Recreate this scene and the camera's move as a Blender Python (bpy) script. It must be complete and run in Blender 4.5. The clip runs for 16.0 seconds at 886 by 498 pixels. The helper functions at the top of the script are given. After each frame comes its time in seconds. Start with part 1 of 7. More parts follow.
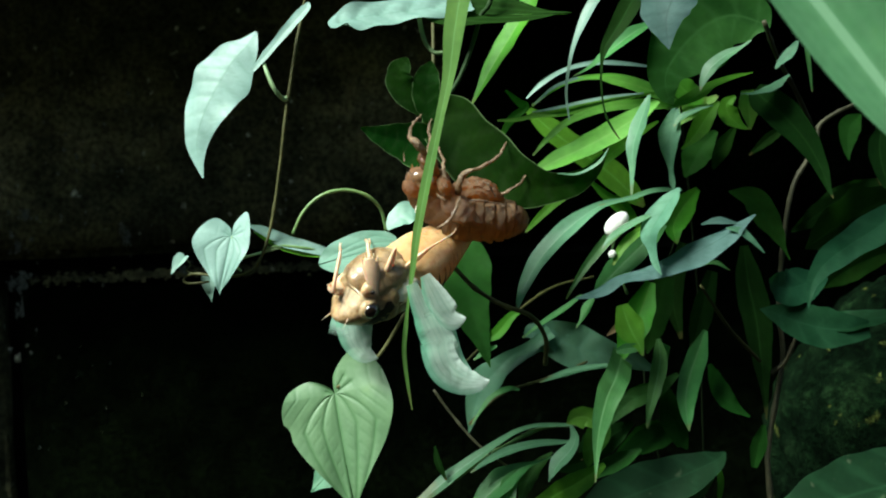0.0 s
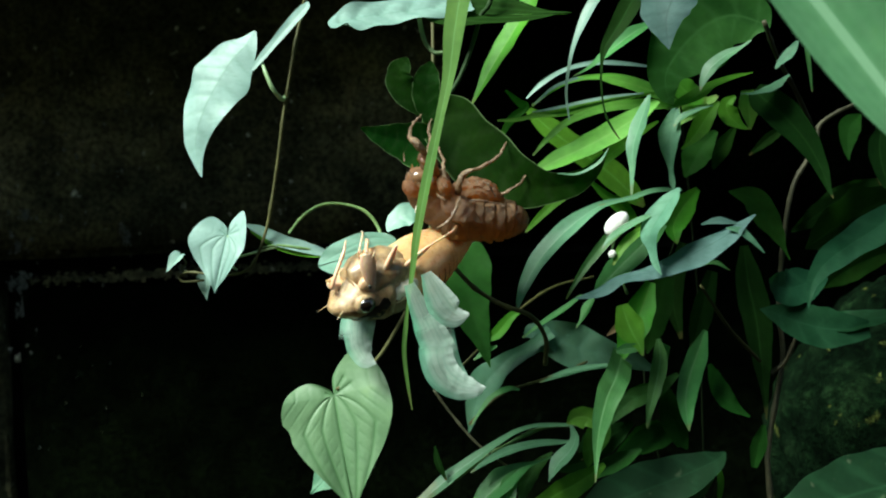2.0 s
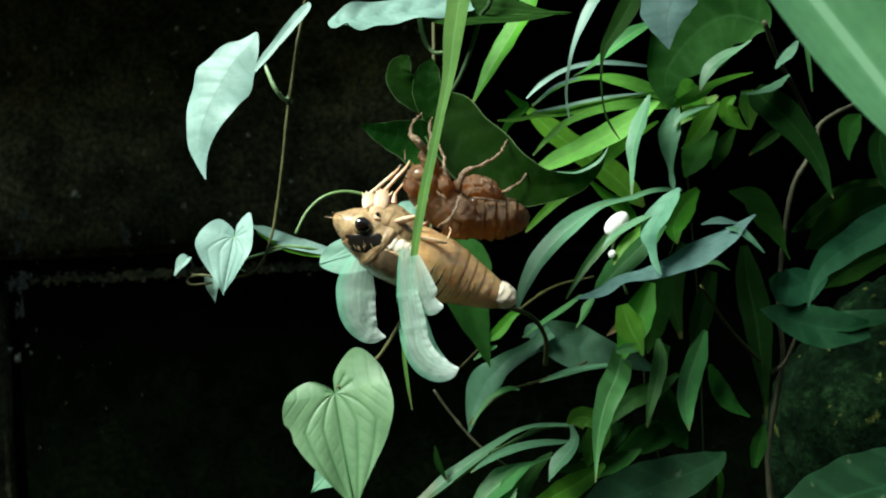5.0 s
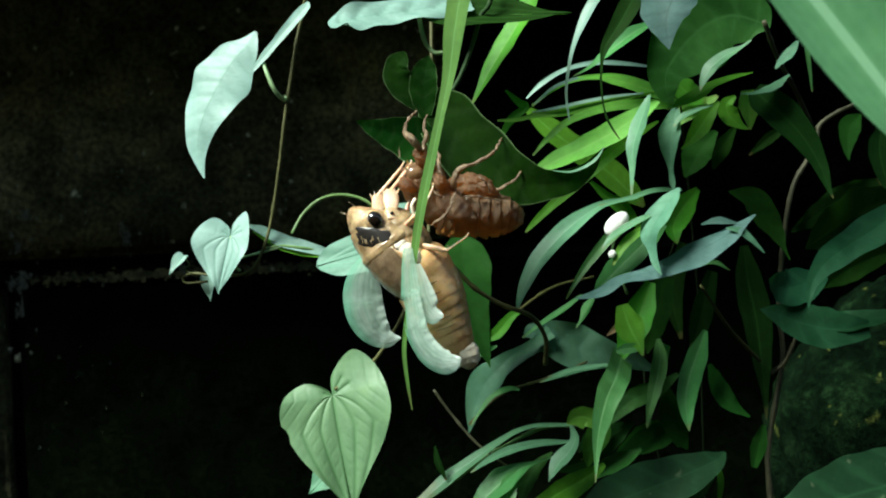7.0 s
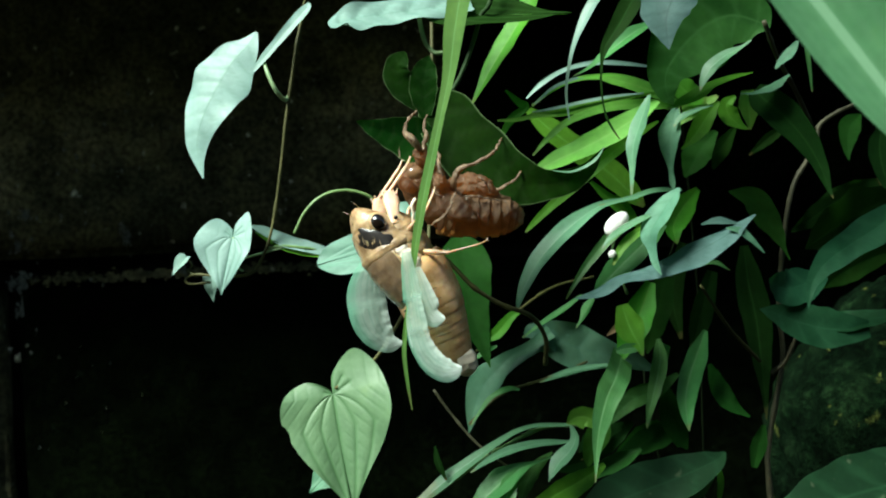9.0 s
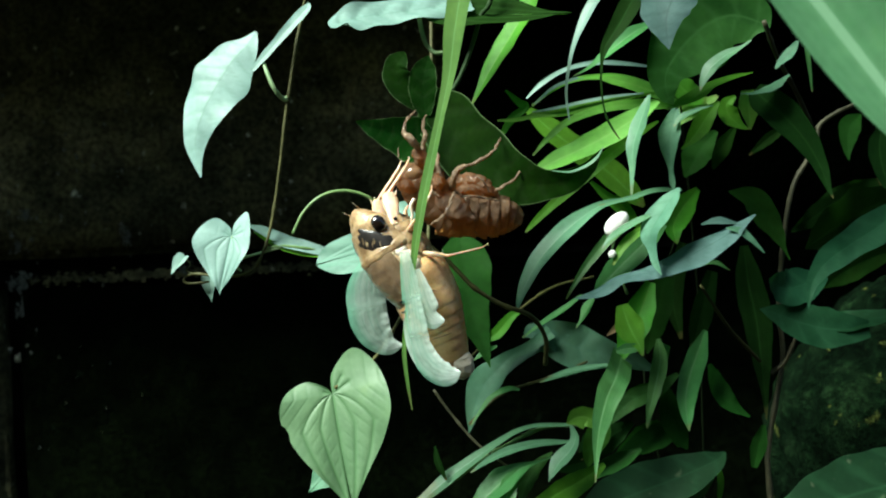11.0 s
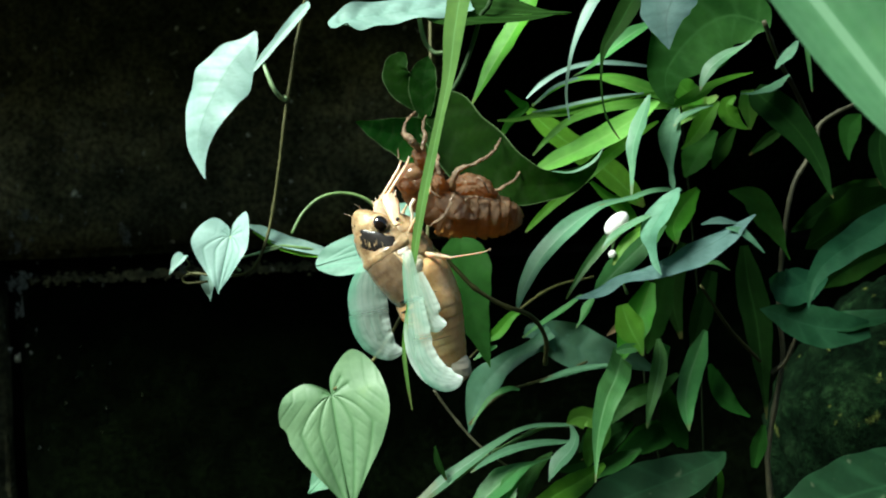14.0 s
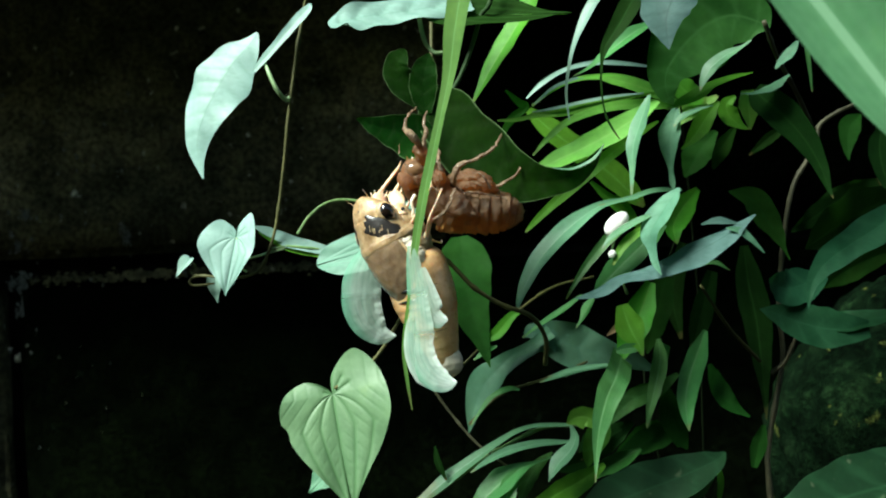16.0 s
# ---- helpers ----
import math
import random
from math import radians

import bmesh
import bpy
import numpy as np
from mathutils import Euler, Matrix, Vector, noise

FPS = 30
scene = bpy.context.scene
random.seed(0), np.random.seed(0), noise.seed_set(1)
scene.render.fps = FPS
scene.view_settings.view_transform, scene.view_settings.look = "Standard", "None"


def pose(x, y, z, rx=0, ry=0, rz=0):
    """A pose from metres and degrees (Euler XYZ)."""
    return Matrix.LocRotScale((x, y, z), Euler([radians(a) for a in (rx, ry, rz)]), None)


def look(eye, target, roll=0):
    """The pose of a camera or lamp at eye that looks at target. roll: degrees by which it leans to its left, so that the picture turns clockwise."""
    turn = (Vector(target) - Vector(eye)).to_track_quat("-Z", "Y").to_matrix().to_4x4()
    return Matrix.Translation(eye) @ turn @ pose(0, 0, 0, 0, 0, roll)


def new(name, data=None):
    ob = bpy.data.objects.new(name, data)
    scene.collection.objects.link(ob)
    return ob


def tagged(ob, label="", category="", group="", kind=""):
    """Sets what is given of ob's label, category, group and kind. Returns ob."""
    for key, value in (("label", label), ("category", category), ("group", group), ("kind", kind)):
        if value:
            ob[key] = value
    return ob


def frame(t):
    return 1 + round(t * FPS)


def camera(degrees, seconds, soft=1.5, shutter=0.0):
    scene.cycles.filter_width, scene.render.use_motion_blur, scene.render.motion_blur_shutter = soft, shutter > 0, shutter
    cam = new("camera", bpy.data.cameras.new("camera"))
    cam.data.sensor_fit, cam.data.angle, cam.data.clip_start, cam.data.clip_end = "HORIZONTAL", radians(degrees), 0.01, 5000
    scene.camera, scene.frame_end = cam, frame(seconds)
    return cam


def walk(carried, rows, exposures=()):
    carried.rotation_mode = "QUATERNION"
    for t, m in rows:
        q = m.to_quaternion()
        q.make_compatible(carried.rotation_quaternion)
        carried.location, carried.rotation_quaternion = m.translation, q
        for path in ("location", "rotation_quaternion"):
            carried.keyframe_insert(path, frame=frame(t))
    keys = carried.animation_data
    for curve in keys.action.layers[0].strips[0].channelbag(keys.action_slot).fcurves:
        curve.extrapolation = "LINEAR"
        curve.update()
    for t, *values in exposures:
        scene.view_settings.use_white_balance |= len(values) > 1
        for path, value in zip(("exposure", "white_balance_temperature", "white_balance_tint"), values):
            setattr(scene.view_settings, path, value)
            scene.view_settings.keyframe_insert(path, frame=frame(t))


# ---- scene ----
cam = camera(45, 16.0, soft=2.0)
cam.data.dof.use_dof, cam.data.dof.focus_distance, cam.data.dof.aperture_fstop = True, 0.205, 44
walk(cam, [(0.0, look((0, 0, 1.0), (0, 1, 1.0), -3)), (16.0, look((0, 0, 1.0), (0, 1, 1.0), -3))],
     exposures=[(0.0, 1.36, 6300, -4), (4.2, 1.36, 6300, -4), (6.3, 1.40, 6300, -4), (9.2, 1.42, 6300, -4), (11.3, 1.50, 6300, -4), (13.0, 1.55, 6300, -4),
                (15.5, 1.60, 6300, -4), (16.0, 1.54, 6300, -4)])

# ---- daylight: soft, from high on the open side, along the wall ----
SUN = Vector((-0.50, -0.42, 0.76)).normalized()
world = bpy.data.worlds.new("sky")
scene.world = world
world.use_nodes = True
wn = world.node_tree.nodes
sky = wn.new("ShaderNodeTexSky")
sky.sky_type = "NISHITA"
sky.sun_disc = False
sky.sun_elevation = math.asin(SUN.z)
sky.sun_rotation = math.atan2(SUN.x, SUN.y)
wn["Background"].inputs["Strength"].default_value = 0.05
world.node_tree.links.new(sky.outputs[0], wn["Background"].inputs["Color"])
sun = new("sun", bpy.data.lights.new("sun", "SUN"))
sun.data.energy, sun.data.angle, sun.data.color = 4.5, radians(24), (1.0, 0.98, 0.93)
sun.matrix_world = look(SUN * 3 + Vector((0, 0, 1)), (0, 0, 1))

# All plans below are in millimetres from a point 0.2 m before the camera.
HERE = Vector((0, 0.2, 1.0))
MM = 0.001


def at(p):
    return HERE + Vector(p) * MM


# ---- materials ----
def nodes_of(name):
    m = bpy.data.materials.new(name)
    m.use_nodes = True
    return m, m.node_tree.nodes, m.node_tree.links, m.node_tree.nodes["Principled BSDF"]


def ramp(n, l, src, stops):
    r = n.new("ShaderNodeValToRGB")
    while len(r.color_ramp.elements) < len(stops):
        r.color_ramp.elements.new(0.5)
    for e, (p, c) in zip(r.color_ramp.elements, stops):
        e.position, e.color = p, (*c, 1)
    l.new(src, r.inputs[0])
    return r.outputs[0]


def noise_tex(n, l, scale, detail=4.0, rough=0.55, coord="Object", distort=0.0):
    c = n.new("ShaderNodeTexCoord")
    t = n.new("ShaderNodeTexNoise")
    t.inputs["Scale"].default_value, t.inputs["Detail"].default_value = scale, detail
    t.inputs["Roughness"].default_value, t.inputs["Distortion"].default_value = rough, distort
    l.new(c.outputs[coord], t.inputs["Vector"])
    return t.outputs["Fac"]


def mix(n, l, fac, a, b, kind="MIX"):
    m = n.new("ShaderNodeMix")
    m.data_type, m.blend_type = "RGBA", kind
    for sock, v in ((m.inputs[0], fac), (m.inputs[6], a), (m.inputs[7], b)):
        if isinstance(v, (int, float)):
            sock.default_value = v
        elif isinstance(v, tuple):
            sock.default_value = (*v, 1)
        else:
            l.new(v, sock)
    return m.outputs[2]


def maths(n, l, op, a, b=0.0):
    m = n.new("ShaderNodeMath")
    m.operation = op
    for sock, v in zip(m.inputs, (a, b)):
        if isinstance(v, (int, float)):
            sock.default_value = v
        else:
            l.new(v, sock)
    return m.outputs[0]


def bump(n, l, p, height, strength, distance):
    b = n.new("ShaderNodeBump")
    b.inputs["Strength"].default_value, b.inputs["Distance"].default_value = strength, distance
    l.new(height, b.inputs["Height"])
    l.new(b.outputs[0], p.inputs["Normal"])
    return b.outputs[0]


def leaf_material(name, dark, light, vein, rough=0.38, thru=0.35, thru_col=None, spec=0.5, stripes=False, spots=0.0, rib=0.035, patchy=0.3):
    m, n, l, p = nodes_of(name)
    big = noise_tex(n, l, 90, 3)
    fine = noise_tex(n, l, 900, 4)
    col = ramp(n, l, big, [(0.3, dark), (0.7, light)])
    col = mix(n, l, maths(n, l, "MULTIPLY", fine, 0.35), col, tuple(c * 0.55 for c in dark))
    wear = ramp(n, l, noise_tex(n, l, 210, 5, 0.65), [(0.35, (0.72, 0.76, 0.74)), (0.6, (1.0, 1.0, 1.0)), (0.78, (1.22, 1.14, 0.95))])
    col = mix(n, l, 0.8, col, wear, "MULTIPLY")
    info = n.new("ShaderNodeObjectInfo")
    hue = n.new("ShaderNodeHueSaturation")
    l.new(maths(n, l, "ADD", maths(n, l, "MULTIPLY", info.outputs["Random"], 0.03), 0.485), hue.inputs["Hue"])
    l.new(maths(n, l, "ADD", maths(n, l, "MULTIPLY", info.outputs["Random"], 0.35), 0.8), hue.inputs["Value"])
    l.new(col, hue.inputs["Color"])
    col = hue.outputs[0]
    if stripes:
        uv = n.new("ShaderNodeUVMap")
        sep = n.new("ShaderNodeSeparateXYZ")
        l.new(uv.outputs[0], sep.inputs[0])
        s = maths(n, l, "SINE", maths(n, l, "MULTIPLY", sep.outputs[0], 46.0))
        s = maths(n, l, "ADD", maths(n, l, "MULTIPLY", s, 0.5), 0.5)
        mid = maths(n, l, "LESS_THAN", maths(n, l, "ABSOLUTE", maths(n, l, "SUBTRACT", sep.outputs[0], 0.5)), rib)
        relief = s
        col = mix(n, l, maths(n, l, "MULTIPLY", s, 0.07), col, vein)
        col = mix(n, l, maths(n, l, "MULTIPLY", mid, 0.7), col, vein)
        ragged = maths(n, l, "ADD", sep.outputs[1], maths(n, l, "MULTIPLY", noise_tex(n, l, 260, 4), 0.12))
        tip = ramp(n, l, ragged, [(0.975, (0, 0, 0)), (1.0, (1, 1, 1))])
        col = mix(n, l, maths(n, l, "MULTIPLY", tip, 0.45), col, (0.16, 0.13, 0.05))
    else:
        a = n.new("ShaderNodeAttribute")
        a.attribute_name = "vein"
        col = mix(n, l, maths(n, l, "MULTIPLY", a.outputs["Fac"], 0.75), col, vein)
        relief = fine
    if spots:
        sp = noise_tex(n, l, 330, 2, 0.4)
        sp = ramp(n, l, sp, [(0.66, (0, 0, 0)), (0.72, (1, 1, 1))])
        col = mix(n, l, maths(n, l, "MULTIPLY", sp, spots), col, (0.26, 0.30, 0.18))
    l.new(col, p.inputs["Base Color"])
    l.new(maths(n, l, "ADD", maths(n, l, "MULTIPLY", fine, 0.2), rough - 0.1), p.inputs["Roughness"])
    p.inputs["Specular IOR Level"].default_value = spec
    nor = bump(n, l, p, relief, 0.10 if stripes else 0.25, 0.00012)
    t = n.new("ShaderNodeBsdfTranslucent")
    patch = ramp(n, l, noise_tex(n, l, 130, 3, 0.6), [(0.40, (1 - patchy,) * 3), (0.66, (1 + patchy,) * 3)])
    l.new(mix(n, l, 1.0, mix(n, l, 0.65, col, thru_col or tuple(min(1, c * 2.2) for c in light)), patch, "MULTIPLY"), t.inputs["Color"])
    ms = n.new("ShaderNodeMixShader")
    ms.inputs[0].default_value = thru
    l.new(p.outputs[0], ms.inputs[1])
    l.new(t.outputs[0], ms.inputs[2])
    l.new(ms.outputs[0], n["Material Output"].inputs["Surface"])
    return m


def skin_material(name, a, b, scale, rough=0.45, thru=0.0, thru_col=(0.6, 0.3, 0.1), depth=0.0001, spec=0.5, coat=0.0, soft=0.0):
    m, n, l, p = nodes_of(name)
    big = noise_tex(n, l, scale, 4)
    fine = noise_tex(n, l, scale * 7, 5, 0.65)
    f = maths(n, l, "ADD", maths(n, l, "MULTIPLY", big, 0.7), maths(n, l, "MULTIPLY", fine, 0.3))
    col = ramp(n, l, f, [(0.33, a), (0.66, b)])
    l.new(col, p.inputs["Base Color"])
    l.new(maths(n, l, "ADD", maths(n, l, "MULTIPLY", fine, 0.3), rough - 0.15), p.inputs["Roughness"])
    p.inputs["Specular IOR Level"].default_value = spec
    p.inputs["Coat Weight"].default_value = coat
    if soft:
        p.inputs["Subsurface Weight"].default_value, p.inputs["Subsurface Scale"].default_value = soft, 0.0012
        p.inputs["Subsurface Radius"].default_value = (1.0, 0.5, 0.22)
    bump(n, l, p, fine, 0.5, depth)
    if thru:
        t = n.new("ShaderNodeBsdfTranslucent")
        t.inputs["Color"].default_value = (*thru_col, 1)
        ms = n.new("ShaderNodeMixShader")
        ms.inputs[0].default_value = thru
        l.new(p.outputs[0], ms.inputs[1])
        l.new(t.outputs[0], ms.inputs[2])
        l.new(ms.outputs[0], n["Material Output"].inputs["Surface"])
    return m


VINE = leaf_material("vine_leaf", (0.118, 0.225, 0.108), (0.172, 0.295, 0.148), (0.058, 0.140, 0.050), 0.48, 0.22, (0.24, 0.38, 0.13), 0.35)
VINE_PALE = leaf_material("pale_vine_leaf", (0.195, 0.330, 0.275), (0.265, 0.395, 0.340), (0.13, 0.25, 0.195), 0.5, 0.2, (0.28, 0.45, 0.28), 0.3)
BROADBLADE = leaf_material("broad_grass_leaf", (0.085, 0.235, 0.098), (0.145, 0.33, 0.15), (0.25, 0.45, 0.27), 0.42, 0.3, (0.2, 0.46, 0.14), 0.5, True, rib=0.055)
# paler bamboo copy: the sky's sheen on upturned leaves is put into its colour
PALEBLADE = leaf_material("sky_sheen_bamboo_leaf", (0.088, 0.225, 0.115), (0.142, 0.305, 0.165), (0.17, 0.34, 0.20), 0.45, 0.28, (0.18, 0.42, 0.11), 0.35, True)
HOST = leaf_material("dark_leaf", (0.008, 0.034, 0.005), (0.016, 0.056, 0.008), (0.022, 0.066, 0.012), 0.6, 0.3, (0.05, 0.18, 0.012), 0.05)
BAMBOO = leaf_material("bamboo_leaf", (0.054, 0.178, 0.050), (0.096, 0.26, 0.072), (0.15, 0.31, 0.125), 0.46, 0.32, (0.16, 0.45, 0.06), 0.3, True)
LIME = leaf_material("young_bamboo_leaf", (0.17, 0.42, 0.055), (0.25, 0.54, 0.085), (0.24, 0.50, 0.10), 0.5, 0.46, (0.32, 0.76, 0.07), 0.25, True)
# SHADE: bamboo leaf darkened in colour for the thicket's shaded depths
SHADE = leaf_material("shaded_bamboo_leaf", (0.008, 0.032, 0.006), (0.016, 0.054, 0.010), (0.022, 0.068, 0.014), 0.6, 0.25, (0.045, 0.17, 0.015), 0.04, True)
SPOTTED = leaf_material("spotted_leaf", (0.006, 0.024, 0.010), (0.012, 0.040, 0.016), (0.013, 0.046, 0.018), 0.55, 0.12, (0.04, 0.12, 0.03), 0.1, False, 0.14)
LEAFGREEN = leaf_material("mid_leaf", (0.018, 0.080, 0.008), (0.036, 0.130, 0.014), (0.04, 0.14, 0.02), 0.6, 0.35, (0.08, 0.33, 0.012), 0.05)
GREENBLADE = leaf_material("green_bamboo_leaf", (0.07, 0.26, 0.018), (0.13, 0.38, 0.034), (0.14, 0.36, 0.05), 0.5, 0.42, (0.20, 0.58, 0.03), 0.2, True)
MIST = leaf_material("blue_green_leaf", (0.064, 0.168, 0.098), (0.118, 0.25, 0.152), (0.06, 0.15, 0.09), 0.55, 0.15, (0.11, 0.33, 0.09), 0.15)
# mid leaf with the thicket's shade put into a darker green
MURK = leaf_material("shaded_mid_leaf", (0.013, 0.058, 0.008), (0.027, 0.096, 0.015), (0.018, 0.075, 0.012), 0.6, 0.3, (0.05, 0.23, 0.014), 0.04)
# strong patchy here puts sun patches through the leaf into its translucency
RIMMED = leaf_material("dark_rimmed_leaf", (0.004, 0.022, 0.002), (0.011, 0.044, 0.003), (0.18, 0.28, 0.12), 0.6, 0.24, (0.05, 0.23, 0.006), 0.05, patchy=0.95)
GRASS = leaf_material("grass_blade", (0.085, 0.22, 0.045), (0.13, 0.29, 0.065), (0.16, 0.33, 0.10), 0.5, 0.35, (0.22, 0.5, 0.06), 0.3, True)
VINE_MID = leaf_material("shaded_vine_leaf", (0.17, 0.33, 0.25), (0.23, 0.40, 0.32), (0.14, 0.29, 0.21), 0.45, 0.2, (0.16, 0.36, 0.16), 0.35)
MIDGREEN = leaf_material("green_leaf", (0.026, 0.105, 0.020), (0.048, 0.155, 0.032), (0.06, 0.17, 0.045), 0.55, 0.35, (0.10, 0.36, 0.025), 0.1)
SUNGREEN = leaf_material("lit_green_leaf", (0.028, 0.105, 0.016), (0.050, 0.150, 0.026), (0.030, 0.10, 0.02), 0.5, 0.45, (0.10, 0.34, 0.035), 0.15)
RUMPLED = leaf_material("rumpled_cool_leaf", (0.055, 0.142, 0.088), (0.105, 0.215, 0.142), (0.05, 0.12, 0.08), 0.5, 0.15, (0.10, 0.30, 0.09), 0.2)
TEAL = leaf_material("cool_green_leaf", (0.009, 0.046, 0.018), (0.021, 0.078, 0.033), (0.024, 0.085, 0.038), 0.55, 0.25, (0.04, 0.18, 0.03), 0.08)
GREYLEAF = leaf_material("grey_green_leaf", (0.050, 0.105, 0.090), (0.088, 0.155, 0.138), (0.036, 0.08, 0.068), 0.55, 0.12, (0.07, 0.2, 0.08), 0.15)
STEM = skin_material("green_stem", (0.08, 0.16, 0.05), (0.17, 0.27, 0.09), 300)
TWIG = skin_material("olive_stem", (0.032, 0.036, 0.010), (0.082, 0.082, 0.026), 300, 0.6, spec=0.25)
TWIG_DARK = skin_material("dark_twig", (0.025, 0.026, 0.012), (0.075, 0.072, 0.035), 300, 0.6)
DARKSTEM = skin_material("dark_stem", (0.010, 0.026, 0.008), (0.026, 0.055, 0.018), 300, 0.6, spec=0.12)
# near-black copy of the stem skin, for the deep canes
BLACKSTEM = skin_material("near_black_stem", (0.003, 0.006, 0.002), (0.008, 0.014, 0.005), 300, 0.7, spec=0.05)
PALE = skin_material("pale_stem", (0.16, 0.27, 0.12), (0.28, 0.40, 0.2), 300)


# ---- mesh helpers ----
def part(name, bm, material, parent=None, label="", smooth=True):
    me = bpy.data.meshes.new(name)
    bm.to_mesh(me)
    bm.free()
    for f in me.polygons:
        f.use_smooth = smooth
    me.materials.append(material)
    ob = new(name, me)
    ob.parent = parent
    if label:
        tagged(ob, label)
    return ob


def thing(name, p, label, category, group="", kind=""):
    ob = new(name)
    ob.empty_display_size = 0.005
    ob.location = at(p)
    return tagged(ob, label, category, group, kind)


def origin_of(ob):
    v = Vector((0, 0, 0))
    while ob:
        v, ob = v + ob.location, ob.parent
    return v


def put(ob, p):
    """Sets a part's origin at a point of the plan; its parents are not turned."""
    ob.location = at(p) - origin_of(ob.parent)
    return ob


def spline(points, n):
    """n + 1 points of a smooth curve through the given ones."""
    q = [Vector(p) for p in points]
    q = [2 * q[0] - q[1], *q, 2 * q[-1] - q[-2]]
    out, k = [], len(points) - 1
    for i in range(n + 1):
        s = min(i / n * k, k - 1e-6)
        j, f = int(s), s - int(s)
        a, b, c, d = q[j:j + 4]
        out.append(0.5 * (2 * b + (c - a) * f + (2 * a - 5 * b + 4 * c - d) * f * f + (3 * b - a - 3 * c + d) * f ** 3))
    return out


def tube_into(bm, points, radii, sides=8, n=24, squash=1.0):
    """A tapered tube through points (mm), closed at the ends."""
    c = [p * MM for p in spline(points, n)]
    rr = spline([(r, 0, 0) for r in radii], n)
    up, rings = Vector((0.31, -0.8, 0.5)), []
    for i, p in enumerate(c):
        t = (c[min(i + 1, n)] - c[max(i - 1, 0)]).normalized()
        a = t.cross(up).normalized()
        b = a.cross(t).normalized()
        up = b
        r = max(rr[i].x, 0.01) * MM
        rings.append([bm.verts.new(p + (a * math.cos(w) + b * math.sin(w) * squash) * r)
                      for w in (k * math.tau / sides for k in range(sides))])
    for q, s in zip(rings, rings[1:]):
        for k in range(sides):
            bm.faces.new((q[k], q[(k + 1) % sides], s[(k + 1) % sides], s[k]))
    bm.faces.new(rings[0][::-1])
    bm.faces.new(rings[-1])
    return bm


def stem(parent, points, r0, r1, material, name="stem", label="", knots=0, seed=0):
    """A stem through plan points; its origin lies at the first."""
    base = Vector(points[0])
    rng = random.Random(seed)
    bm = bmesh.new()
    n = max(16, 6 * len(points))
    q = spline([Vector(p) - base for p in points], n)
    rad = []
    for i in range(n + 1):
        r = r0 + (r1 - r0) * i / n
        if knots and i % knots == knots // 2:
            r *= 1.35
        rad.append(r * rng.uniform(0.93, 1.07))
    tube_into(bm, q, rad, 8, n)
    return put(part(name, bm, material, parent, label), points[0])


def lance(parent, base, mid, tip, width, material, face=(0, -1, 0.5), fold=16, twist=0, label="", blunt=0.0, neck=0.12, name="leaf", seed=0, n=26, taper=False):
    """A long narrow leaf: its midrib runs through three points, face is where its upper side looks, fold its V in degrees."""
    rng = random.Random(seed + int(abs(base[0]) * 7 + abs(tip[2]) * 13))
    base, mid, tip = Vector(base), Vector(mid), Vector(tip)
    c = spline([base, mid, tip], n)
    bm = bmesh.new()
    uv = bm.loops.layers.uv.new("UVMap")
    us = (-1, -0.75, -0.5, -0.25, 0, 0.25, 0.5, 0.75, 1)
    rows, ph = [], rng.uniform(0, 6)
    for i, p in enumerate(c):
        v = i / n
        t = (c[min(i + 1, n)] - c[max(i - 1, 0)]).normalized()
        w = (min(1, v / 0.3) ** 0.75 * (1 - neck) + neck) if v < 0.3 else 1.0
        e = max(0.0, (v - 0.3) / 0.7)
        w = (0.22 + 0.78 * (1 - v)) * width / 2 if taper else w * (1 - e ** (1.7 + blunt)) * width / 2 + 0.04
        nor = (Vector(face) - Vector(face).dot(t) * t).normalized()
        nor = Matrix.Rotation(radians(twist * v), 3, t) @ nor
        s = t.cross(nor)
        row = []
        for u in us:
            f = radians(fold)
            wave = 0.05 * width * math.sin(9 * v + ph + u) * abs(u) * (1 - v)
            q = p + s * (u * w * math.cos(f)) + nor * (abs(u) ** 1.4 * w * math.sin(f) + wave)
            row.append((bm.verts.new((q - base) * MM), (u * 0.5 + 0.5, v)))
        rows.append(row)
    for a, b in zip(rows, rows[1:]):
        for k in range(len(us) - 1):
            four = (a[k], a[k + 1], b[k + 1], b[k])
            fc = bm.faces.new([x[0] for x in four])
            for lp, x in zip(fc.loops, four):
                lp[uv].uv = x[1]
    return put(part(name, bm, material, parent, label), base)


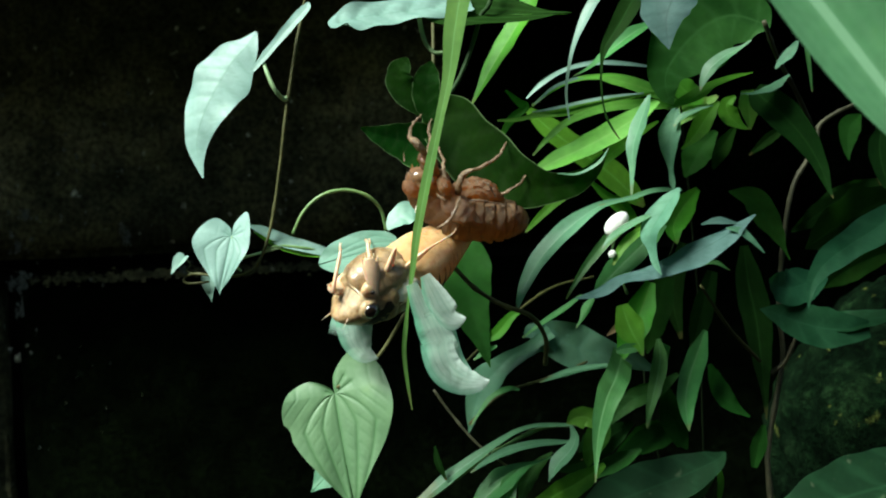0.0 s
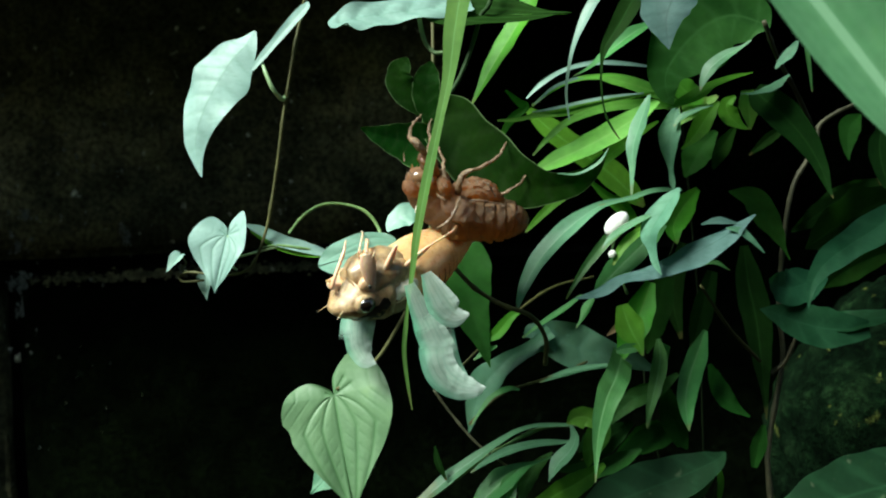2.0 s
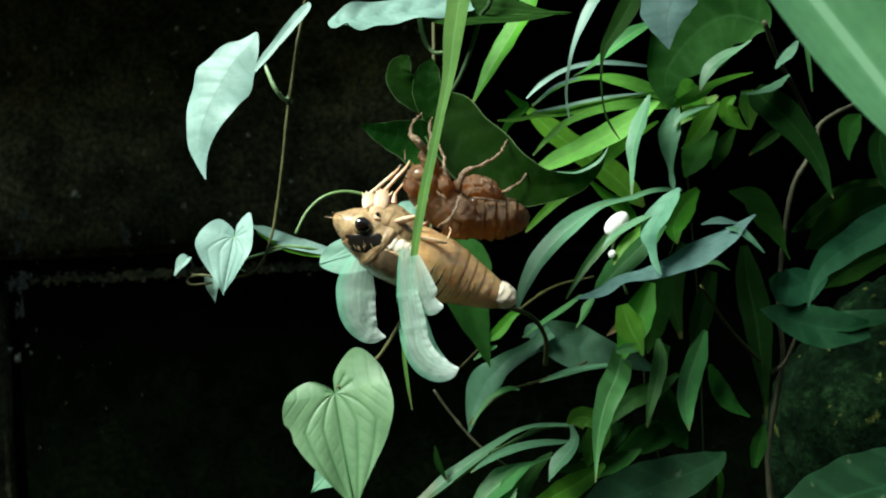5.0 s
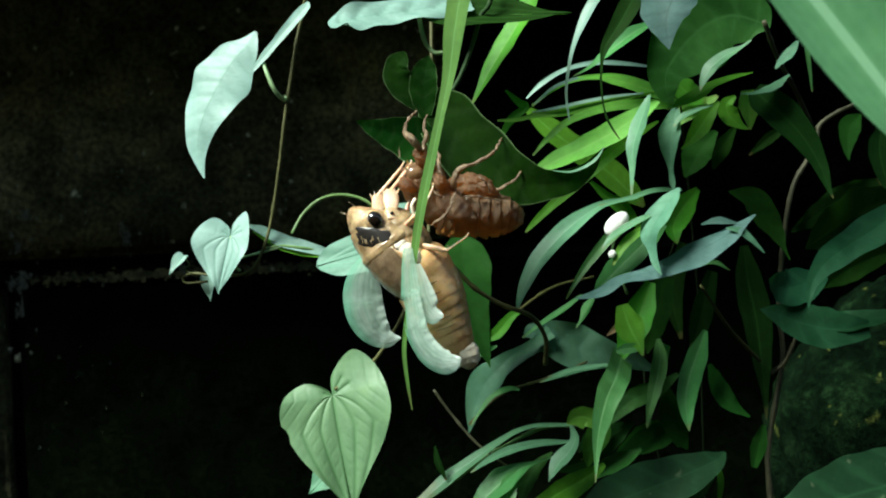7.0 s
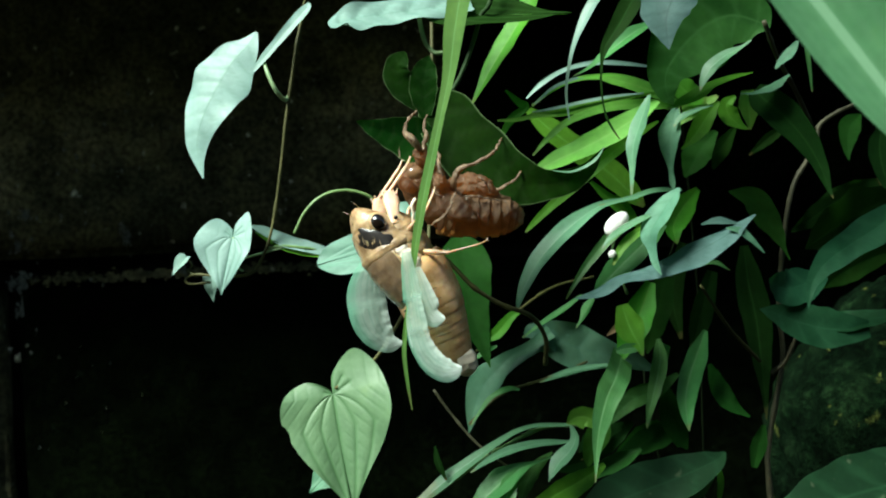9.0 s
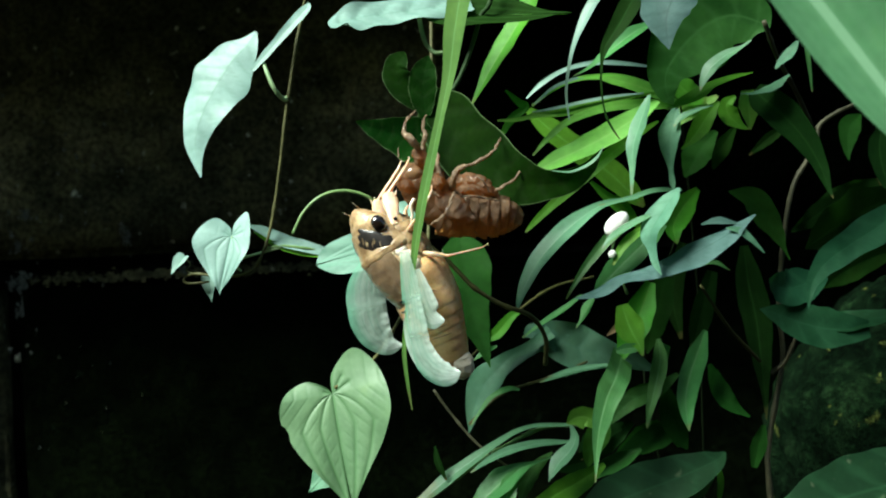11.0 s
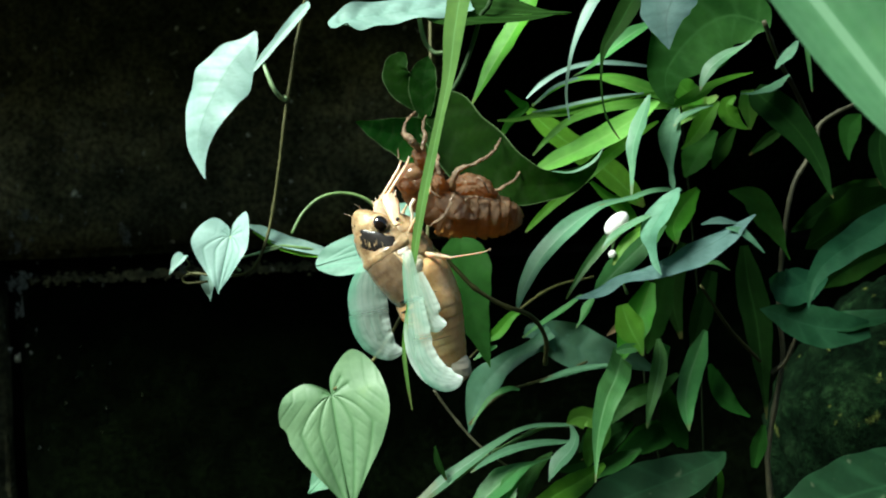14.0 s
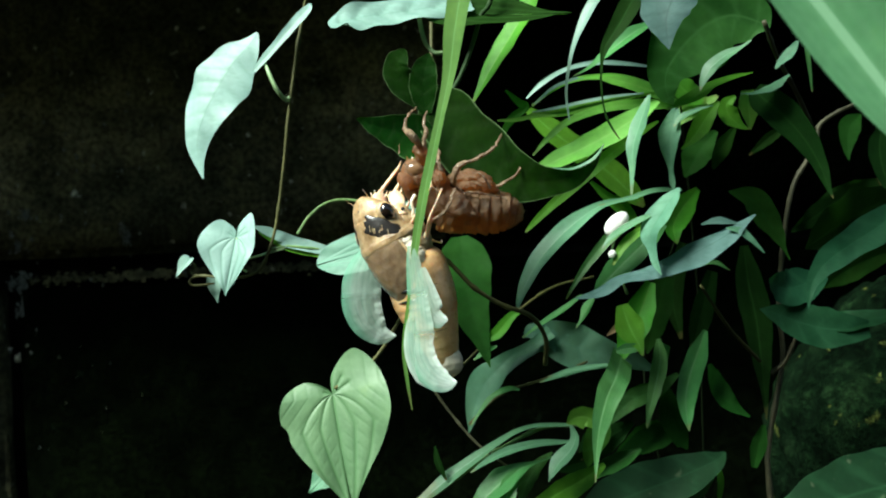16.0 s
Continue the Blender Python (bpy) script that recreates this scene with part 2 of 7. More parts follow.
def broad(parent, base, tip, width, material, face=(0, -1, 0.4), fold=(12, 12), lobe=(0.25, 0.25), bend=0.1, label="", wide=(1, 1),
          name="leaf", bulge=0.35, wave=0.04, turn=0.0, nip=(), sag=0.0, belly=0.0, rim=0.0, dense=1):
    """A broad leaf with a heart-shaped or rounded base and arching veins. base: where the stalk joins; lobe: how far each
    half reaches back past it, as a share of the length; fold: how far each half is turned up, in degrees; bend: how far the
    tip curls down; wide: width of each half; nip: a bite in the margin (half, place along it, depth)."""
    base, tip = Vector(base), Vector(tip)
    L = (tip - base).length
    ex = (tip - base).normalized()
    ez = (Vector(face) - Vector(face).dot(ex) * ex).normalized()
    ez = Matrix.Rotation(radians(turn), 3, ex) @ ez
    ey = ez.cross(ex)
    n_out, n_in, W = 44 * dense, 18 * dense, width / 2
    bm = bmesh.new()
    layer = bm.verts.layers.float.new("vein")
    ph = (base.x * 0.37 + tip.z * 0.53) % 6.28

    def half(sgn, h):
        b, w, f = lobe[h] * L, W * wide[h], radians(fold[h])
        if b < 0:
            b = 0
            out = [(0, 0, 0), (0.03 * L, 0.40 * w, 0), (0.14 * L, 0.78 * w, 0), (0.3 * L, 0.95 * w, 0), (0.5 * L, w, 0), (0.7 * L, 0.9 * w, 0),
                   (0.86 * L, 0.66 * w, 0), (0.96 * L, 0.34 * w, 0), (L, 0, 0)]
        elif b == 0:
            out = [(0, 0, 0), (0.03 * L, 0.30 * w, 0), (0.10 * L, 0.64 * w, 0), (0.2 * L, 0.88 * w, 0), (0.33 * L, w, 0), (0.5 * L, 0.88 * w, 0),
                   (0.7 * L, 0.54 * w, 0), (0.88 * L, 0.19 * w, 0), (L, 0, 0)]
        else:
            out = [(0, 0, 0), (-0.5 * b, (0.16 - 0.12 * min(1.0, b / (0.3 * L))) * w, 0), (-b, (0.48 - 0.18 * belly) * w, 0), (-0.5 * b + (0.02 + 0.10 * belly) * L, (0.86 - 0.12 * belly) * w, 0), ((0.16 + 0.18 * belly) * L, w, 0),
                   ((0.42 + 0.2 * belly) * L, (0.80 + 0.06 * belly) * w, 0), ((0.68 + 0.14 * belly) * L, 0.42 * w, 0),
                   ((0.88 + 0.05 * belly) * L, 0.13 * w, 0), (L, 0, 0)]
        out = spline(out, n_out)
        grid = []
        for j, o in enumerate(out):
            row, s = [], j / n_out
            for i in range(n_in + 1):
                q = i / n_in
                d = 1.0
                for hh, pl, dp in nip:
                    if hh == h:
                        d -= dp * max(0.0, 1 - ((s - pl) / 0.035) ** 2)
                x, y = o.x * q * d, o.y * q * d
                xl = max(x, 0.0) / L
                hw = w * (1 - xl ** 1.8)
                near = 1e9
                for si in (0.0, 0.34, 0.72):
                    yv = si * hw * min(1.0, (xl / 0.28)) ** 0.62
                    near = min(near, abs(y - yv) + (6 if x < 0 and si == 0 else 0))
                for th in (2.0, 2.5) if b > 0 else ():
                    along = x * math.cos(th) + y * math.sin(th)
                    if along > 0:
                        near = min(near, abs(-x * math.sin(th) + y * math.cos(th)) + max(0.0, along - 0.5 * max(b, 0.3 * w)))
                side = math.sin(52 * (xl - 0.45 * y / max(W, 1e-3)))
                side = max(0.0, side - 0.74) * 2.6 * (0.6 + 0.4 * math.sin(7 * xl + 5 * y / W + ph)) if near > 0.05 * W else 0.0
                vein = max(math.exp(-(near / ((0.030 if bulge < 0.8 else 0.042) * W)) ** 2), side * 0.6)
                z = -vein * 0.012 * L * bulge * 0.6 - side * 0.005 * L * bulge + bulge * (0.012 if bulge < 0.8 else 0.018) * L * math.sin(min(1, near / (0.16 * W)) * math.pi / 2)
                z += wave * W * math.sin(7 * s * 3.1 + ph + 2 * h) * q ** 3
                z -= bend * L * max(0.0, xl) ** 2.2
                z -= 0.5 * bend * L * (max(0.0, -x) / L) ** 1.5
                fe = f * (1 - 0.45 * min(1.0, max(0.0, -x) / max(b, 1e-3)))
                yy, zz = y * math.cos(fe), z + y * math.sin(fe)
                dip = sag * L * 4 * xl * (1 - xl)
                vt = bm.verts.new((ex * x + ey * (sgn * yy + dip) + ez * zz) * MM)
                vt[layer] = max(vein, rim if i == n_in else 0.0)
                row.append(vt)
            grid.append(row)
        for a, c in zip(grid, grid[1:]):
            for i in range(n_in):
                four = (a[i], a[i + 1], c[i + 1], c[i])
                bm.faces.new(four if sgn < 0 else four[::-1])

    half(1, 0)
    half(-1, 1)
    bmesh.ops.remove_doubles(bm, verts=bm.verts, dist=1e-6)
    return put(part(name, bm, material, parent, label), base)


def blade(parent, line, material, face=(-0.1, -1, 0.25), fold=12, wavy=0.05, label="", name="leaf", rim=0.0, relief=0.015):
    """A leaf whose midrib runs through the places of line (x, y, z, width there), folded along it by fold degrees."""
    n = 8 * (len(line) - 1)
    c = spline([Vector(p[:3]) for p in line], n)
    wide = [max(0.25, q.x) for q in spline([Vector((p[3], 0, 0)) for p in line], n)]
    base = c[0]
    bm = bmesh.new()
    uv = bm.loops.layers.uv.new("UVMap")
    layer = bm.verts.layers.float.new("vein")
    us = (-1, -0.95, -0.8, -0.6, -0.4, -0.2, -0.06, 0, 0.06, 0.2, 0.4, 0.6, 0.8, 0.95, 1)
    top = max(wide)
    ph, rows = (base.x * 0.7 + base.z * 1.3) % 6.28, []
    for i, p in enumerate(c):
        v = i / n
        t = (c[min(i + 1, n)] - c[max(i - 1, 0)]).normalized()
        nor = (Vector(face) - Vector(face).dot(t) * t).normalized()
        s = t.cross(nor)
        f, w, row = radians(fold), wide[i] / 2, []
        for u in us:
            lift = wavy * w * abs(u) ** 2 * (math.sin(11 * v + ph + 1.5 * u) + 0.6 * math.sin(23 * v + 2 * ph - u))
            edge = 1 + 0.03 * math.sin(31 * v + ph * 3) * (abs(u) > 0.9)
            side = max(0.0, math.sin(v * n - 9 * abs(u) * w / top) - 0.7) * 3
            q = p + s * (u * edge * w * math.cos(f)) + nor * (abs(u) ** 1.3 * w * math.sin(f) + lift - (relief * w * side if abs(u) < 0.9 else 0))
            vt = bm.verts.new((q - base) * MM)
            vt[layer] = (rim if abs(u) == 1 else min(0.03, side)) if rim else 1.0 if u == 0 else min(0.55, side)
            row.append((vt, (u * 0.5 + 0.5, v)))
        rows.append(row)
    for a, b in zip(rows, rows[1:]):
        for k in range(len(us) - 1):
            four = (a[k], a[k + 1], b[k + 1], b[k])
            fc = bm.faces.new([x[0] for x in four])
            for lp, x in zip(fc.loops, four):
                lp[uv].uv = x[1]
    return put(part(name, bm, material, parent, label), base)


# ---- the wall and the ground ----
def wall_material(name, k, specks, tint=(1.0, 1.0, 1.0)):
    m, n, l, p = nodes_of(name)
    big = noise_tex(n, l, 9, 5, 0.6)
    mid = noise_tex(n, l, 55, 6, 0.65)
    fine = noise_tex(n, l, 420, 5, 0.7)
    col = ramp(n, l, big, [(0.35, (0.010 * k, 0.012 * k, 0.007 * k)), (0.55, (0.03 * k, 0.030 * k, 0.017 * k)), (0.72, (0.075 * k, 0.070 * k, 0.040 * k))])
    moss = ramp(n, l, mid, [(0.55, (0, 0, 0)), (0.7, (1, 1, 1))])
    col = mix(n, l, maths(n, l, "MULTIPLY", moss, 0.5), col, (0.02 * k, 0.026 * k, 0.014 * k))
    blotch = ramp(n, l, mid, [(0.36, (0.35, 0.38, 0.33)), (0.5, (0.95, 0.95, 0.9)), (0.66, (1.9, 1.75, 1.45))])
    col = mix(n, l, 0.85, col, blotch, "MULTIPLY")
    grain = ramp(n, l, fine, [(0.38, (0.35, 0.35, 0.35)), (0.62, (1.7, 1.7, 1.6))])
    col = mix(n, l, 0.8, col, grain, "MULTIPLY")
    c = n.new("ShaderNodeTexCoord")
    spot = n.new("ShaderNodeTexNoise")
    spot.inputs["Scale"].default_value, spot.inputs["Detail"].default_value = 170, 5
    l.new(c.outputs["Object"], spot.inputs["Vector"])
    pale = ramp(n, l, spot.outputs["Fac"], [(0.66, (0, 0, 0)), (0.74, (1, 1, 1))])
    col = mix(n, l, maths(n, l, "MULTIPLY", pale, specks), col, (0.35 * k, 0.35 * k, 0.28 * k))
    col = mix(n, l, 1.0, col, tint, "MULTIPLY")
    l.new(col, p.inputs["Base Color"])
    p.inputs["Roughness"].default_value = 0.9
    p.inputs["Specular IOR Level"].default_value = 0.01
    h = maths(n, l, "ADD", maths(n, l, "MULTIPLY", mid, 0.6), maths(n, l, "MULTIPLY", fine, 0.4))
    bump(n, l, p, h, 0.8, 0.002)
    return m


def rough_box(x0, x1, y0, y1, z0, z1, cuts, amp, seed):
    """A block in metres with worn edges and an uneven face."""
    bm = bmesh.new()
    bmesh.ops.create_cube(bm, size=1)
    for v in bm.verts:
        v.co = Vector(((v.co.x + 0.5) * (x1 - x0), (v.co.y + 0.5) * (y1 - y0), (v.co.z + 0.5) * (z1 - z0)))
    bmesh.ops.bevel(bm, geom=bm.edges[:], offset=0.004, segments=2, affect="EDGES")
    bmesh.ops.subdivide_edges(bm, edges=[e for e in bm.edges if e.calc_length() > 0.05], cuts=cuts, use_grid_fill=True)
    for v in bm.verts:
        v.co += noise.noise_vector((v.co + Vector((seed, 0, seed))) * 25) * amp
    return bm


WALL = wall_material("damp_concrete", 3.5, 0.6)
# Near-black concrete for lower and right blocks: wetness plus shade put into its colour.
WALL_WET_SHADED = wall_material("wet_shaded_concrete", 0.13, 0.15, (0.55, 1.0, 0.7))
MORTAR = skin_material("dark_mortar", (0.004, 0.004, 0.003), (0.012, 0.011, 0.008), 60, 0.95, 0, depth=0.002, spec=0.02)
SOIL = skin_material("damp_soil", (0.006, 0.005, 0.003), (0.03, 0.024, 0.014), 25, 0.95, 0, depth=0.006, spec=0.03)

bm = bmesh.new()
bmesh.ops.create_grid(bm, x_segments=60, y_segments=60, size=40)
for v in bm.verts:
    v.co.z = 0.01 * noise.noise(v.co * 3) if v.co.length < 10 else 0.0
ground = part("ground", bm, SOIL)
tagged(ground, "damp dark soil at the foot of the wall", "ground", "", "structure")

wall_y = 0.46
bm = bmesh.new()
bmesh.ops.create_cube(bm, size=1)
for v in bm.verts:
    v.co = Vector((v.co.x * 4.2, wall_y + 0.012 + 0.15 * (v.co.y + 0.5), 1.1 * (v.co.z * 2 + 1)))
wall = part("wall_north", bm, MORTAR, smooth=False)
tagged(wall, "old damp concrete block wall with dark mould and pale specks", "wall", "", "structure")
# Added wall, out of view behind the camera, that cuts the low sky light.
bm = bmesh.new()
bmesh.ops.create_cube(bm, size=1)
for v in bm.verts:
    v.co = Vector((v.co.x * 6, -1.1 + 0.2 * (v.co.y - 0.5), 1.0 * (v.co.z * 2 + 1)))
behind = part("sky_block_wall", bm, WALL, smooth=False)
tagged(behind, "plain dark wall added out of view to block low sky light", "wall", "", "structure")

# an added slab above, out of view, is placed to shade the wall
bm = bmesh.new()
bmesh.ops.create_cube(bm, size=1)
for v in bm.verts:
    v.co = Vector((v.co.x * 4.2, v.co.y * 0.36, v.co.z * 0.05))
bmesh.ops.bevel(bm, geom=bm.edges[:], offset=0.006, segments=2, affect="EDGES")
shade_slab = part("shade_slab", bm, WALL, wall, "added concrete slab, out of view, shading the wall")
shade_slab.location = (0, wall_y - 0.02, 1.22)
joint_z = 1.0003
rows_of = 0
BH, BW, GAP = 0.19, 0.39, 0.009
k0 = -int(joint_z / (BH + GAP))
z = joint_z + GAP / 2 + k0 * (BH + GAP)
while z < 2.0:
    x = -0.1889 - 6 * (BW + GAP) + (0.5 * (BW + GAP) if rows_of % 2 else 0)
    while x < 2.0:
        if z > -0.1:
            bm = rough_box(0, BW, 0, 0.05, 0, BH, 9, 0.0016, x * 3 + z * 7)
            b = part("block", bm, WALL if (z > joint_z - 0.02 and x < -0.1) or x < -0.1889 - 0.35 else WALL_WET_SHADED, wall)
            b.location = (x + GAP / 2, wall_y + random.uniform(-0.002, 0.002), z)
        x += BW + GAP
    rows_of += 1
    z += BH + GAP

UP, CAMF, LEFT, FLAT = (-0.25, -0.7, 0.75), (-0.1, -1, 0.25), (-0.8, -0.6, 0.3), (-0.15, -0.9, 0.5)
LOW = (0.1, -1, -0.15)

# ---- the climbing vine on the open side ----
yam = thing("climbing_vine", (-23.9, 14.0, 58.0), "climbing vine with pale green heart-shaped leaves and thin twining stem", "vine")
stem(yam, [(-34, 90, 196), (-32, 60, 150), (-30, 30, 100), (-23.9, 14.0, 58.0), (-25.2, 14.0, 50.1), (-27.2, 13.0, 41.0), (-29.5, 12.0, 28.6), (-31.3, 12.0, 17.5), (-33.5, 12.0, 6.4), (-36.0, 11.0, -0.5), (-38.5, 11.0, -2.8),
           (-43.0, 11.0, -3.3), (-48.8, 12.0, -2.5), (-51.3, 13.0, -3.1), (-50.8, 13.0, -4.3), (-46.6, 13.0, -4.2)], 0.42, 0.22, TWIG, knots=9)
stem(yam, [(-49.4, 12.0, -2.5), (-51.0, 13.0, -1.7), (-50.1, 13.0, -0.6), (-51.6, 14.0, 1.1)], 0.2, 0.15, TWIG, "tendril")
stem(yam, [(-39.6, 11.0, -2.3), (-41.2, 11.0, -1.1), (-42.0, 11.0, -0.1), (-39.5, 11.0, 0.2), (-35.2, 12.0, 1.2), (-31.9, 13.0, 2.0)], 0.25, 0.3, PALE, "tendril")
stem(yam, [(-34.9, 12.0, 1.9), (-31.9, 13.0, 2.2), (-27.5, 14.0, 1.6), (-23.8, 16.0, 0.8)], 0.35, 0.3, STEM, "side_stem")
leaf_a = blade(yam, [(-34.7, 12.0, 44.9, 0.6), (-36.6, 11.2, 42.0, 5.6), (-39.3, 10.5, 39.1, 9.7), (-41.2, 9.8, 36.1, 11.8), (-43.1, 9.0, 32.8, 11.0), (-45.1, 8.2, 28.7, 8.7), (-46.5, 7.5, 23.8, 5.2), (-46.3, 6.8, 19.8, 2.5), (-45.4, 6.0, 16.0, 0.2)], VINE_PALE, (-0.15, -0.95, 0.2), -6, 0.08, relief=0.025)
blade(leaf_a, [(-35.2, 9.0, 36.7, 0.9), (-33.0, 9.8, 39.4, 1.7), (-30.0, 10.6, 42.9, 1.9), (-26.9, 11.4, 46.5, 2.3), (-24.7, 12.2, 49.0, 2.1), (-24.1, 13.0, 50.4, 0.5)], VINE_PALE, (-0.2, -0.9, 0.2), 10, 0.05, name="folded_half")
stem(yam, [(-29.1, 13.0, 31.8), (-29.7, 11.0, 31.1), (-31.0, 9.0, 32.7), (-32.4, 9.0, 36.1), (-33.7, 11.0, 39.8)], 0.5, 0.35, PALE, "stalk")
broad(yam, (-41.0, 9.0, 4.5), (-43.3, 6.0, -6.5), 12.0, VINE_PALE, (-0.1, -0.95, 0.3), (14, 8), (0.46, 0.28), 0.05, "", (0.74, 1.2), bulge=0.55, dense=2)
stem(yam, [(-40.8, 9.0, 4.5), (-40.6, 10.0, 1.3), (-41.6, 11.0, -0.6)], 0.25, 0.25, PALE, "stalk")
bud = broad(yam, (-51.2, 13.0, 1.0), (-53.8, 11.0, -2.4), 3.4, VINE_PALE, (-0.3, -0.8, 0.4), (25, 25), (0.1, 0.1), 0.05, "half-unfolded young leaf", bulge=0.4)
broad(yam, (-46.8, 15.0, -3.1), (-46.5, 14.0, -8.3), 3.6, VINE_PALE, (-0.2, -0.8, 0.4), (25, 25), (0.1, 0.1), 0.05, "small young leaf", bulge=0.4)
leaf_d = blade(yam, [(-37.6, 12.0, 6.5, 0.7), (-35.3, 12.8, 5.3, 2.2), (-31.0, 13.6, 3.1, 3.0), (-27.0, 14.4, 1.8, 2.8), (-23.2, 15.2, 0.6, 1.7), (-20.8, 16.0, 0.1, 0.5)], VINE_PALE, (-0.3, -0.8, 0.55), 8, 0.08, "pale leaf seen at a slant", relief=0.04)
blade(leaf_d, [(-36.9, 11.5, 5.3, 0.3), (-34.0, 12.4, 3.2, 0.9), (-30.8, 13.2, 1.5, 1.1), (-26.5, 14.1, 0.3, 1.1), (-22.6, 15.0, -0.2, 0.6)], GREENBLADE, (-0.2, -0.9, 0.4), 8, 0.04, name="leaf_edge", label="lime underside of the curled margin")
stalk_e = stem(yam, [(-29.6, 14.0, 4.6), (-27.2, 14.0, 8.9), (-23.6, 14.0, 11.9), (-19.1, 15.0, 12.9), (-14.7, 16.0, 11.7), (-12.0, 18.0, 8.8), (-11.1, 19.0, 4.4)], 0.32, 0.4, STEM, "stalk")
heart = thing("climbing_vine", (-4.7, 22.0, -3.2), "hanging vine tip with one large heart-shaped leaf", "vine")
stem(heart, [(4, 90, 196), (2, 70, 120), (0, 50, 50), (-2.7, 32.0, 5.2), (-4.7, 22.0, -3.2), (-8.0, 20.0, -11.1), (-10.5, 18.0, -15.5), (-15.2, 14.0, -21.7), (-22.4, 9.0, -26.1)], 0.45, 0.35, TWIG, "stalk")
broad(heart, (-23.0, 9.0, -27.3), (-20.0, 3.0, -49.5), 20.0, VINE, (-0.1, -1, 0.3), (10, 9), (0.35, 0.14), 0.1, "", (1.16, 1.06), bulge=0.55, nip=((1, 0.55, 0.05),), dense=3)
broad(heart, (-24.4, 16.0, -43.2), (-29.4, 14.0, -47.3), 7, MIST, (-0.1, -0.8, 0.6), (8, 8), (0.2, 0.2), 0.05)
leaf_e = broad(heart, (-8.8, 13.0, 1.3), (-24.8, 9.5, -1.3), 9.3, VINE_MID, (-0.3, -0.85, 0.45), (6, 6), (-1, -1), 0.06, "", (1.0, 1.0), bulge=0.35, dense=2)
blade(leaf_e, [(-11.1, 13.5, 4.3, 0.5), (-10.1, 13.7, 5.6, 3.4), (-8.2, 13.9, 7.0, 5.2), (-5.9, 14.1, 7.7, 5.0), (-3.9, 14.3, 7.3, 2.9), (-2.6, 14.5, 6.6, 0.5)], VINE_MID, (-0.3, -0.85, 0.45), 6, 0.06, name="leaf_lobe", relief=0.03)

# ---- the leaf that the shell clings to, and its plant ----
host = thing("broad_leaved_climber", (12.6, 14.0, 53.8), "climber with dark green notched leaves on a thin stem", "vine")
stem(host, [(22, 90, 196), (20, 60, 150), (16, 30, 100), (12.8, 14.0, 53.8), (9.9, 14.0, 46.0), (7.5, 13.0, 39.2), (4.9, 12.0, 33.5), (2.2, 11.0, 29.6)], 0.55, 0.4, DARKSTEM)
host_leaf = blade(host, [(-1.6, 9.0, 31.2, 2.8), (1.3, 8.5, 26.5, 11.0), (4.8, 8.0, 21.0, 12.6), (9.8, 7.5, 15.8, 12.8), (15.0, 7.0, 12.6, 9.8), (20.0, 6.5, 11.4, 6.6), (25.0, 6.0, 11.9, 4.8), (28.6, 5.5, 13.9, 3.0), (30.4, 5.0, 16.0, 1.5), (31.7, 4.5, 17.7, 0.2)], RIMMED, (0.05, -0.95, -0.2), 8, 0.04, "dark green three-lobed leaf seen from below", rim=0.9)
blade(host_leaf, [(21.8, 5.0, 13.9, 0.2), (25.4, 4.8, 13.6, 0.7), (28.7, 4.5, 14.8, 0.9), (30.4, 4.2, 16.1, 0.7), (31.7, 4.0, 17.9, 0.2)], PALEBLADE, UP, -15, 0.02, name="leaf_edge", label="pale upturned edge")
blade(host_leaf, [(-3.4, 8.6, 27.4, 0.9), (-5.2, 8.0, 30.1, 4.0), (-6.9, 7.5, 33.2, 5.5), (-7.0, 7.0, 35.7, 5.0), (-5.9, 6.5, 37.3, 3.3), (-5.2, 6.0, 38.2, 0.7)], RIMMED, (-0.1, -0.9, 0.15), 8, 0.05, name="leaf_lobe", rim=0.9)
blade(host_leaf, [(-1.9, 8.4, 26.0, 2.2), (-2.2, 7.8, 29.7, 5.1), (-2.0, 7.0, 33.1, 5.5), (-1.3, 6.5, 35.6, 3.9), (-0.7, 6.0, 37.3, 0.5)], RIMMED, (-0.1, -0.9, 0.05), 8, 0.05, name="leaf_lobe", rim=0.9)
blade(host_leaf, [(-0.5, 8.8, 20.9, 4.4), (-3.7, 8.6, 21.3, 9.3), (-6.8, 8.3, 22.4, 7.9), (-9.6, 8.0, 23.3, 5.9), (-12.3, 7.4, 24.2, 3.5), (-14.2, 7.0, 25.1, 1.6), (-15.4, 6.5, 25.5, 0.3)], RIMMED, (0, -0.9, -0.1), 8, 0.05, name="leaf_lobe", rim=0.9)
blade(host, [(-18.6, 4.0, 43.2, 1.3), (-17.4, 6.0, 44.6, 5.2), (-13.4, 8.0, 45.9, 7.1), (-6.9, 10.0, 46.9, 7.6), (-0.2, 12.0, 47.9, 7.0), (8.3, 14.0, 48.8, 4.2)], VINE_PALE, (-0.2, -0.8, 0.5), 6, 0.16, "pale green quilted leaf", relief=0.16)
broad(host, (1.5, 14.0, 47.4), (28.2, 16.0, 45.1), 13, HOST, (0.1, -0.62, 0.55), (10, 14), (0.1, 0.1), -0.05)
stem(host, [(-2.3, 11.0, 46.0), (-1.8, 11.0, 42.4), (-0.8, 12.0, 40.1), (1.0, 12.0, 38.8), (3.9, 13.0, 39.9)], 0.5, 0.4, PALE, "stalk")
blade(host, [(3.6, 30.0, 2.5, 3.8), (4.1, 29.4, -1.4, 10.6), (4.5, 28.8, -7.4, 11.1), (5.3, 28.2, -13.5, 8.1), (7.1, 27.6, -19.6, 4.0), (8.7, 27.0, -25.6, 0.2)], SUNGREEN, (0.1, -1, 0.1), 8, 0.05, "green leaf hanging behind the insect")

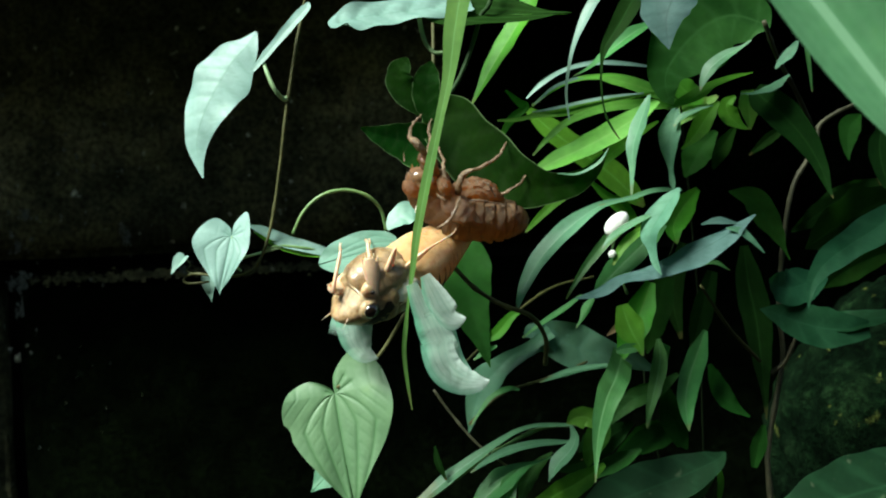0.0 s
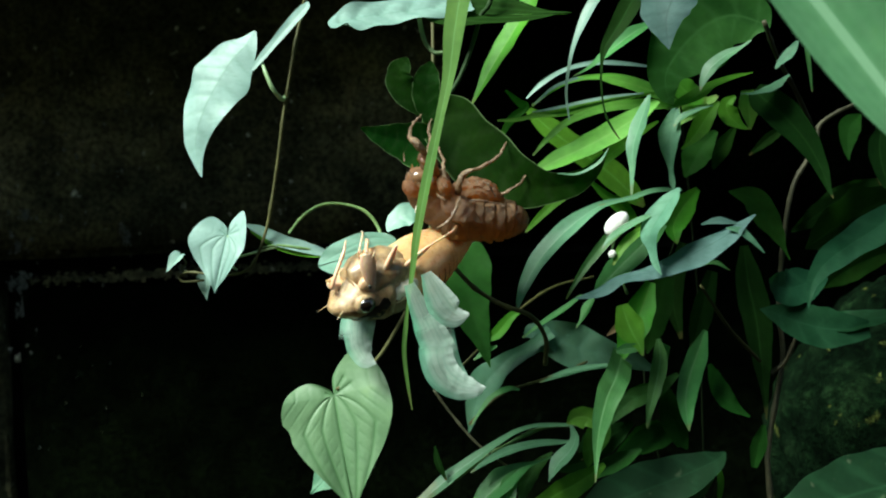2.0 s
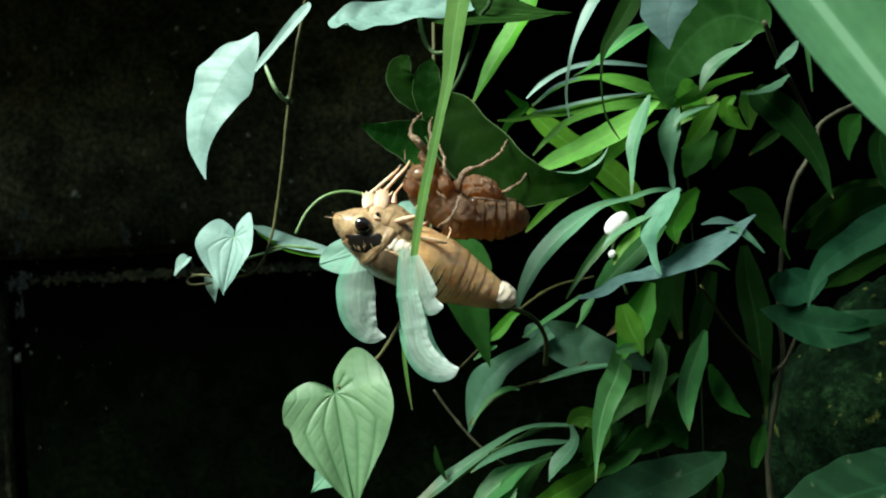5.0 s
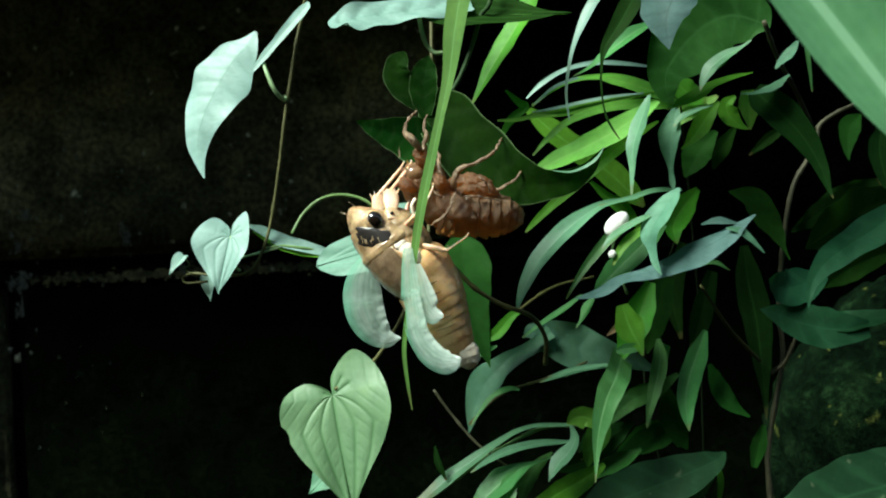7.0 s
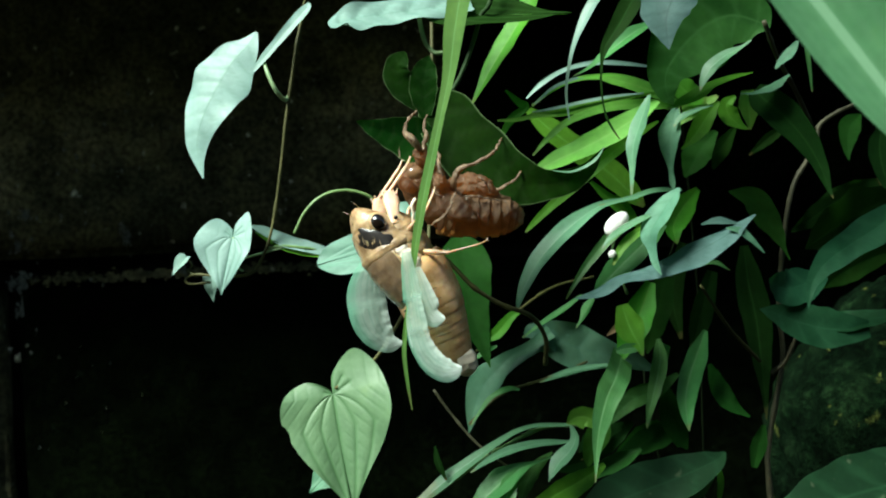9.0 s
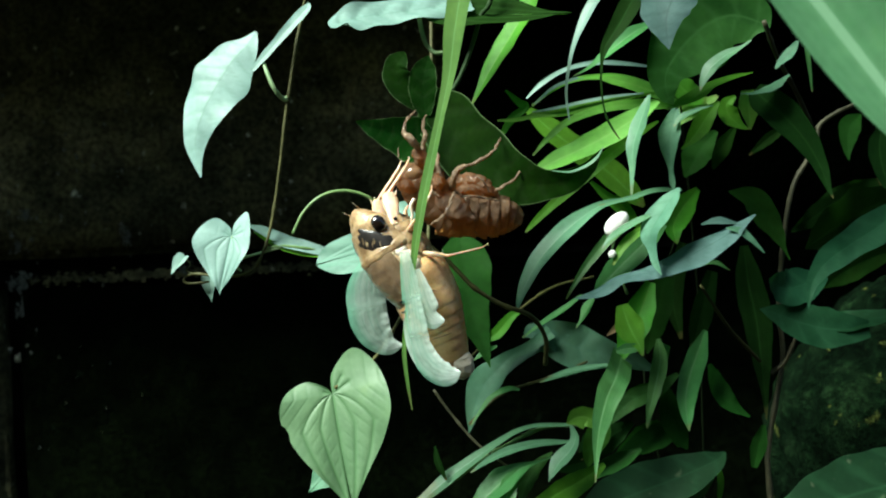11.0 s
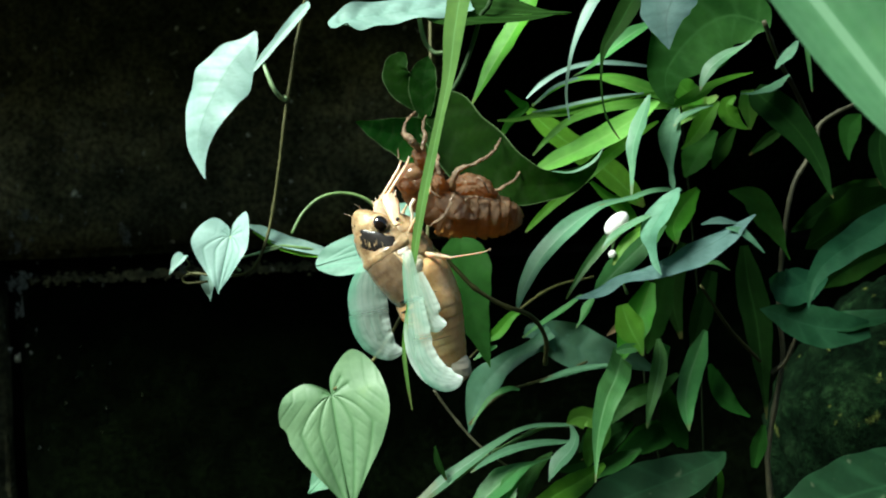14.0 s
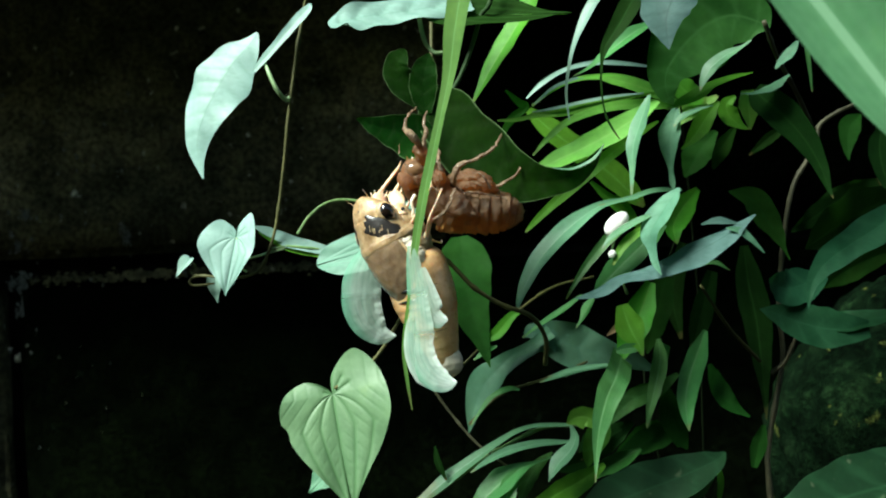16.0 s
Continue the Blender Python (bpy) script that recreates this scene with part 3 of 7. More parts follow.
# ---- one long grass blade in front ----
grass = thing("grass_blade", (5.7, -16.0, 46.5), "long pale green grass blade hanging before the insect", "grass")
stem(grass, [(24, 10, 196), (18, -6, 120), (6.2, -16.0, 48.4)], 1.2, 1.6, STEM)
blade(grass, [(6.6, -16.0, 48.6, 5.3), (5.1, -14.8, 42.9, 4.7), (3.9, -13.7, 37.3, 3.9), (2.7, -12.5, 30.5, 2.6), (0.8, -11.4, 23.5, 1.9), (-1.1, -10.2, 16.5, 2.0), (-3.0, -9.1, 9.4, 2.1), (-4.6, -7.9, 2.4, 1.7), (-5.7, -6.8, -3.7, 1.1), (-6.8, -5.6, -9.3, 0.6), (-7.5, -4.5, -13.8, 0.9), (-8.1, -3.3, -18.7, 0.9), (-7.8, -2.2, -24.6, 0.7), (-7.3, -1.0, -29.6, 0.2)], GRASS, (-0.4, -1, 0.4), 10, 0.02)

# ---- the thicket: bamboo grass and broad-leaved plants ----
cane = thing("bamboo_grass", (60.9, 50.0, 11.5), "clump of bamboo grass with narrow arching green leaves", "bamboo grass")
for pts, r0, r1, mat in (
        ([(66, 80, -998), (64, 75, -500), (62, 70, -150), (62.1, 64.0, -31.0), (61.8, 62.0, -14.2), (60.3, 58.0, 2.4), (58.4, 52.0, 18.4), (56.3, 46.0, 29.7), (54.8, 44.0, 46.3), (54.4, 44.0, 61.8)], 0.28, 0.25, BLACKSTEM),
        ([(60, 78, -998), (58, 74, -500), (57, 68, -150), (51.4, 62.0, -66.3), (49.1, 60.0, -49.2), (46.9, 58.0, -32.4), (49.0, 58.0, -18.8), (53.3, 56.0, -6.7), (57.5, 54.0, 5.2)], 0.28, 0.25, BLACKSTEM),
        ([(33.4, 40.0, -8.0), (24.0, 36.0, -9.6), (15.3, 32.0, -14.4), (8.2, 30.0, -20.4), (2.4, 30.0, -25.6)], 0.3, 0.25, TWIG),
        ([(30.8, 38.0, -26.7), (20.4, 36.0, -29.9), (12.7, 34.0, -31.7), (7.6, 34.0, -34.9), (3.7, 34.0, -38.7)], 0.25, 0.3, TWIG),
        ([(-3.6, 32.0, -30.4), (0.1, 32.0, -36.1), (5.8, 31.0, -43.0), (13.1, 31.0, -48.8)], 0.3, 0.25, TWIG_DARK),
        ([(29.8, 36.0, -40.4), (19.7, 34.0, -40.3), (11.3, 32.0, -43.4), (3.1, 30.0, -47.5), (-8.2, 28.0, -54.9)], 0.4, 0.5, STEM)):
    stem(cane, pts, r0, r1, mat, knots=7)
blade(cane, [(22.7, 26.0, 54.5, 2.5), (20.0, 25.8, 49.2, 5.1), (16.1, 25.5, 43.4, 5.3), (12.2, 25.2, 37.6, 3.8), (7.5, 25.0, 29.7, 0.4)], GREENBLADE, UP, 12)
blade(cane, [(35.6, 22.0, 51.7, 3.7), (33.0, 22.0, 47.7, 3.4), (29.7, 22.0, 41.4, 1.7), (27.9, 22.0, 35.1, 1.0), (27.3, 22.0, 30.4, 0.7), (27.6, 22.0, 25.4, 0.4)], VINE_PALE, LEFT, 16)
blade(cane, [(50.0, 38.0, 37.8, 0.5), (41.7, 37.6, 39.1, 1.2), (35.4, 37.2, 39.4, 1.3), (29.1, 36.8, 38.2, 1.2), (23.8, 36.4, 35.4, 1.2), (20.1, 36.0, 32.2, 0.4)], VINE_PALE, FLAT, 8)
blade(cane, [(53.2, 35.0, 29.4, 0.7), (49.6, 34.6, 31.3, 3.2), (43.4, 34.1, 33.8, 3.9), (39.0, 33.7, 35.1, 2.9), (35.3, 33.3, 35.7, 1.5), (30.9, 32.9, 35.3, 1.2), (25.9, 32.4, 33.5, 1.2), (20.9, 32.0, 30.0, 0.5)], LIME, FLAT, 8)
# pale strip over the arch above: its sky sheen put on as colour
blade(cane, [(39.3, 34.5, 35.8, 0.5), (35.4, 33.8, 35.9, 0.9), (31.0, 33.0, 35.6, 0.8), (25.8, 32.2, 33.7, 0.8), (21.4, 31.5, 30.3, 0.4)], VINE_PALE, FLAT, 8)
blade(cane, [(47.6, 31.0, 31.2, 0.6), (41.4, 30.5, 30.6, 1.4), (33.9, 30.0, 29.3, 2.5), (26.5, 29.5, 27.8, 2.1), (20.1, 29.0, 27.7, 0.6)], GREENBLADE, FLAT, 8)
# sheen along the top of the green arch, as a thin pale blade
blade(cane, [(45.0, 30.5, 31.3, 0.5), (38.8, 30.0, 30.9, 0.7), (32.7, 29.5, 30.1, 0.9), (25.9, 29.0, 28.9, 0.7), (20.6, 28.5, 28.2, 0.4)], VINE_PALE, FLAT, 8)
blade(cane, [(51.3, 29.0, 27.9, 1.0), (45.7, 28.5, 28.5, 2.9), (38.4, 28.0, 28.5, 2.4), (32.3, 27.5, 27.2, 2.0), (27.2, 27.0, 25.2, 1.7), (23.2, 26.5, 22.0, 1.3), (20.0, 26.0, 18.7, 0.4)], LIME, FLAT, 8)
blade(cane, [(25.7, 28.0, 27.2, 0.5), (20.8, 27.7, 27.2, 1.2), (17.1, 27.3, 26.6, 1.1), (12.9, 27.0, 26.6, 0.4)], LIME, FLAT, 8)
blade(cane, [(15.1, 28.0, 33.1, 0.4), (17.8, 28.0, 30.3, 1.7), (19.1, 28.0, 29.3, 1.7), (16.0, 28.0, 26.8, 1.9), (13.5, 28.0, 23.3, 0.7)], GREENBLADE, CAMF, 8)
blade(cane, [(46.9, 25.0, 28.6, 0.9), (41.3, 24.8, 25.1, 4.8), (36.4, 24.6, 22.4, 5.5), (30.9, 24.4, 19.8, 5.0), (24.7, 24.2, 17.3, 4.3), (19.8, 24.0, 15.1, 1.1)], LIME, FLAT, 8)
blade(cane, [(21.0, 43.0, 30.5, 1.8), (24.7, 43.3, 26.9, 5.1), (29.1, 43.7, 23.1, 5.9), (35.3, 44.0, 18.3, 6.2), (39.7, 44.3, 14.6, 6.7), (44.0, 44.7, 10.1, 4.7), (46.5, 45.0, 7.3, 0.8)], GREENBLADE, FLAT, 8)
blade(cane, [(40.4, 46.0, 10.4, 1.0), (42.8, 46.0, 7.0, 2.1), (44.6, 46.0, 3.7, 1.8), (46.4, 46.0, 1.3, 0.5)], GREENBLADE, CAMF, 8)
blade(cane, [(53.1, 44.0, 37.4, 0.8), (55.5, 44.0, 34.7, 4.9), (58.6, 44.0, 31.9, 5.7), (61.8, 44.0, 30.7, 1.8)], GREENBLADE, FLAT, 8)
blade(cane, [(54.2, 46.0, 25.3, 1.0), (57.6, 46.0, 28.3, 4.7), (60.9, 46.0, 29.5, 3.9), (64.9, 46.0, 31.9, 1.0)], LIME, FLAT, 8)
blade(cane, [(48.9, 36.0, 25.7, 0.5), (41.7, 35.0, 21.6, 2.5), (35.1, 34.0, 16.9, 3.0), (29.8, 33.0, 12.7, 2.7), (23.9, 32.0, 8.1, 2.0), (19.9, 31.0, 4.6, 1.3), (17.9, 30.0, 2.6, 0.4)], GREENBLADE, CAMF, 8)
blade(cane, [(34.7, 46.0, 13.7, 0.8), (37.8, 46.0, 10.5, 2.2), (41.5, 46.0, 7.1, 2.8), (45.5, 46.0, 3.3, 0.4)], GREENBLADE, CAMF, 12)
blade(cane, [(41.4, 12.0, 49.5, 5.0), (37.4, 12.0, 43.0, 3.6), (34.4, 12.0, 38.7, 2.0), (33.4, 12.0, 35.4, 0.7), (33.0, 12.0, 30.9, 0.4), (33.4, 12.0, 25.8, 0.4), (34.4, 12.0, 22.8, 0.5), (36.1, 12.0, 19.9, 0.2)], SHADE, CAMF, 10)
blade(cane, [(47.5, 24.0, 45.3, 0.6), (44.4, 23.3, 44.1, 2.8), (41.2, 22.7, 42.4, 4.2), (37.4, 22.0, 39.7, 3.6), (34.3, 21.3, 37.4, 1.9), (31.8, 20.7, 35.6, 1.0), (28.7, 20.0, 34.1, 0.2)], BAMBOO, UP, 12)
blade(cane, [(44.5, 22.0, 29.7, 0.7), (43.1, 21.2, 26.5, 3.5), (41.6, 20.4, 23.0, 4.4), (40.1, 19.6, 18.9, 3.4), (39.6, 18.8, 14.2, 1.7), (39.0, 18.0, 9.0, 0.5)], PALEBLADE, LEFT, 10)
blade(cane, [(50.8, 26.0, 27.1, 1.5), (49.8, 25.7, 24.4, 3.8), (48.9, 25.3, 21.4, 4.7), (48.6, 25.0, 18.4, 3.3), (48.7, 24.7, 14.2, 1.1), (48.8, 24.3, 11.6, 1.3), (49.0, 24.0, 9.4, 0.3)], MIST, (-0.4, -0.9, 0.3), 10)
blade(cane, [(58.1, 24.0, 27.1, 0.4), (54.8, 24.0, 26.3, 1.3), (51.4, 24.0, 24.9, 1.8), (49.6, 24.0, 23.1, 0.5)], PALEBLADE, UP, 12)
blade(cane, [(42.2, 28.0, 8.8, 0.6), (34.7, 26.6, 7.7, 1.8), (29.6, 25.1, 5.1, 3.8), (24.4, 23.7, 1.2, 4.9), (19.9, 22.3, -3.3, 4.6), (16.9, 20.9, -7.8, 3.1), (15.3, 19.4, -11.1, 1.7), (14.5, 18.0, -13.3, 0.5)], PALEBLADE, (-0.5, -0.8, 0.4), 14)
blade(cane, [(51.7, 28.0, 9.8, 0.5), (45.7, 27.0, 10.0, 1.8), (40.6, 26.0, 8.8, 1.3), (33.2, 25.0, 7.4, 0.5)], PALEBLADE, UP, 12)
blade(cane, [(49.2, 20.0, 10.0, 1.0), (47.0, 19.2, 7.5, 4.9), (44.3, 18.3, 4.1, 6.5), (42.4, 17.5, 1.1, 5.4), (42.4, 16.7, -2.1, 2.5), (42.7, 15.8, -5.0, 1.7), (43.6, 15.0, -7.5, 0.2)], MIST, LEFT, 10)
blade(cane, [(44.3, 29.0, 4.2, 0.5), (39.5, 28.0, 3.1, 1.7), (35.6, 27.0, 0.7, 2.5), (31.6, 26.0, -3.3, 2.0), (28.3, 25.0, -7.3, 1.3), (25.2, 24.0, -11.8, 0.3)], BAMBOO, CAMF, 12)
blade(cane, [(49.5, 37.0, 2.8, 1.1), (45.7, 35.8, 0.2, 4.5), (41.5, 34.6, -3.3, 5.8), (37.4, 33.4, -6.8, 5.2), (34.1, 32.2, -9.7, 3.1), (32.1, 31.0, -11.6, 0.5)], BAMBOO, FLAT, 12)
blade(cane, [(60.2, 50.0, 10.9, 1.4), (56.4, 48.7, 7.0, 5.8), (53.5, 47.3, 2.6, 5.3), (53.8, 46.0, -1.6, 0.6)], GREENBLADE, LOW, 12)
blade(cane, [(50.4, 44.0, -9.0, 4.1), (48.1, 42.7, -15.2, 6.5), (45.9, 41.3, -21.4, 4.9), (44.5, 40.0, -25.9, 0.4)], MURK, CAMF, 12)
blade(cane, [(45.4, 36.0, -9.7, 2.1), (43.0, 35.0, -15.2, 6.3), (40.6, 34.0, -20.0, 6.6), (38.5, 33.0, -23.5, 3.9), (37.4, 32.0, -26.6, 0.5)], GREENBLADE, FLAT, 12)
blade(cane, [(35.7, 28.0, -23.7, 1.0), (37.9, 28.0, -23.3, 2.3), (40.5, 28.0, -23.2, 1.8)], BAMBOO, CAMF, 12)
blade(cane, [(37.3, 31.0, -25.3, 6.0), (34.3, 20.0, -27.9, 5.9), (32.0, 18.0, -31.6, 5.2), (30.2, 16.0, -35.8, 4.1), (28.9, 14.0, -39.9, 2.4), (28.1, 12.0, -44.0, 0.9), (27.5, 10.0, -47.4, 0.2)], BAMBOO, (0.1, -1, 0.1), 10)
blade(cane, [(57.8, 40.0, -21.3, 1.1), (55.8, 38.8, -25.5, 4.5), (53.5, 37.6, -30.3, 5.5), (51.9, 36.4, -35.1, 5.0), (51.6, 35.2, -39.3, 2.9), (51.7, 34.0, -42.6, 0.3)], BAMBOO, (0.2, -1, 0.0), 12)
blade(cane, [(48.4, 38.0, -23.8, 2.1), (46.6, 37.5, -27.4, 3.6), (45.1, 37.0, -32.3, 2.4), (44.0, 36.5, -36.0, 1.1), (42.9, 36.0, -41.1, 0.3)], BAMBOO, LOW, 12)
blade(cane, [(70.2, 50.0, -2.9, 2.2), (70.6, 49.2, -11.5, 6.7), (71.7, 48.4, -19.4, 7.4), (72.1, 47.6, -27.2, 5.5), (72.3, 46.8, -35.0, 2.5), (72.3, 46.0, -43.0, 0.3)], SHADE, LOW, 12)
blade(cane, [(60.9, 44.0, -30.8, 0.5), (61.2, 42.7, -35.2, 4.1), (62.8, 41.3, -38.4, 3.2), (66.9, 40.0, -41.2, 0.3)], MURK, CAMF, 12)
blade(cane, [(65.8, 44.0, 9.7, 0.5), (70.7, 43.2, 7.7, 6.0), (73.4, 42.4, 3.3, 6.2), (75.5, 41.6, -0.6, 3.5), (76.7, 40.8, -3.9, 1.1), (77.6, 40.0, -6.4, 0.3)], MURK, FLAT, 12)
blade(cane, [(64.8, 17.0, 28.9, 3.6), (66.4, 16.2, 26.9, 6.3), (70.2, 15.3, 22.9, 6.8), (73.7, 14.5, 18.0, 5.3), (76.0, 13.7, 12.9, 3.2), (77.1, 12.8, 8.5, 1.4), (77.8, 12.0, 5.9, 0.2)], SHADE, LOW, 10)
# the curled dark leaf's sheen, set on as a pale blue-green strip
blade(cane, [(70.9, 14.0, 31.3, 1.0), (67.4, 13.3, 29.3, 3.1), (63.8, 12.7, 28.1, 2.1), (60.4, 12.0, 27.7, 0.4)], MIST, (-0.3, -0.5, 0.9), -18)
blade(cane, [(73.1, 14.0, 37.9, 0.6), (71.4, 14.0, 35.5, 2.6), (69.5, 14.0, 33.8, 1.7), (68.3, 14.0, 32.5, 0.4)], MIST, UP, 12)
blade(cane, [(74.8, 14.0, 36.4, 1.0), (75.1, 14.0, 32.4, 0.8), (75.4, 14.0, 27.6, 0.2)], BAMBOO, CAMF, 12)
blade(cane, [(91.3, 30.0, 24.3, 0.5), (88.6, 29.0, 22.1, 4.6), (87.4, 28.0, 19.1, 3.8), (86.8, 27.0, 16.0, 1.5), (86.7, 26.0, 14.2, 0.3)], MURK, CAMF, 12)
blade(cane, [(95.5, 30.0, 21.3, 2.1), (94.3, 28.7, 16.4, 5.9), (94.6, 27.3, 10.8, 4.3), (96.1, 26.0, 5.8, 0.5)], SHADE, LOW, 12)
blade(cane, [(66.2, 22.0, 40.0, 0.4), (63.8, 22.0, 38.5, 1.2), (60.8, 22.0, 37.1, 3.2), (57.7, 22.0, 34.9, 3.5), (56.0, 22.0, 32.4, 2.0), (55.0, 22.0, 30.1, 0.2)], PALEBLADE, UP, 8)
blade(cane, [(69.1, 32.0, 34.7, 0.4), (64.3, 31.2, 33.7, 1.8), (59.7, 30.4, 32.1, 2.8), (55.7, 29.6, 29.8, 3.9), (51.8, 28.8, 28.2, 2.3), (49.2, 28.0, 27.2, 0.5)], GREENBLADE, UP, 12)
blade(cane, [(66.8, 38.0, 30.6, 0.7), (64.7, 38.0, 28.8, 3.2), (65.2, 38.0, 26.3, 4.5), (67.5, 38.0, 24.0, 1.9), (69.5, 38.0, 23.1, 0.3)], GREENBLADE, CAMF, 12)
blade(cane, [(62.5, 36.0, 29.3, 0.5), (60.2, 36.0, 26.9, 3.4), (57.7, 36.0, 23.3, 4.0), (55.0, 36.0, 20.3, 1.3), (53.7, 36.0, 19.3, 0.3)], GREENBLADE, CAMF, 12)
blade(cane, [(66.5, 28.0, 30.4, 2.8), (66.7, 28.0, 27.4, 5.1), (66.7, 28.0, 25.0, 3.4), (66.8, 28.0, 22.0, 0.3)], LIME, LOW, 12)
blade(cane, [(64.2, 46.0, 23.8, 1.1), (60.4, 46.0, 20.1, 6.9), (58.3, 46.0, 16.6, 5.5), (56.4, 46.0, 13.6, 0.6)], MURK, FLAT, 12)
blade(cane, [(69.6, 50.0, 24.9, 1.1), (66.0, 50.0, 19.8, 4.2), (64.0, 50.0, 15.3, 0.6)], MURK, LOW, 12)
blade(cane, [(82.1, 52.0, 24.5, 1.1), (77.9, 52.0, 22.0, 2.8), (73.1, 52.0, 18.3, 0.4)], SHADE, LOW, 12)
blade(cane, [(37.0, 36.0, -27.8, 0.7), (30.3, 34.7, -27.8, 1.6), (25.2, 33.3, -28.6, 1.6), (19.4, 32.0, -30.0, 0.4)], PALEBLADE, UP, 12)
blade(cane, [(15.1, 33.0, -31.5, 0.7), (12.6, 32.2, -31.1, 1.6), (8.8, 31.5, -32.6, 1.3), (5.8, 30.8, -36.0, 0.8), (4.1, 30.0, -38.1, 0.2)], BAMBOO, UP, 12)
blade(cane, [(29.6, 32.0, -11.5, 0.6), (25.7, 31.0, -14.1, 1.6), (20.5, 30.0, -17.0, 1.3), (16.0, 29.0, -19.9, 0.4)], BAMBOO, UP, 12)
blade(cane, [(16.3, 28.0, -14.0, 0.5), (13.8, 28.0, -15.1, 2.0), (10.6, 28.0, -18.5, 2.6), (7.5, 28.0, -20.2, 0.4)], GREENBLADE, CAMF, 12)
blade(cane, [(32.3, 34.0, -12.5, 1.3), (30.9, 34.0, -14.5, 2.9), (29.6, 34.0, -16.9, 1.3), (28.2, 34.0, -18.7, 0.3)], BAMBOO, LEFT, 12)
blade(cane, [(10.5, 28.0, -21.2, 0.5), (8.0, 28.0, -22.3, 1.8), (5.3, 28.0, -24.0, 0.4)], BAMBOO, UP, 12)
blade(cane, [(25.9, 34.0, -39.9, 0.9), (18.4, 32.9, -39.5, 1.2), (13.9, 31.7, -40.3, 1.3), (10.7, 30.6, -41.7, 1.7), (7.2, 29.4, -43.5, 2.2), (3.1, 28.3, -45.9, 2.8), (-1.8, 27.1, -49.0, 3.3), (-8.1, 26.0, -53.6, 2.3)], PALEBLADE, UP, 12)
blade(cane, [(25.5, 32.0, -43.2, 0.8), (18.0, 30.5, -43.0, 2.1), (11.8, 29.0, -43.9, 2.3), (6.8, 27.5, -45.7, 1.5), (3.4, 26.0, -47.5, 0.4)], PALEBLADE, UP, 12)
blade(cane, [(25.2, 28.0, -38.6, 0.5), (25.9, 26.8, -41.4, 2.5), (24.7, 25.6, -43.7, 4.5), (21.8, 24.4, -46.3, 4.3), (20.1, 23.2, -48.8, 1.2), (19.3, 22.0, -49.5, 0.2)], PALEBLADE, LEFT, 12)
blade(cane, [(22.9, 32.0, -45.9, 0.5), (17.8, 30.8, -47.0, 0.9), (14.6, 29.6, -47.8, 2.8), (10.8, 28.4, -49.7, 6.1), (7.4, 27.2, -52.2, 6.1), (3.2, 26.0, -55.6, 2.0)], BAMBOO, UP, 12)
blade(cane, [(15.5, 30.0, -48.1, 0.8), (12.0, 28.0, -50.0, 3.3), (10.4, 26.0, -54.2, 4.3)], BAMBOO, FLAT, 12)
blade(cane, [(32.6, 32.0, -48.5, 1.0), (27.3, 30.0, -51.2, 4.6), (22.7, 28.0, -52.9, 5.2), (16.3, 26.0, -55.7, 3.0)], GREENBLADE, (0, -1, 0.1), 12)
blade(cane, [(46.3, 40.0, -32.5, 1.1), (42.0, 39.3, -35.0, 4.8), (38.2, 38.7, -37.9, 3.7), (34.9, 38.0, -40.5, 0.5)], LEAFGREEN, UP, 12)
blade(cane, [(49.0, 44.0, -34.7, 2.7), (49.7, 44.0, -41.2, 4.9), (51.4, 44.0, -48.0, 0.8)], LEAFGREEN, LOW, 12)
blade(cane, [(48.0, 46.0, -42.7, 2.8), (44.2, 46.0, -45.8, 6.3), (39.9, 46.0, -48.2, 3.6), (36.5, 46.0, -50.2, 0.4)], LEAFGREEN, FLAT, 12)
blade(cane, [(40.5, 40.0, -41.1, 1.1), (35.9, 40.0, -43.7, 5.9), (31.4, 40.0, -46.0, 6.7), (28.1, 40.0, -48.6, 1.1)], SHADE, FLAT, 12)
blade(cane, [(33.2, 40.0, -47.3, 1.3), (29.9, 40.0, -49.1, 5.4), (24.8, 40.0, -50.1, 3.2), (21.6, 40.0, -50.5, 0.4)], SHADE, LOW, 12)
blade(cane, [(-3.9, 26.0, -41.5, 0.4), (-3.4, 26.0, -45.1, 1.5), (-1.8, 26.0, -48.8, 0.5)], SHADE, CAMF, 12)
blade(cane, [(54.7, 30.0, -6.4, 0.3), (58.2, 30.0, -5.9, 1.0), (61.4, 30.0, -7.8, 0.2)], BAMBOO, CAMF, 12)
blade(cane, [(56.4, 34.0, -53.0, 0.8), (53.8, 34.0, -54.9, 3.4), (51.2, 34.0, -58.0, 1.8)], BAMBOO, LOW, 12)
blade(cane, [(58.3, 38.0, -50.8, 0.5), (59.0, 38.0, -54.6, 1.6), (58.4, 38.0, -59.0, 1.1)], GREENBLADE, LOW, 12)
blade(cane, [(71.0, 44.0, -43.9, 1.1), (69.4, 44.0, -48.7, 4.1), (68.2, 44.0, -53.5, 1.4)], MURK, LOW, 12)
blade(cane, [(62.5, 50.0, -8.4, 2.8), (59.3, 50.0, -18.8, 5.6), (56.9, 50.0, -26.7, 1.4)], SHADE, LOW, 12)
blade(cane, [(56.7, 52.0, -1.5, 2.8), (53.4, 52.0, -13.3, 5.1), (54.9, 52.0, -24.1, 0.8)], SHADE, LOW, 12)

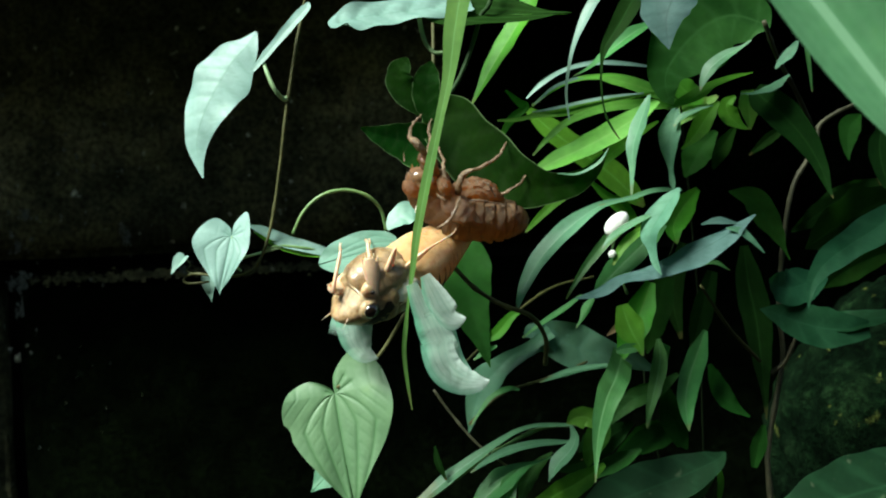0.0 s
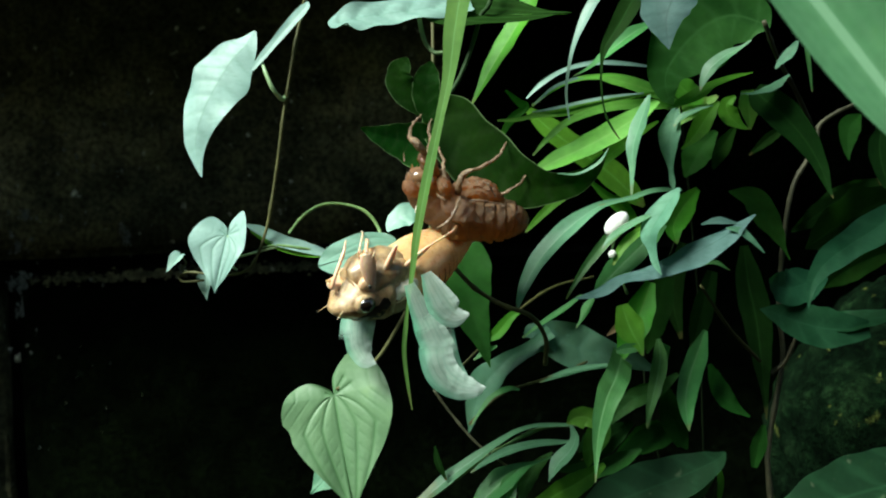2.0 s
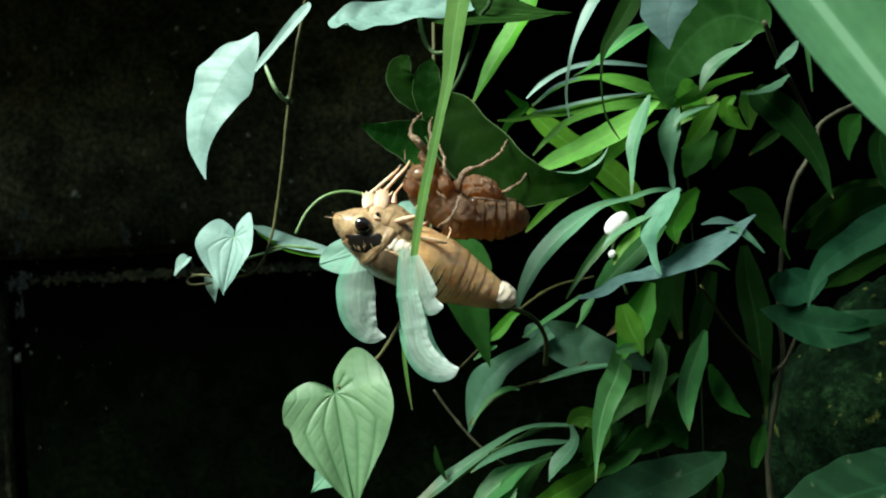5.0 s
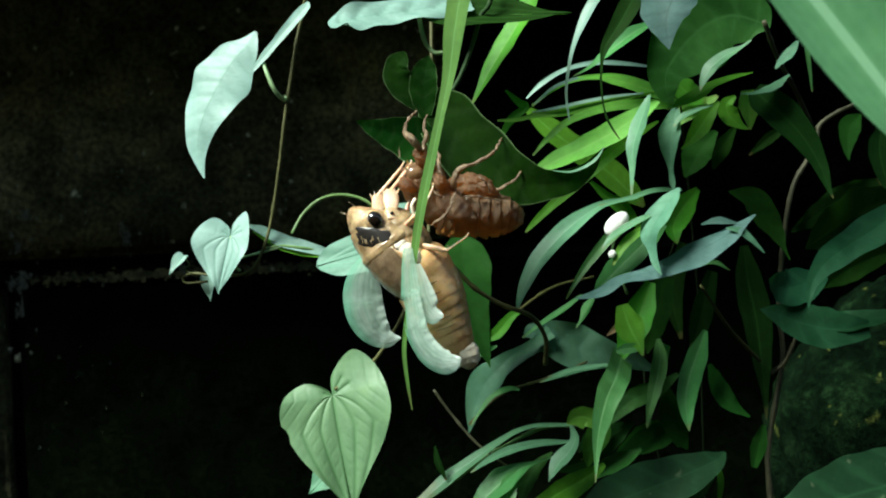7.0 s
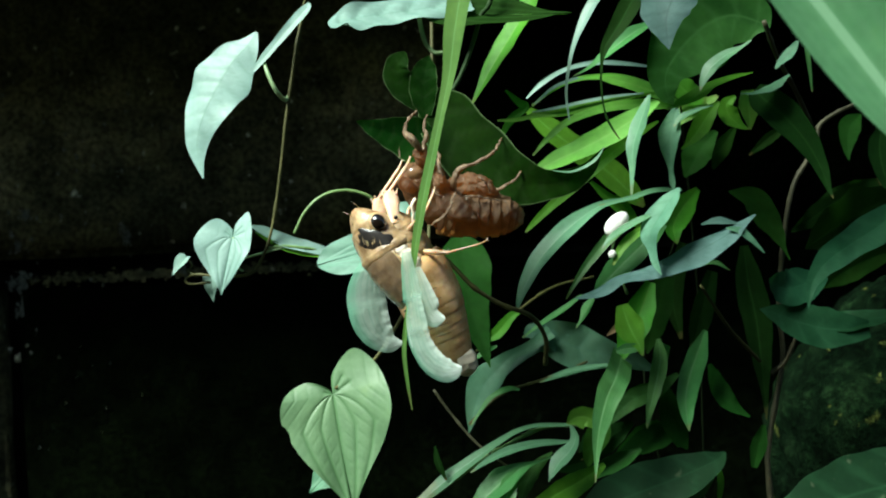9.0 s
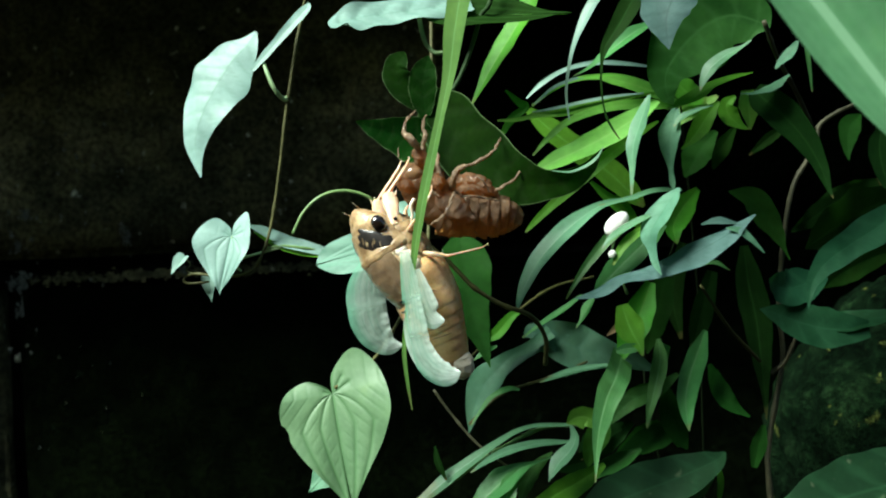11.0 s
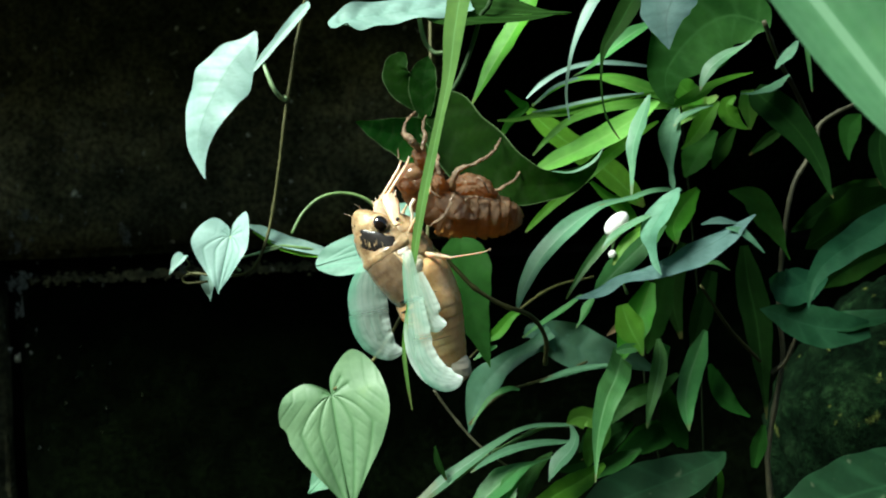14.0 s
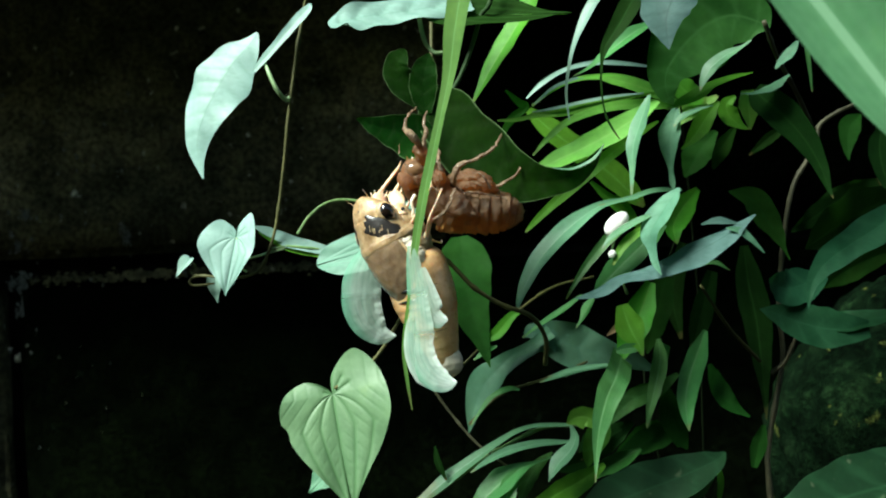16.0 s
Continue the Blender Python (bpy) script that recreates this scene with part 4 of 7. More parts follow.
blade(cane, [(35.0, 38.0, -39.5, 0.7), (32.8, 38.0, -42.5, 5.5), (30.5, 38.0, -46.8, 3.9), (29.6, 38.0, -50.3, 0.4)], LEAFGREEN, FLAT, 10)
blade(cane, [(42.1, 40.0, -47.2, 0.7), (37.5, 40.0, -49.5, 4.7), (32.3, 40.0, -51.7, 3.7), (28.2, 40.0, -53.7, 0.4)], MIDGREEN, UP, 10)
blade(cane, [(21.6, 34.0, -45.6, 0.5), (18.3, 34.0, -48.5, 3.3), (15.6, 34.0, -52.1, 3.9), (14.1, 34.0, -56.3, 1.0)], MIDGREEN, UP, 10)
shrub = thing("shrub", (77.8, 60.0, -53.5), "leafy shrub with broad dark leaves on thin brown stems", "shrub")
for pts, r0, r1, mat in (
        ([(84, 70, -998), (82, 66, -500), (80, 58, -150), (74.1, 52.0, -65.1), (74.5, 52.0, -49.1), (78.5, 52.0, -30.6), (78.3, 52.0, -17.3), (79.3, 50.0, -4.0), (81.3, 50.0, 6.5), (83.2, 50.0, 11.9), (86.0, 50.0, 16.1), (88.5, 50.0, 20.6), (89.4, 50.0, 24.3), (93.5, 50.0, 27.0), (98.9, 50.0, 29.3), (105.7, 50.0, 33.0)], 0.62, 0.45, TWIG_DARK),
        ([(75.1, 50.0, -32.9), (77.9, 48.0, -30.2), (80.5, 46.0, -23.6)], 0.5, 0.4, TWIG_DARK),
        ([(71.5, 46.0, -29.6), (63.2, 40.0, -21.0), (55.4, 32.0, -10.8)], 0.38, 0.3, TWIG),
        ([(68.4, 20.0, 43.3), (72.6, 26.0, 37.0), (79.1, 34.0, 30.0), (86.1, 46.0, 23.6), (88.5, 51.0, 19.1)], 0.5, 0.5, TWIG_DARK),
        ([(20.3, 26.0, -25.5), (20.3, 22.0, -19.7), (17.2, 18.0, -14.6), (11.4, 15.0, -11.9), (5.9, 13.0, -8.1), (1.6, 12.0, -3.3), (-3.2, 11.0, 1.4)], 0.5, 0.4, TWIG)):
    stem(shrub, pts, r0, r1, mat, knots=8)
blade(shrub, [(70.1, 22.0, 42.2, 1.0), (67.8, 22.6, 43.9, 8.7), (62.7, 23.1, 45.5, 14.0), (57.4, 23.7, 43.9, 17.8), (52.3, 24.3, 39.6, 15.8), (48.9, 24.9, 34.7, 8.6), (48.8, 25.4, 30.7, 4.8), (50.2, 26.0, 27.9, 0.4)], MIDGREEN, (-0.1, -1, -0.1), 6, relief=0.004)
blade(shrub, [(50.1, 8.0, 51.4, 12.8), (47.2, 7.5, 46.5, 12.1), (45.6, 7.0, 42.8, 10.0), (45.3, 6.5, 39.8, 5.2), (45.5, 6.0, 36.2, 0.2)], GREYLEAF, (-0.4, -0.8, 0.45), 14)
blade(shrub, [(65.7, 24.0, 3.8, 0.4), (62.2, 23.0, 1.8, 2.7), (58.2, 22.0, -0.6, 6.2), (52.2, 21.0, -3.4, 7.2), (47.2, 20.0, -5.5, 5.7), (42.0, 19.0, -7.0, 3.9), (36.0, 18.0, -7.9, 3.4), (31.7, 17.0, -10.2, 3.2), (26.1, 16.0, -11.4, 0.4)], GREYLEAF, (-0.25, -0.6, 0.75), -8, 0.09)
blade(shrub, [(54.2, 24.0, 2.3, 0.4), (58.0, 24.0, 2.8, 2.3), (61.9, 24.0, 2.1, 0.6)], GREYLEAF, UP, 12)
blade(shrub, [(58.9, 22.0, 1.3, 0.5), (61.8, 22.0, 0.4, 2.2), (64.1, 22.0, -1.5, 1.5), (66.6, 22.0, -4.3, 0.2)], MIST, UP, 12)
rumpled = blade(shrub, [(17.3, 40.0, -19.3, 1.3), (18.8, 39.7, -19.4, 3.7), (21.9, 39.4, -20.5, 6.7), (27.4, 39.1, -23.0, 10.4), (32.3, 38.9, -24.5, 8.6), (37.3, 38.6, -26.0, 5.3), (41.6, 38.3, -27.4, 3.6), (46.4, 38.0, -29.8, 0.3)], RUMPLED, (-0.15, -0.9, 0.3), 10, 0.16, relief=0.07)
blade(rumpled, [(26.2, 39.5, -22.3, 6.3), (23.1, 39.2, -20.3, 5.9), (20.2, 39.0, -19.6, 4.0), (18.1, 38.8, -19.9, 2.5), (17.1, 38.5, -20.5, 0.5)], RUMPLED, (-0.25, -0.9, 0.3), 8, 0.12, name="leaf_lobe", relief=0.05)
blade(rumpled, [(24.2, 39.5, -22.9, 2.5), (21.1, 39.2, -22.7, 2.8), (17.8, 39.0, -23.8, 2.8), (14.8, 38.8, -25.9, 2.5), (12.2, 38.5, -28.9, 0.7)], RUMPLED, (-0.25, -0.9, 0.3), 8, 0.12, name="leaf_lobe", relief=0.05)
blade(shrub, [(23.1, 38.0, -19.7, 3.5), (18.7, 37.5, -22.4, 2.6), (14.1, 37.0, -24.4, 2.7), (10.9, 36.5, -27.0, 5.6), (7.9, 36.0, -30.0, 7.9), (5.4, 35.5, -34.2, 4.7), (3.6, 35.0, -40.7, 0.2)], MIST, (-0.3, -0.9, 0.35), 12, 0.1)
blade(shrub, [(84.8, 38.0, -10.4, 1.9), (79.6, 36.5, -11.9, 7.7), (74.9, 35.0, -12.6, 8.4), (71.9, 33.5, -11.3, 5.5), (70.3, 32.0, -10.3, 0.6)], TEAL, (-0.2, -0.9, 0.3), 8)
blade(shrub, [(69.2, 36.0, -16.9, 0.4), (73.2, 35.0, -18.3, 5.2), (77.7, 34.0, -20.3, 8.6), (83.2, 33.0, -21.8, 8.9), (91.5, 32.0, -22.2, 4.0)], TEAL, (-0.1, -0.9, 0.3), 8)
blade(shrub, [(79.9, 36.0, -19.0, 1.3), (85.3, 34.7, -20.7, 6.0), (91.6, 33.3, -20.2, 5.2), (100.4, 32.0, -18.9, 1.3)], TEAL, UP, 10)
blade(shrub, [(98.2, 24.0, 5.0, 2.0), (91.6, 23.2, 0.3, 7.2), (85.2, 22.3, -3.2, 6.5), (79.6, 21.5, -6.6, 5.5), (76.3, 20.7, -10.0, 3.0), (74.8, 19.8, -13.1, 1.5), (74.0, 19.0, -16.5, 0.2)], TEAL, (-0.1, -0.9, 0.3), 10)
blade(shrub, [(104.2, 42.0, -5.3, 1.4), (97.1, 42.0, -6.9, 5.4), (89.8, 42.0, -10.3, 5.4), (85.2, 42.0, -13.3, 0.5)], MURK, LOW, 12)
blade(shrub, [(84.6, 50.0, -4.3, 0.8), (90.2, 48.7, -0.6, 11.1), (96.4, 47.3, 2.9, 15.2), (105.3, 46.0, 7.6, 4.1)], SHADE, (0.2, -0.9, -0.3), 8, 0.15)
blade(shrub, [(82.8, 54.0, -0.2, 0.6), (87.9, 52.7, 2.9, 5.1), (95.6, 51.3, 7.8, 6.2), (104.5, 50.0, 9.9, 2.8)], SHADE, LOW, 8, 0.15)
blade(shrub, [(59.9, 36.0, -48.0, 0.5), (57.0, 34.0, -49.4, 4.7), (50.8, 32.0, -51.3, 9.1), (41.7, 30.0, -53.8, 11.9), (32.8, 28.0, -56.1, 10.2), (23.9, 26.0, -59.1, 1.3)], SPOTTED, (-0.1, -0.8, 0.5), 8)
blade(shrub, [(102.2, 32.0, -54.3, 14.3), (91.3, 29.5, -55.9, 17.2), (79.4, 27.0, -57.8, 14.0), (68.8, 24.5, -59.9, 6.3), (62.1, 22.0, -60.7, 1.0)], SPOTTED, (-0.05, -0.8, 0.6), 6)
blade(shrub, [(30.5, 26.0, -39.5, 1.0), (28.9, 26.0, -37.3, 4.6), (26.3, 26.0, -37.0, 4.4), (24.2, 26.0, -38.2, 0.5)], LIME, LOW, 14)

blade(cane, [(44.0, 20.0, 5.0, 0.5), (41.0, 19.5, 4.0, 1.7), (37.0, 19.0, 2.1, 2.0), (34.2, 18.5, 0.4, 1.2), (32.4, 18.0, -1.6, 0.3)], PALEBLADE, UP, 10)
blade(cane, [(43.5, 24.0, 2.6, 0.5), (40.3, 23.3, 1.0, 2.1), (37.1, 22.7, -1.8, 1.9), (35.1, 22.0, -5.2, 0.5)], GREENBLADE, FLAT, 10)

blade(cane, [(32.4, 19.0, -25.3, 0.5), (28.2, 18.3, -25.6, 1.0), (24.1, 17.7, -26.1, 1.0), (19.9, 17.0, -27.1, 0.3)], PALEBLADE, FLAT, 8)
blade(cane, [(50.8, 38.0, -30.5, 1.0), (46.1, 37.5, -33.5, 3.5), (40.3, 37.0, -35.6, 4.3), (36.9, 36.5, -38.1, 3.0), (35.1, 36.0, -40.4, 0.5)], MIDGREEN, FLAT, 8)
blade(cane, [(45.8, 33.0, -22.0, 1.0), (45.8, 32.5, -26.9, 3.4), (44.2, 32.0, -32.9, 2.9), (42.9, 31.5, -37.0, 1.7), (42.0, 31.0, -40.9, 0.4)], BAMBOO, CAMF, 8)
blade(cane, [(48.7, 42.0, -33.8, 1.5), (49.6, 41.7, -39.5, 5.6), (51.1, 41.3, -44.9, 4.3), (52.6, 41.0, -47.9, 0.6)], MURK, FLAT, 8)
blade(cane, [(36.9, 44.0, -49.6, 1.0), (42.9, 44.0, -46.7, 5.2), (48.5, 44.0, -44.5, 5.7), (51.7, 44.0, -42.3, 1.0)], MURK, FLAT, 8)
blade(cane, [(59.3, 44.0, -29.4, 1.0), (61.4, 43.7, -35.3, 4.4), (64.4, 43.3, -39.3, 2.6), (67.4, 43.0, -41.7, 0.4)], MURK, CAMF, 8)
blade(cane, [(37.7, 30.0, -14.0, 2.4), (39.1, 29.0, -18.9, 6.3), (40.6, 28.0, -22.5, 2.4), (41.2, 27.0, -24.9, 0.5)], GREENBLADE, CAMF, 8)

# crown leaves added above, out of view, to shade the right-hand thicket
rng = random.Random(5)
for k in range(110):
    p = Vector((rng.uniform(25, 150) if k < 60 else rng.uniform(62, 165), rng.uniform(-50, 55) if k < 60 else rng.uniform(-20, 90), rng.uniform(66, 110)))
    q = p + Vector((rng.uniform(-22, 14), rng.uniform(-14, 14), rng.uniform(-10, 4)))
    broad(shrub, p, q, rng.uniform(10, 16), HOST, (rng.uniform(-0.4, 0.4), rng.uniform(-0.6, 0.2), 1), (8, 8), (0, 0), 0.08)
for x in (30, 70, 110):
    stem(shrub, [(105.7, 50.0, 33.0), (118, 48, 80), (x, 30, 78), (x - 5, 0, 85), (x - 14, -30, 100)], 0.6, 0.4, TWIG_DARK)

# a wide blade arching in front of all
near = thing("broad_grass", (41.4, -82.0, 32.9), "broad pale green leaf arching in front of the thicket", "leaf")
stem(near, [(60, 10, 196), (50, -40, 120), (34.1, -82.0, 36.4)], 1.5, 1.8, STEM)
lance(near, (34.1, -82.0, 36.4), (44.8, -83.0, 21.2), (56.4, -84.0, 3.9), 12.2, BROADBLADE, (-0.3, -1, 0.6), 27, 0, "", 2.0, 0.8)

# white flower bud among the leaves
WHITE = skin_material("white_petal", (0.82, 0.84, 0.80), (0.93, 0.93, 0.9), 400, 0.5, 0.3, (0.8, 0.8, 0.7))
flower = thing("flower", (36.1, 22.0, 2.9), "small white flower bud half hidden by leaves", "flower")
for p, r, sx in (((36.1, 22.0, 3.2), 2.0, 1.5), ((35.0, 22.0, -2.9), 0.85, 1.0)):
    bm = bmesh.new()
    bmesh.ops.create_uvsphere(bm, u_segments=20, v_segments=14, radius=r * MM)
    for v in bm.verts:
        a = math.atan2(v.co.y, v.co.x)
        v.co *= 1 + 0.10 * math.cos(5 * a)
        v.co.x *= sx
    bmesh.ops.scale(bm, vec=(1, 0.6, 0.85), verts=bm.verts)
    bmesh.ops.rotate(bm, cent=(0, 0, 0), matrix=Matrix.Rotation(radians(-42), 3, "Y"), verts=bm.verts)
    put(part("petal", bm, WHITE, flower), p)
stem(flower, [(38.2, 37.0, 2.5), (38.0, 38.0, -0.6), (37.6, 38.0, -3.7), (41.1, 42.0, -12.3)], 0.3, 0.3, STEM)

DRY = leaf_material("dry_leaf", (0.26, 0.15, 0.08), (0.4, 0.26, 0.15), (0.2, 0.12, 0.06), 0.6, 0.2, (0.5, 0.3, 0.12), 0.2, True)
lance(cane, (40.3, 32.0, -17.5), (37.4, 31.0, -18.5), (34.0, 30.0, -20.6), 2.4, DRY, CAMF, 20, 0, "dry brown leaf scrap")

# mossy stone low in the thicket
def stone_material():
    m, n, l, p = nodes_of("mossy_stone")
    big = noise_tex(n, l, 60, 5, 0.6)
    fine = noise_tex(n, l, 500, 5, 0.7)
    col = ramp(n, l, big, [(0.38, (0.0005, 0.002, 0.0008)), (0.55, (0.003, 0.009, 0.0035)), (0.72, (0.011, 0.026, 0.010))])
    moss = ramp(n, l, noise_tex(n, l, 150, 4, 0.6), [(0.66, (0, 0, 0)), (0.72, (1, 1, 1))])
    col = mix(n, l, maths(n, l, "MULTIPLY", moss, 0.7), col, (0.10, 0.12, 0.03))
    grit = ramp(n, l, fine, [(0.35, (0.3, 0.35, 0.3)), (0.52, (0.9, 0.9, 0.9)), (0.68, (2.2, 2.2, 1.9))])
    col = mix(n, l, 0.85, col, grit, "MULTIPLY")
    l.new(col, p.inputs["Base Color"])
    p.inputs["Roughness"].default_value = 0.9
    p.inputs["Specular IOR Level"].default_value = 0.02
    bump(n, l, p, maths(n, l, "ADD", big, fine), 0.9, 0.002)
    return m


bm = bmesh.new()
bmesh.ops.create_icosphere(bm, subdivisions=5, radius=1)
for v in bm.verts:
    d = v.co.copy()
    v.co = Vector((d.x * 0.036, d.y * 0.04, d.z * 0.050)) * (1 + 0.18 * noise.noise(d * 1.6) + 0.08 * noise.noise(d * 6) + 0.04 * abs(noise.noise(d * 14)) + 0.015 * noise.noise(d * 30))
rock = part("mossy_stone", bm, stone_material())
tagged(rock, "dark stone patched with yellow-green moss at the wall", "stone")
rock.location = at((136.5, 130.0, -69.5))

# pale lichen crusts on the wall
LICHEN = skin_material("lichen", (0.06, 0.066, 0.05), (0.30, 0.32, 0.26), 900, 0.9, 0, depth=0.0006, spec=0.02)
bm = bmesh.new()
crust = random.Random(21)
for x0, x1, z0, z1, many, big in ((-188, -172, -40, 30, 16, 1.9), (-190, -120, -10, 95, 40, 1.2), (-165, -20, 0, 95, 60, 0.9), (-185, -130, -80, -15, 14, 0.9)):
    for k in range(many):
        p = Vector((crust.uniform(x0, x1), 258.3, crust.uniform(z0, z1)))
        r, ph = crust.uniform(0.25, 1) * big, crust.uniform(0, 6)
        mid = bm.verts.new((p + Vector((0, -0.7, 0))) * MM)
        rim = []
        for j in range(12):
            w = j / 12 * math.tau
            q = r * (0.75 + 0.3 * math.sin(3 * w + ph) + 0.2 * math.sin(5 * w + 2 * ph))
            rim.append(bm.verts.new((p + Vector((q * math.cos(w) * 0.8, 0.5, q * math.sin(w) * 1.2))) * MM))
        for j in range(12):
            bm.faces.new((mid, rim[j], rim[(j + 1) % 12]))
for x, z, r in ((-180.5, -4.8, 3.8), (-185, -5, 2.0), (-180, -16.5, 4.0), (-182, 10.5, 2.2), (-136.5, 16, 2.2), (-135, 11.5, 2.2), (-112, -3, 2.0), (-178, 24, 2.4)):
    for k in range(48):
        p = Vector((x + crust.gauss(0, 0.42) * r, 258.2, z + crust.gauss(0, 0.6) * r))
        q = crust.uniform(0.08, 0.30) * r
        ring = [bm.verts.new((p + Vector((q * math.cos(w) * crust.uniform(0.5, 1), crust.uniform(-0.5, 0.4), q * math.sin(w) * crust.uniform(0.6, 1.3)))) * MM) for w in (0, 0.8, 1.6, 2.4, 3.2, 4.0, 4.8, 5.6)]
        bm.faces.new(ring)
lichen = part("lichen", bm, LICHEN, wall)
lichen.matrix_world = Matrix.Translation(HERE)
tagged(lichen, "pale crusty lichen specks on the wall", kind="stuff")
# flecks along the joint paint the light caught by the block's upper edge
edge_flecks = bmesh.new()
for k in range(700):
    p = Vector((-178 + 130 * crust.random() ** 0.8, 258.4, -4.4 + crust.gauss(0, 1.0)))
    q = crust.uniform(0.3, 1.2)
    edge_flecks.faces.new([edge_flecks.verts.new((p + Vector((1.4 * q * math.cos(w) * crust.uniform(0.5, 1), crust.uniform(-0.3, 0.3), 0.7 * q * math.sin(w) * crust.uniform(0.6, 1.3)))) * MM) for w in (0, 0.8, 1.6, 2.4, 3.2, 4.0, 4.8, 5.6)])
ledge = part("lit_edge_flecks", edge_flecks, WALL, wall)
ledge.matrix_world = Matrix.Translation(HERE)
tagged(ledge, "dull pale flecks standing for light on the block's upper edge", kind="stuff")


# ---- the insect and its shell ----
def loft(rings, sides=36, n=60, rib=0.0, ribs=0, rib_from=0.0, rough=0.0, closed=True, keep=None, crease=0.0):
    """A body along x: rings of (x, half width, half height, centre height) in mm; ribs: how many segments stand out past rib_from."""
    bm = bmesh.new()
    c = spline([(a, b, d) for a, b, d, e in rings], n)
    e = spline([(r[3], 0, 0) for r in rings], n)
    rows = []
    for i in range(n + 1):
        v = i / n
        k = 1.0
        if ribs and v > rib_from:
            s = (v - rib_from) / (1 - rib_from) * ribs
            k += rib * (abs(s - math.floor(s)) ** 0.6 - 0.5)
        row = []
        for j in range(sides):
            w = j * math.tau / sides
            q = Vector((c[i].x, c[i].y * k * math.cos(w), c[i].z * k * math.sin(w) + e[i].x))
            if crease:
                d = 1 + crease * (0.25 - abs(noise.noise(q * 0.55)) - 0.5 * abs(noise.noise(q * 1.5)))
                q.y, q.z = q.y * d, e[i].x + (q.z - e[i].x) * d
            if rough:
                q += noise.noise_vector(q * 0.9) * rough + noise.noise_vector(q * 2.7) * rough * 0.4
            row.append(bm.verts.new(q * MM))
        rows.append(row)
    for i, (a, b) in enumerate(zip(rows, rows[1:])):
        for j in range(sides):
            if keep and not keep((i + 0.5) / n, (j + 0.5) / sides * 360):
                continue
            bm.faces.new((a[j], a[(j + 1) % sides], b[(j + 1) % sides], b[j]))
    if closed:
        bm.faces.new(rows[0][::-1])
        bm.faces.new(rows[-1])
    bmesh.ops.recalc_face_normals(bm, faces=bm.faces)
    return bm


def ball(r, centre=(0, 0, 0), scale=(1, 1, 1), u=24, v=16):
    bm = bmesh.new()
    bmesh.ops.create_uvsphere(bm, u_segments=u, v_segments=v, radius=1)
    for q in bm.verts:
        q.co = Vector([(c + s * r * x) * MM for c, s, x in zip(centre, scale, q.co)])
    return bm


SHELL = skin_material("dry_shell", (0.010, 0.005, 0.002), (0.25, 0.150, 0.075), 420, 0.48, 0.41, (0.82, 0.40, 0.11), 0.0017, spec=0.45, coat=0.25)
SHELL_LEG = skin_material("dry_shell_leg", (0.026, 0.014, 0.007), (0.38, 0.265, 0.16), 800, 0.45, 0.2, (0.70, 0.36, 0.10), 0.0009, coat=0.2)
CREAM = skin_material("soft_skin", (0.33, 0.19, 0.088), (0.72, 0.52, 0.30), 420, 0.32, 0.1, (0.88, 0.46, 0.15), 0.0003, coat=0.35, soft=0.4)
COLLARSKIN = skin_material("collar_skin", (0.13, 0.075, 0.032), (0.49, 0.345, 0.185), 560, 0.32, 0.1, (0.8, 0.42, 0.12), 0.0002, coat=0.4, soft=0.3)
BACK = skin_material("soft_back", (0.075, 0.048, 0.028), (0.30, 0.21, 0.125), 170, 0.22, 0.08, (0.7, 0.4, 0.15), 0.00008, coat=0.9, soft=0.3)
AMBER = skin_material("amber_skin", (0.42, 0.225, 0.085), (0.74, 0.50, 0.255), 160, 0.3, 0.18, (0.95, 0.42, 0.10), 0.00015, coat=0.35, soft=0.4)
LEGSKIN = skin_material("leg_skin", (0.54, 0.33, 0.20), (0.80, 0.60, 0.42), 400, 0.36, 0.12, (0.95, 0.60, 0.32), coat=0.2, soft=0.4)
BLACK = skin_material("black_mark", (0.004, 0.004, 0.004), (0.014, 0.010, 0.007), 500, 0.4, 0, spec=0.2, coat=0.3)
HEAD = skin_material("mottled_head", (0.17, 0.095, 0.040), (0.60, 0.435, 0.235), 700, 0.34, 0.1, (0.85, 0.5, 0.18), 0.0002, coat=0.2, soft=0.3)
EYE = skin_material("black_eye", (0.003, 0.002, 0.002), (0.010, 0.006, 0.004), 500, 0.15, 0, depth=0.00001, coat=1.0)
PALEWHITE = skin_material("white_tip", (0.62, 0.52, 0.38), (0.8, 0.74, 0.62), 300, 0.4, 0.2, (0.9, 0.7, 0.4))


GLOSSY = skin_material("glossy_shell", (0.07, 0.036, 0.016), (0.24, 0.14, 0.07), 400, 0.3, 0.2, (0.7, 0.34, 0.08), 0.00005, coat=1.0)
FLECK = skin_material("brown_fleck", (0.07, 0.03, 0.012), (0.16, 0.075, 0.03), 500, 0.45, 0)


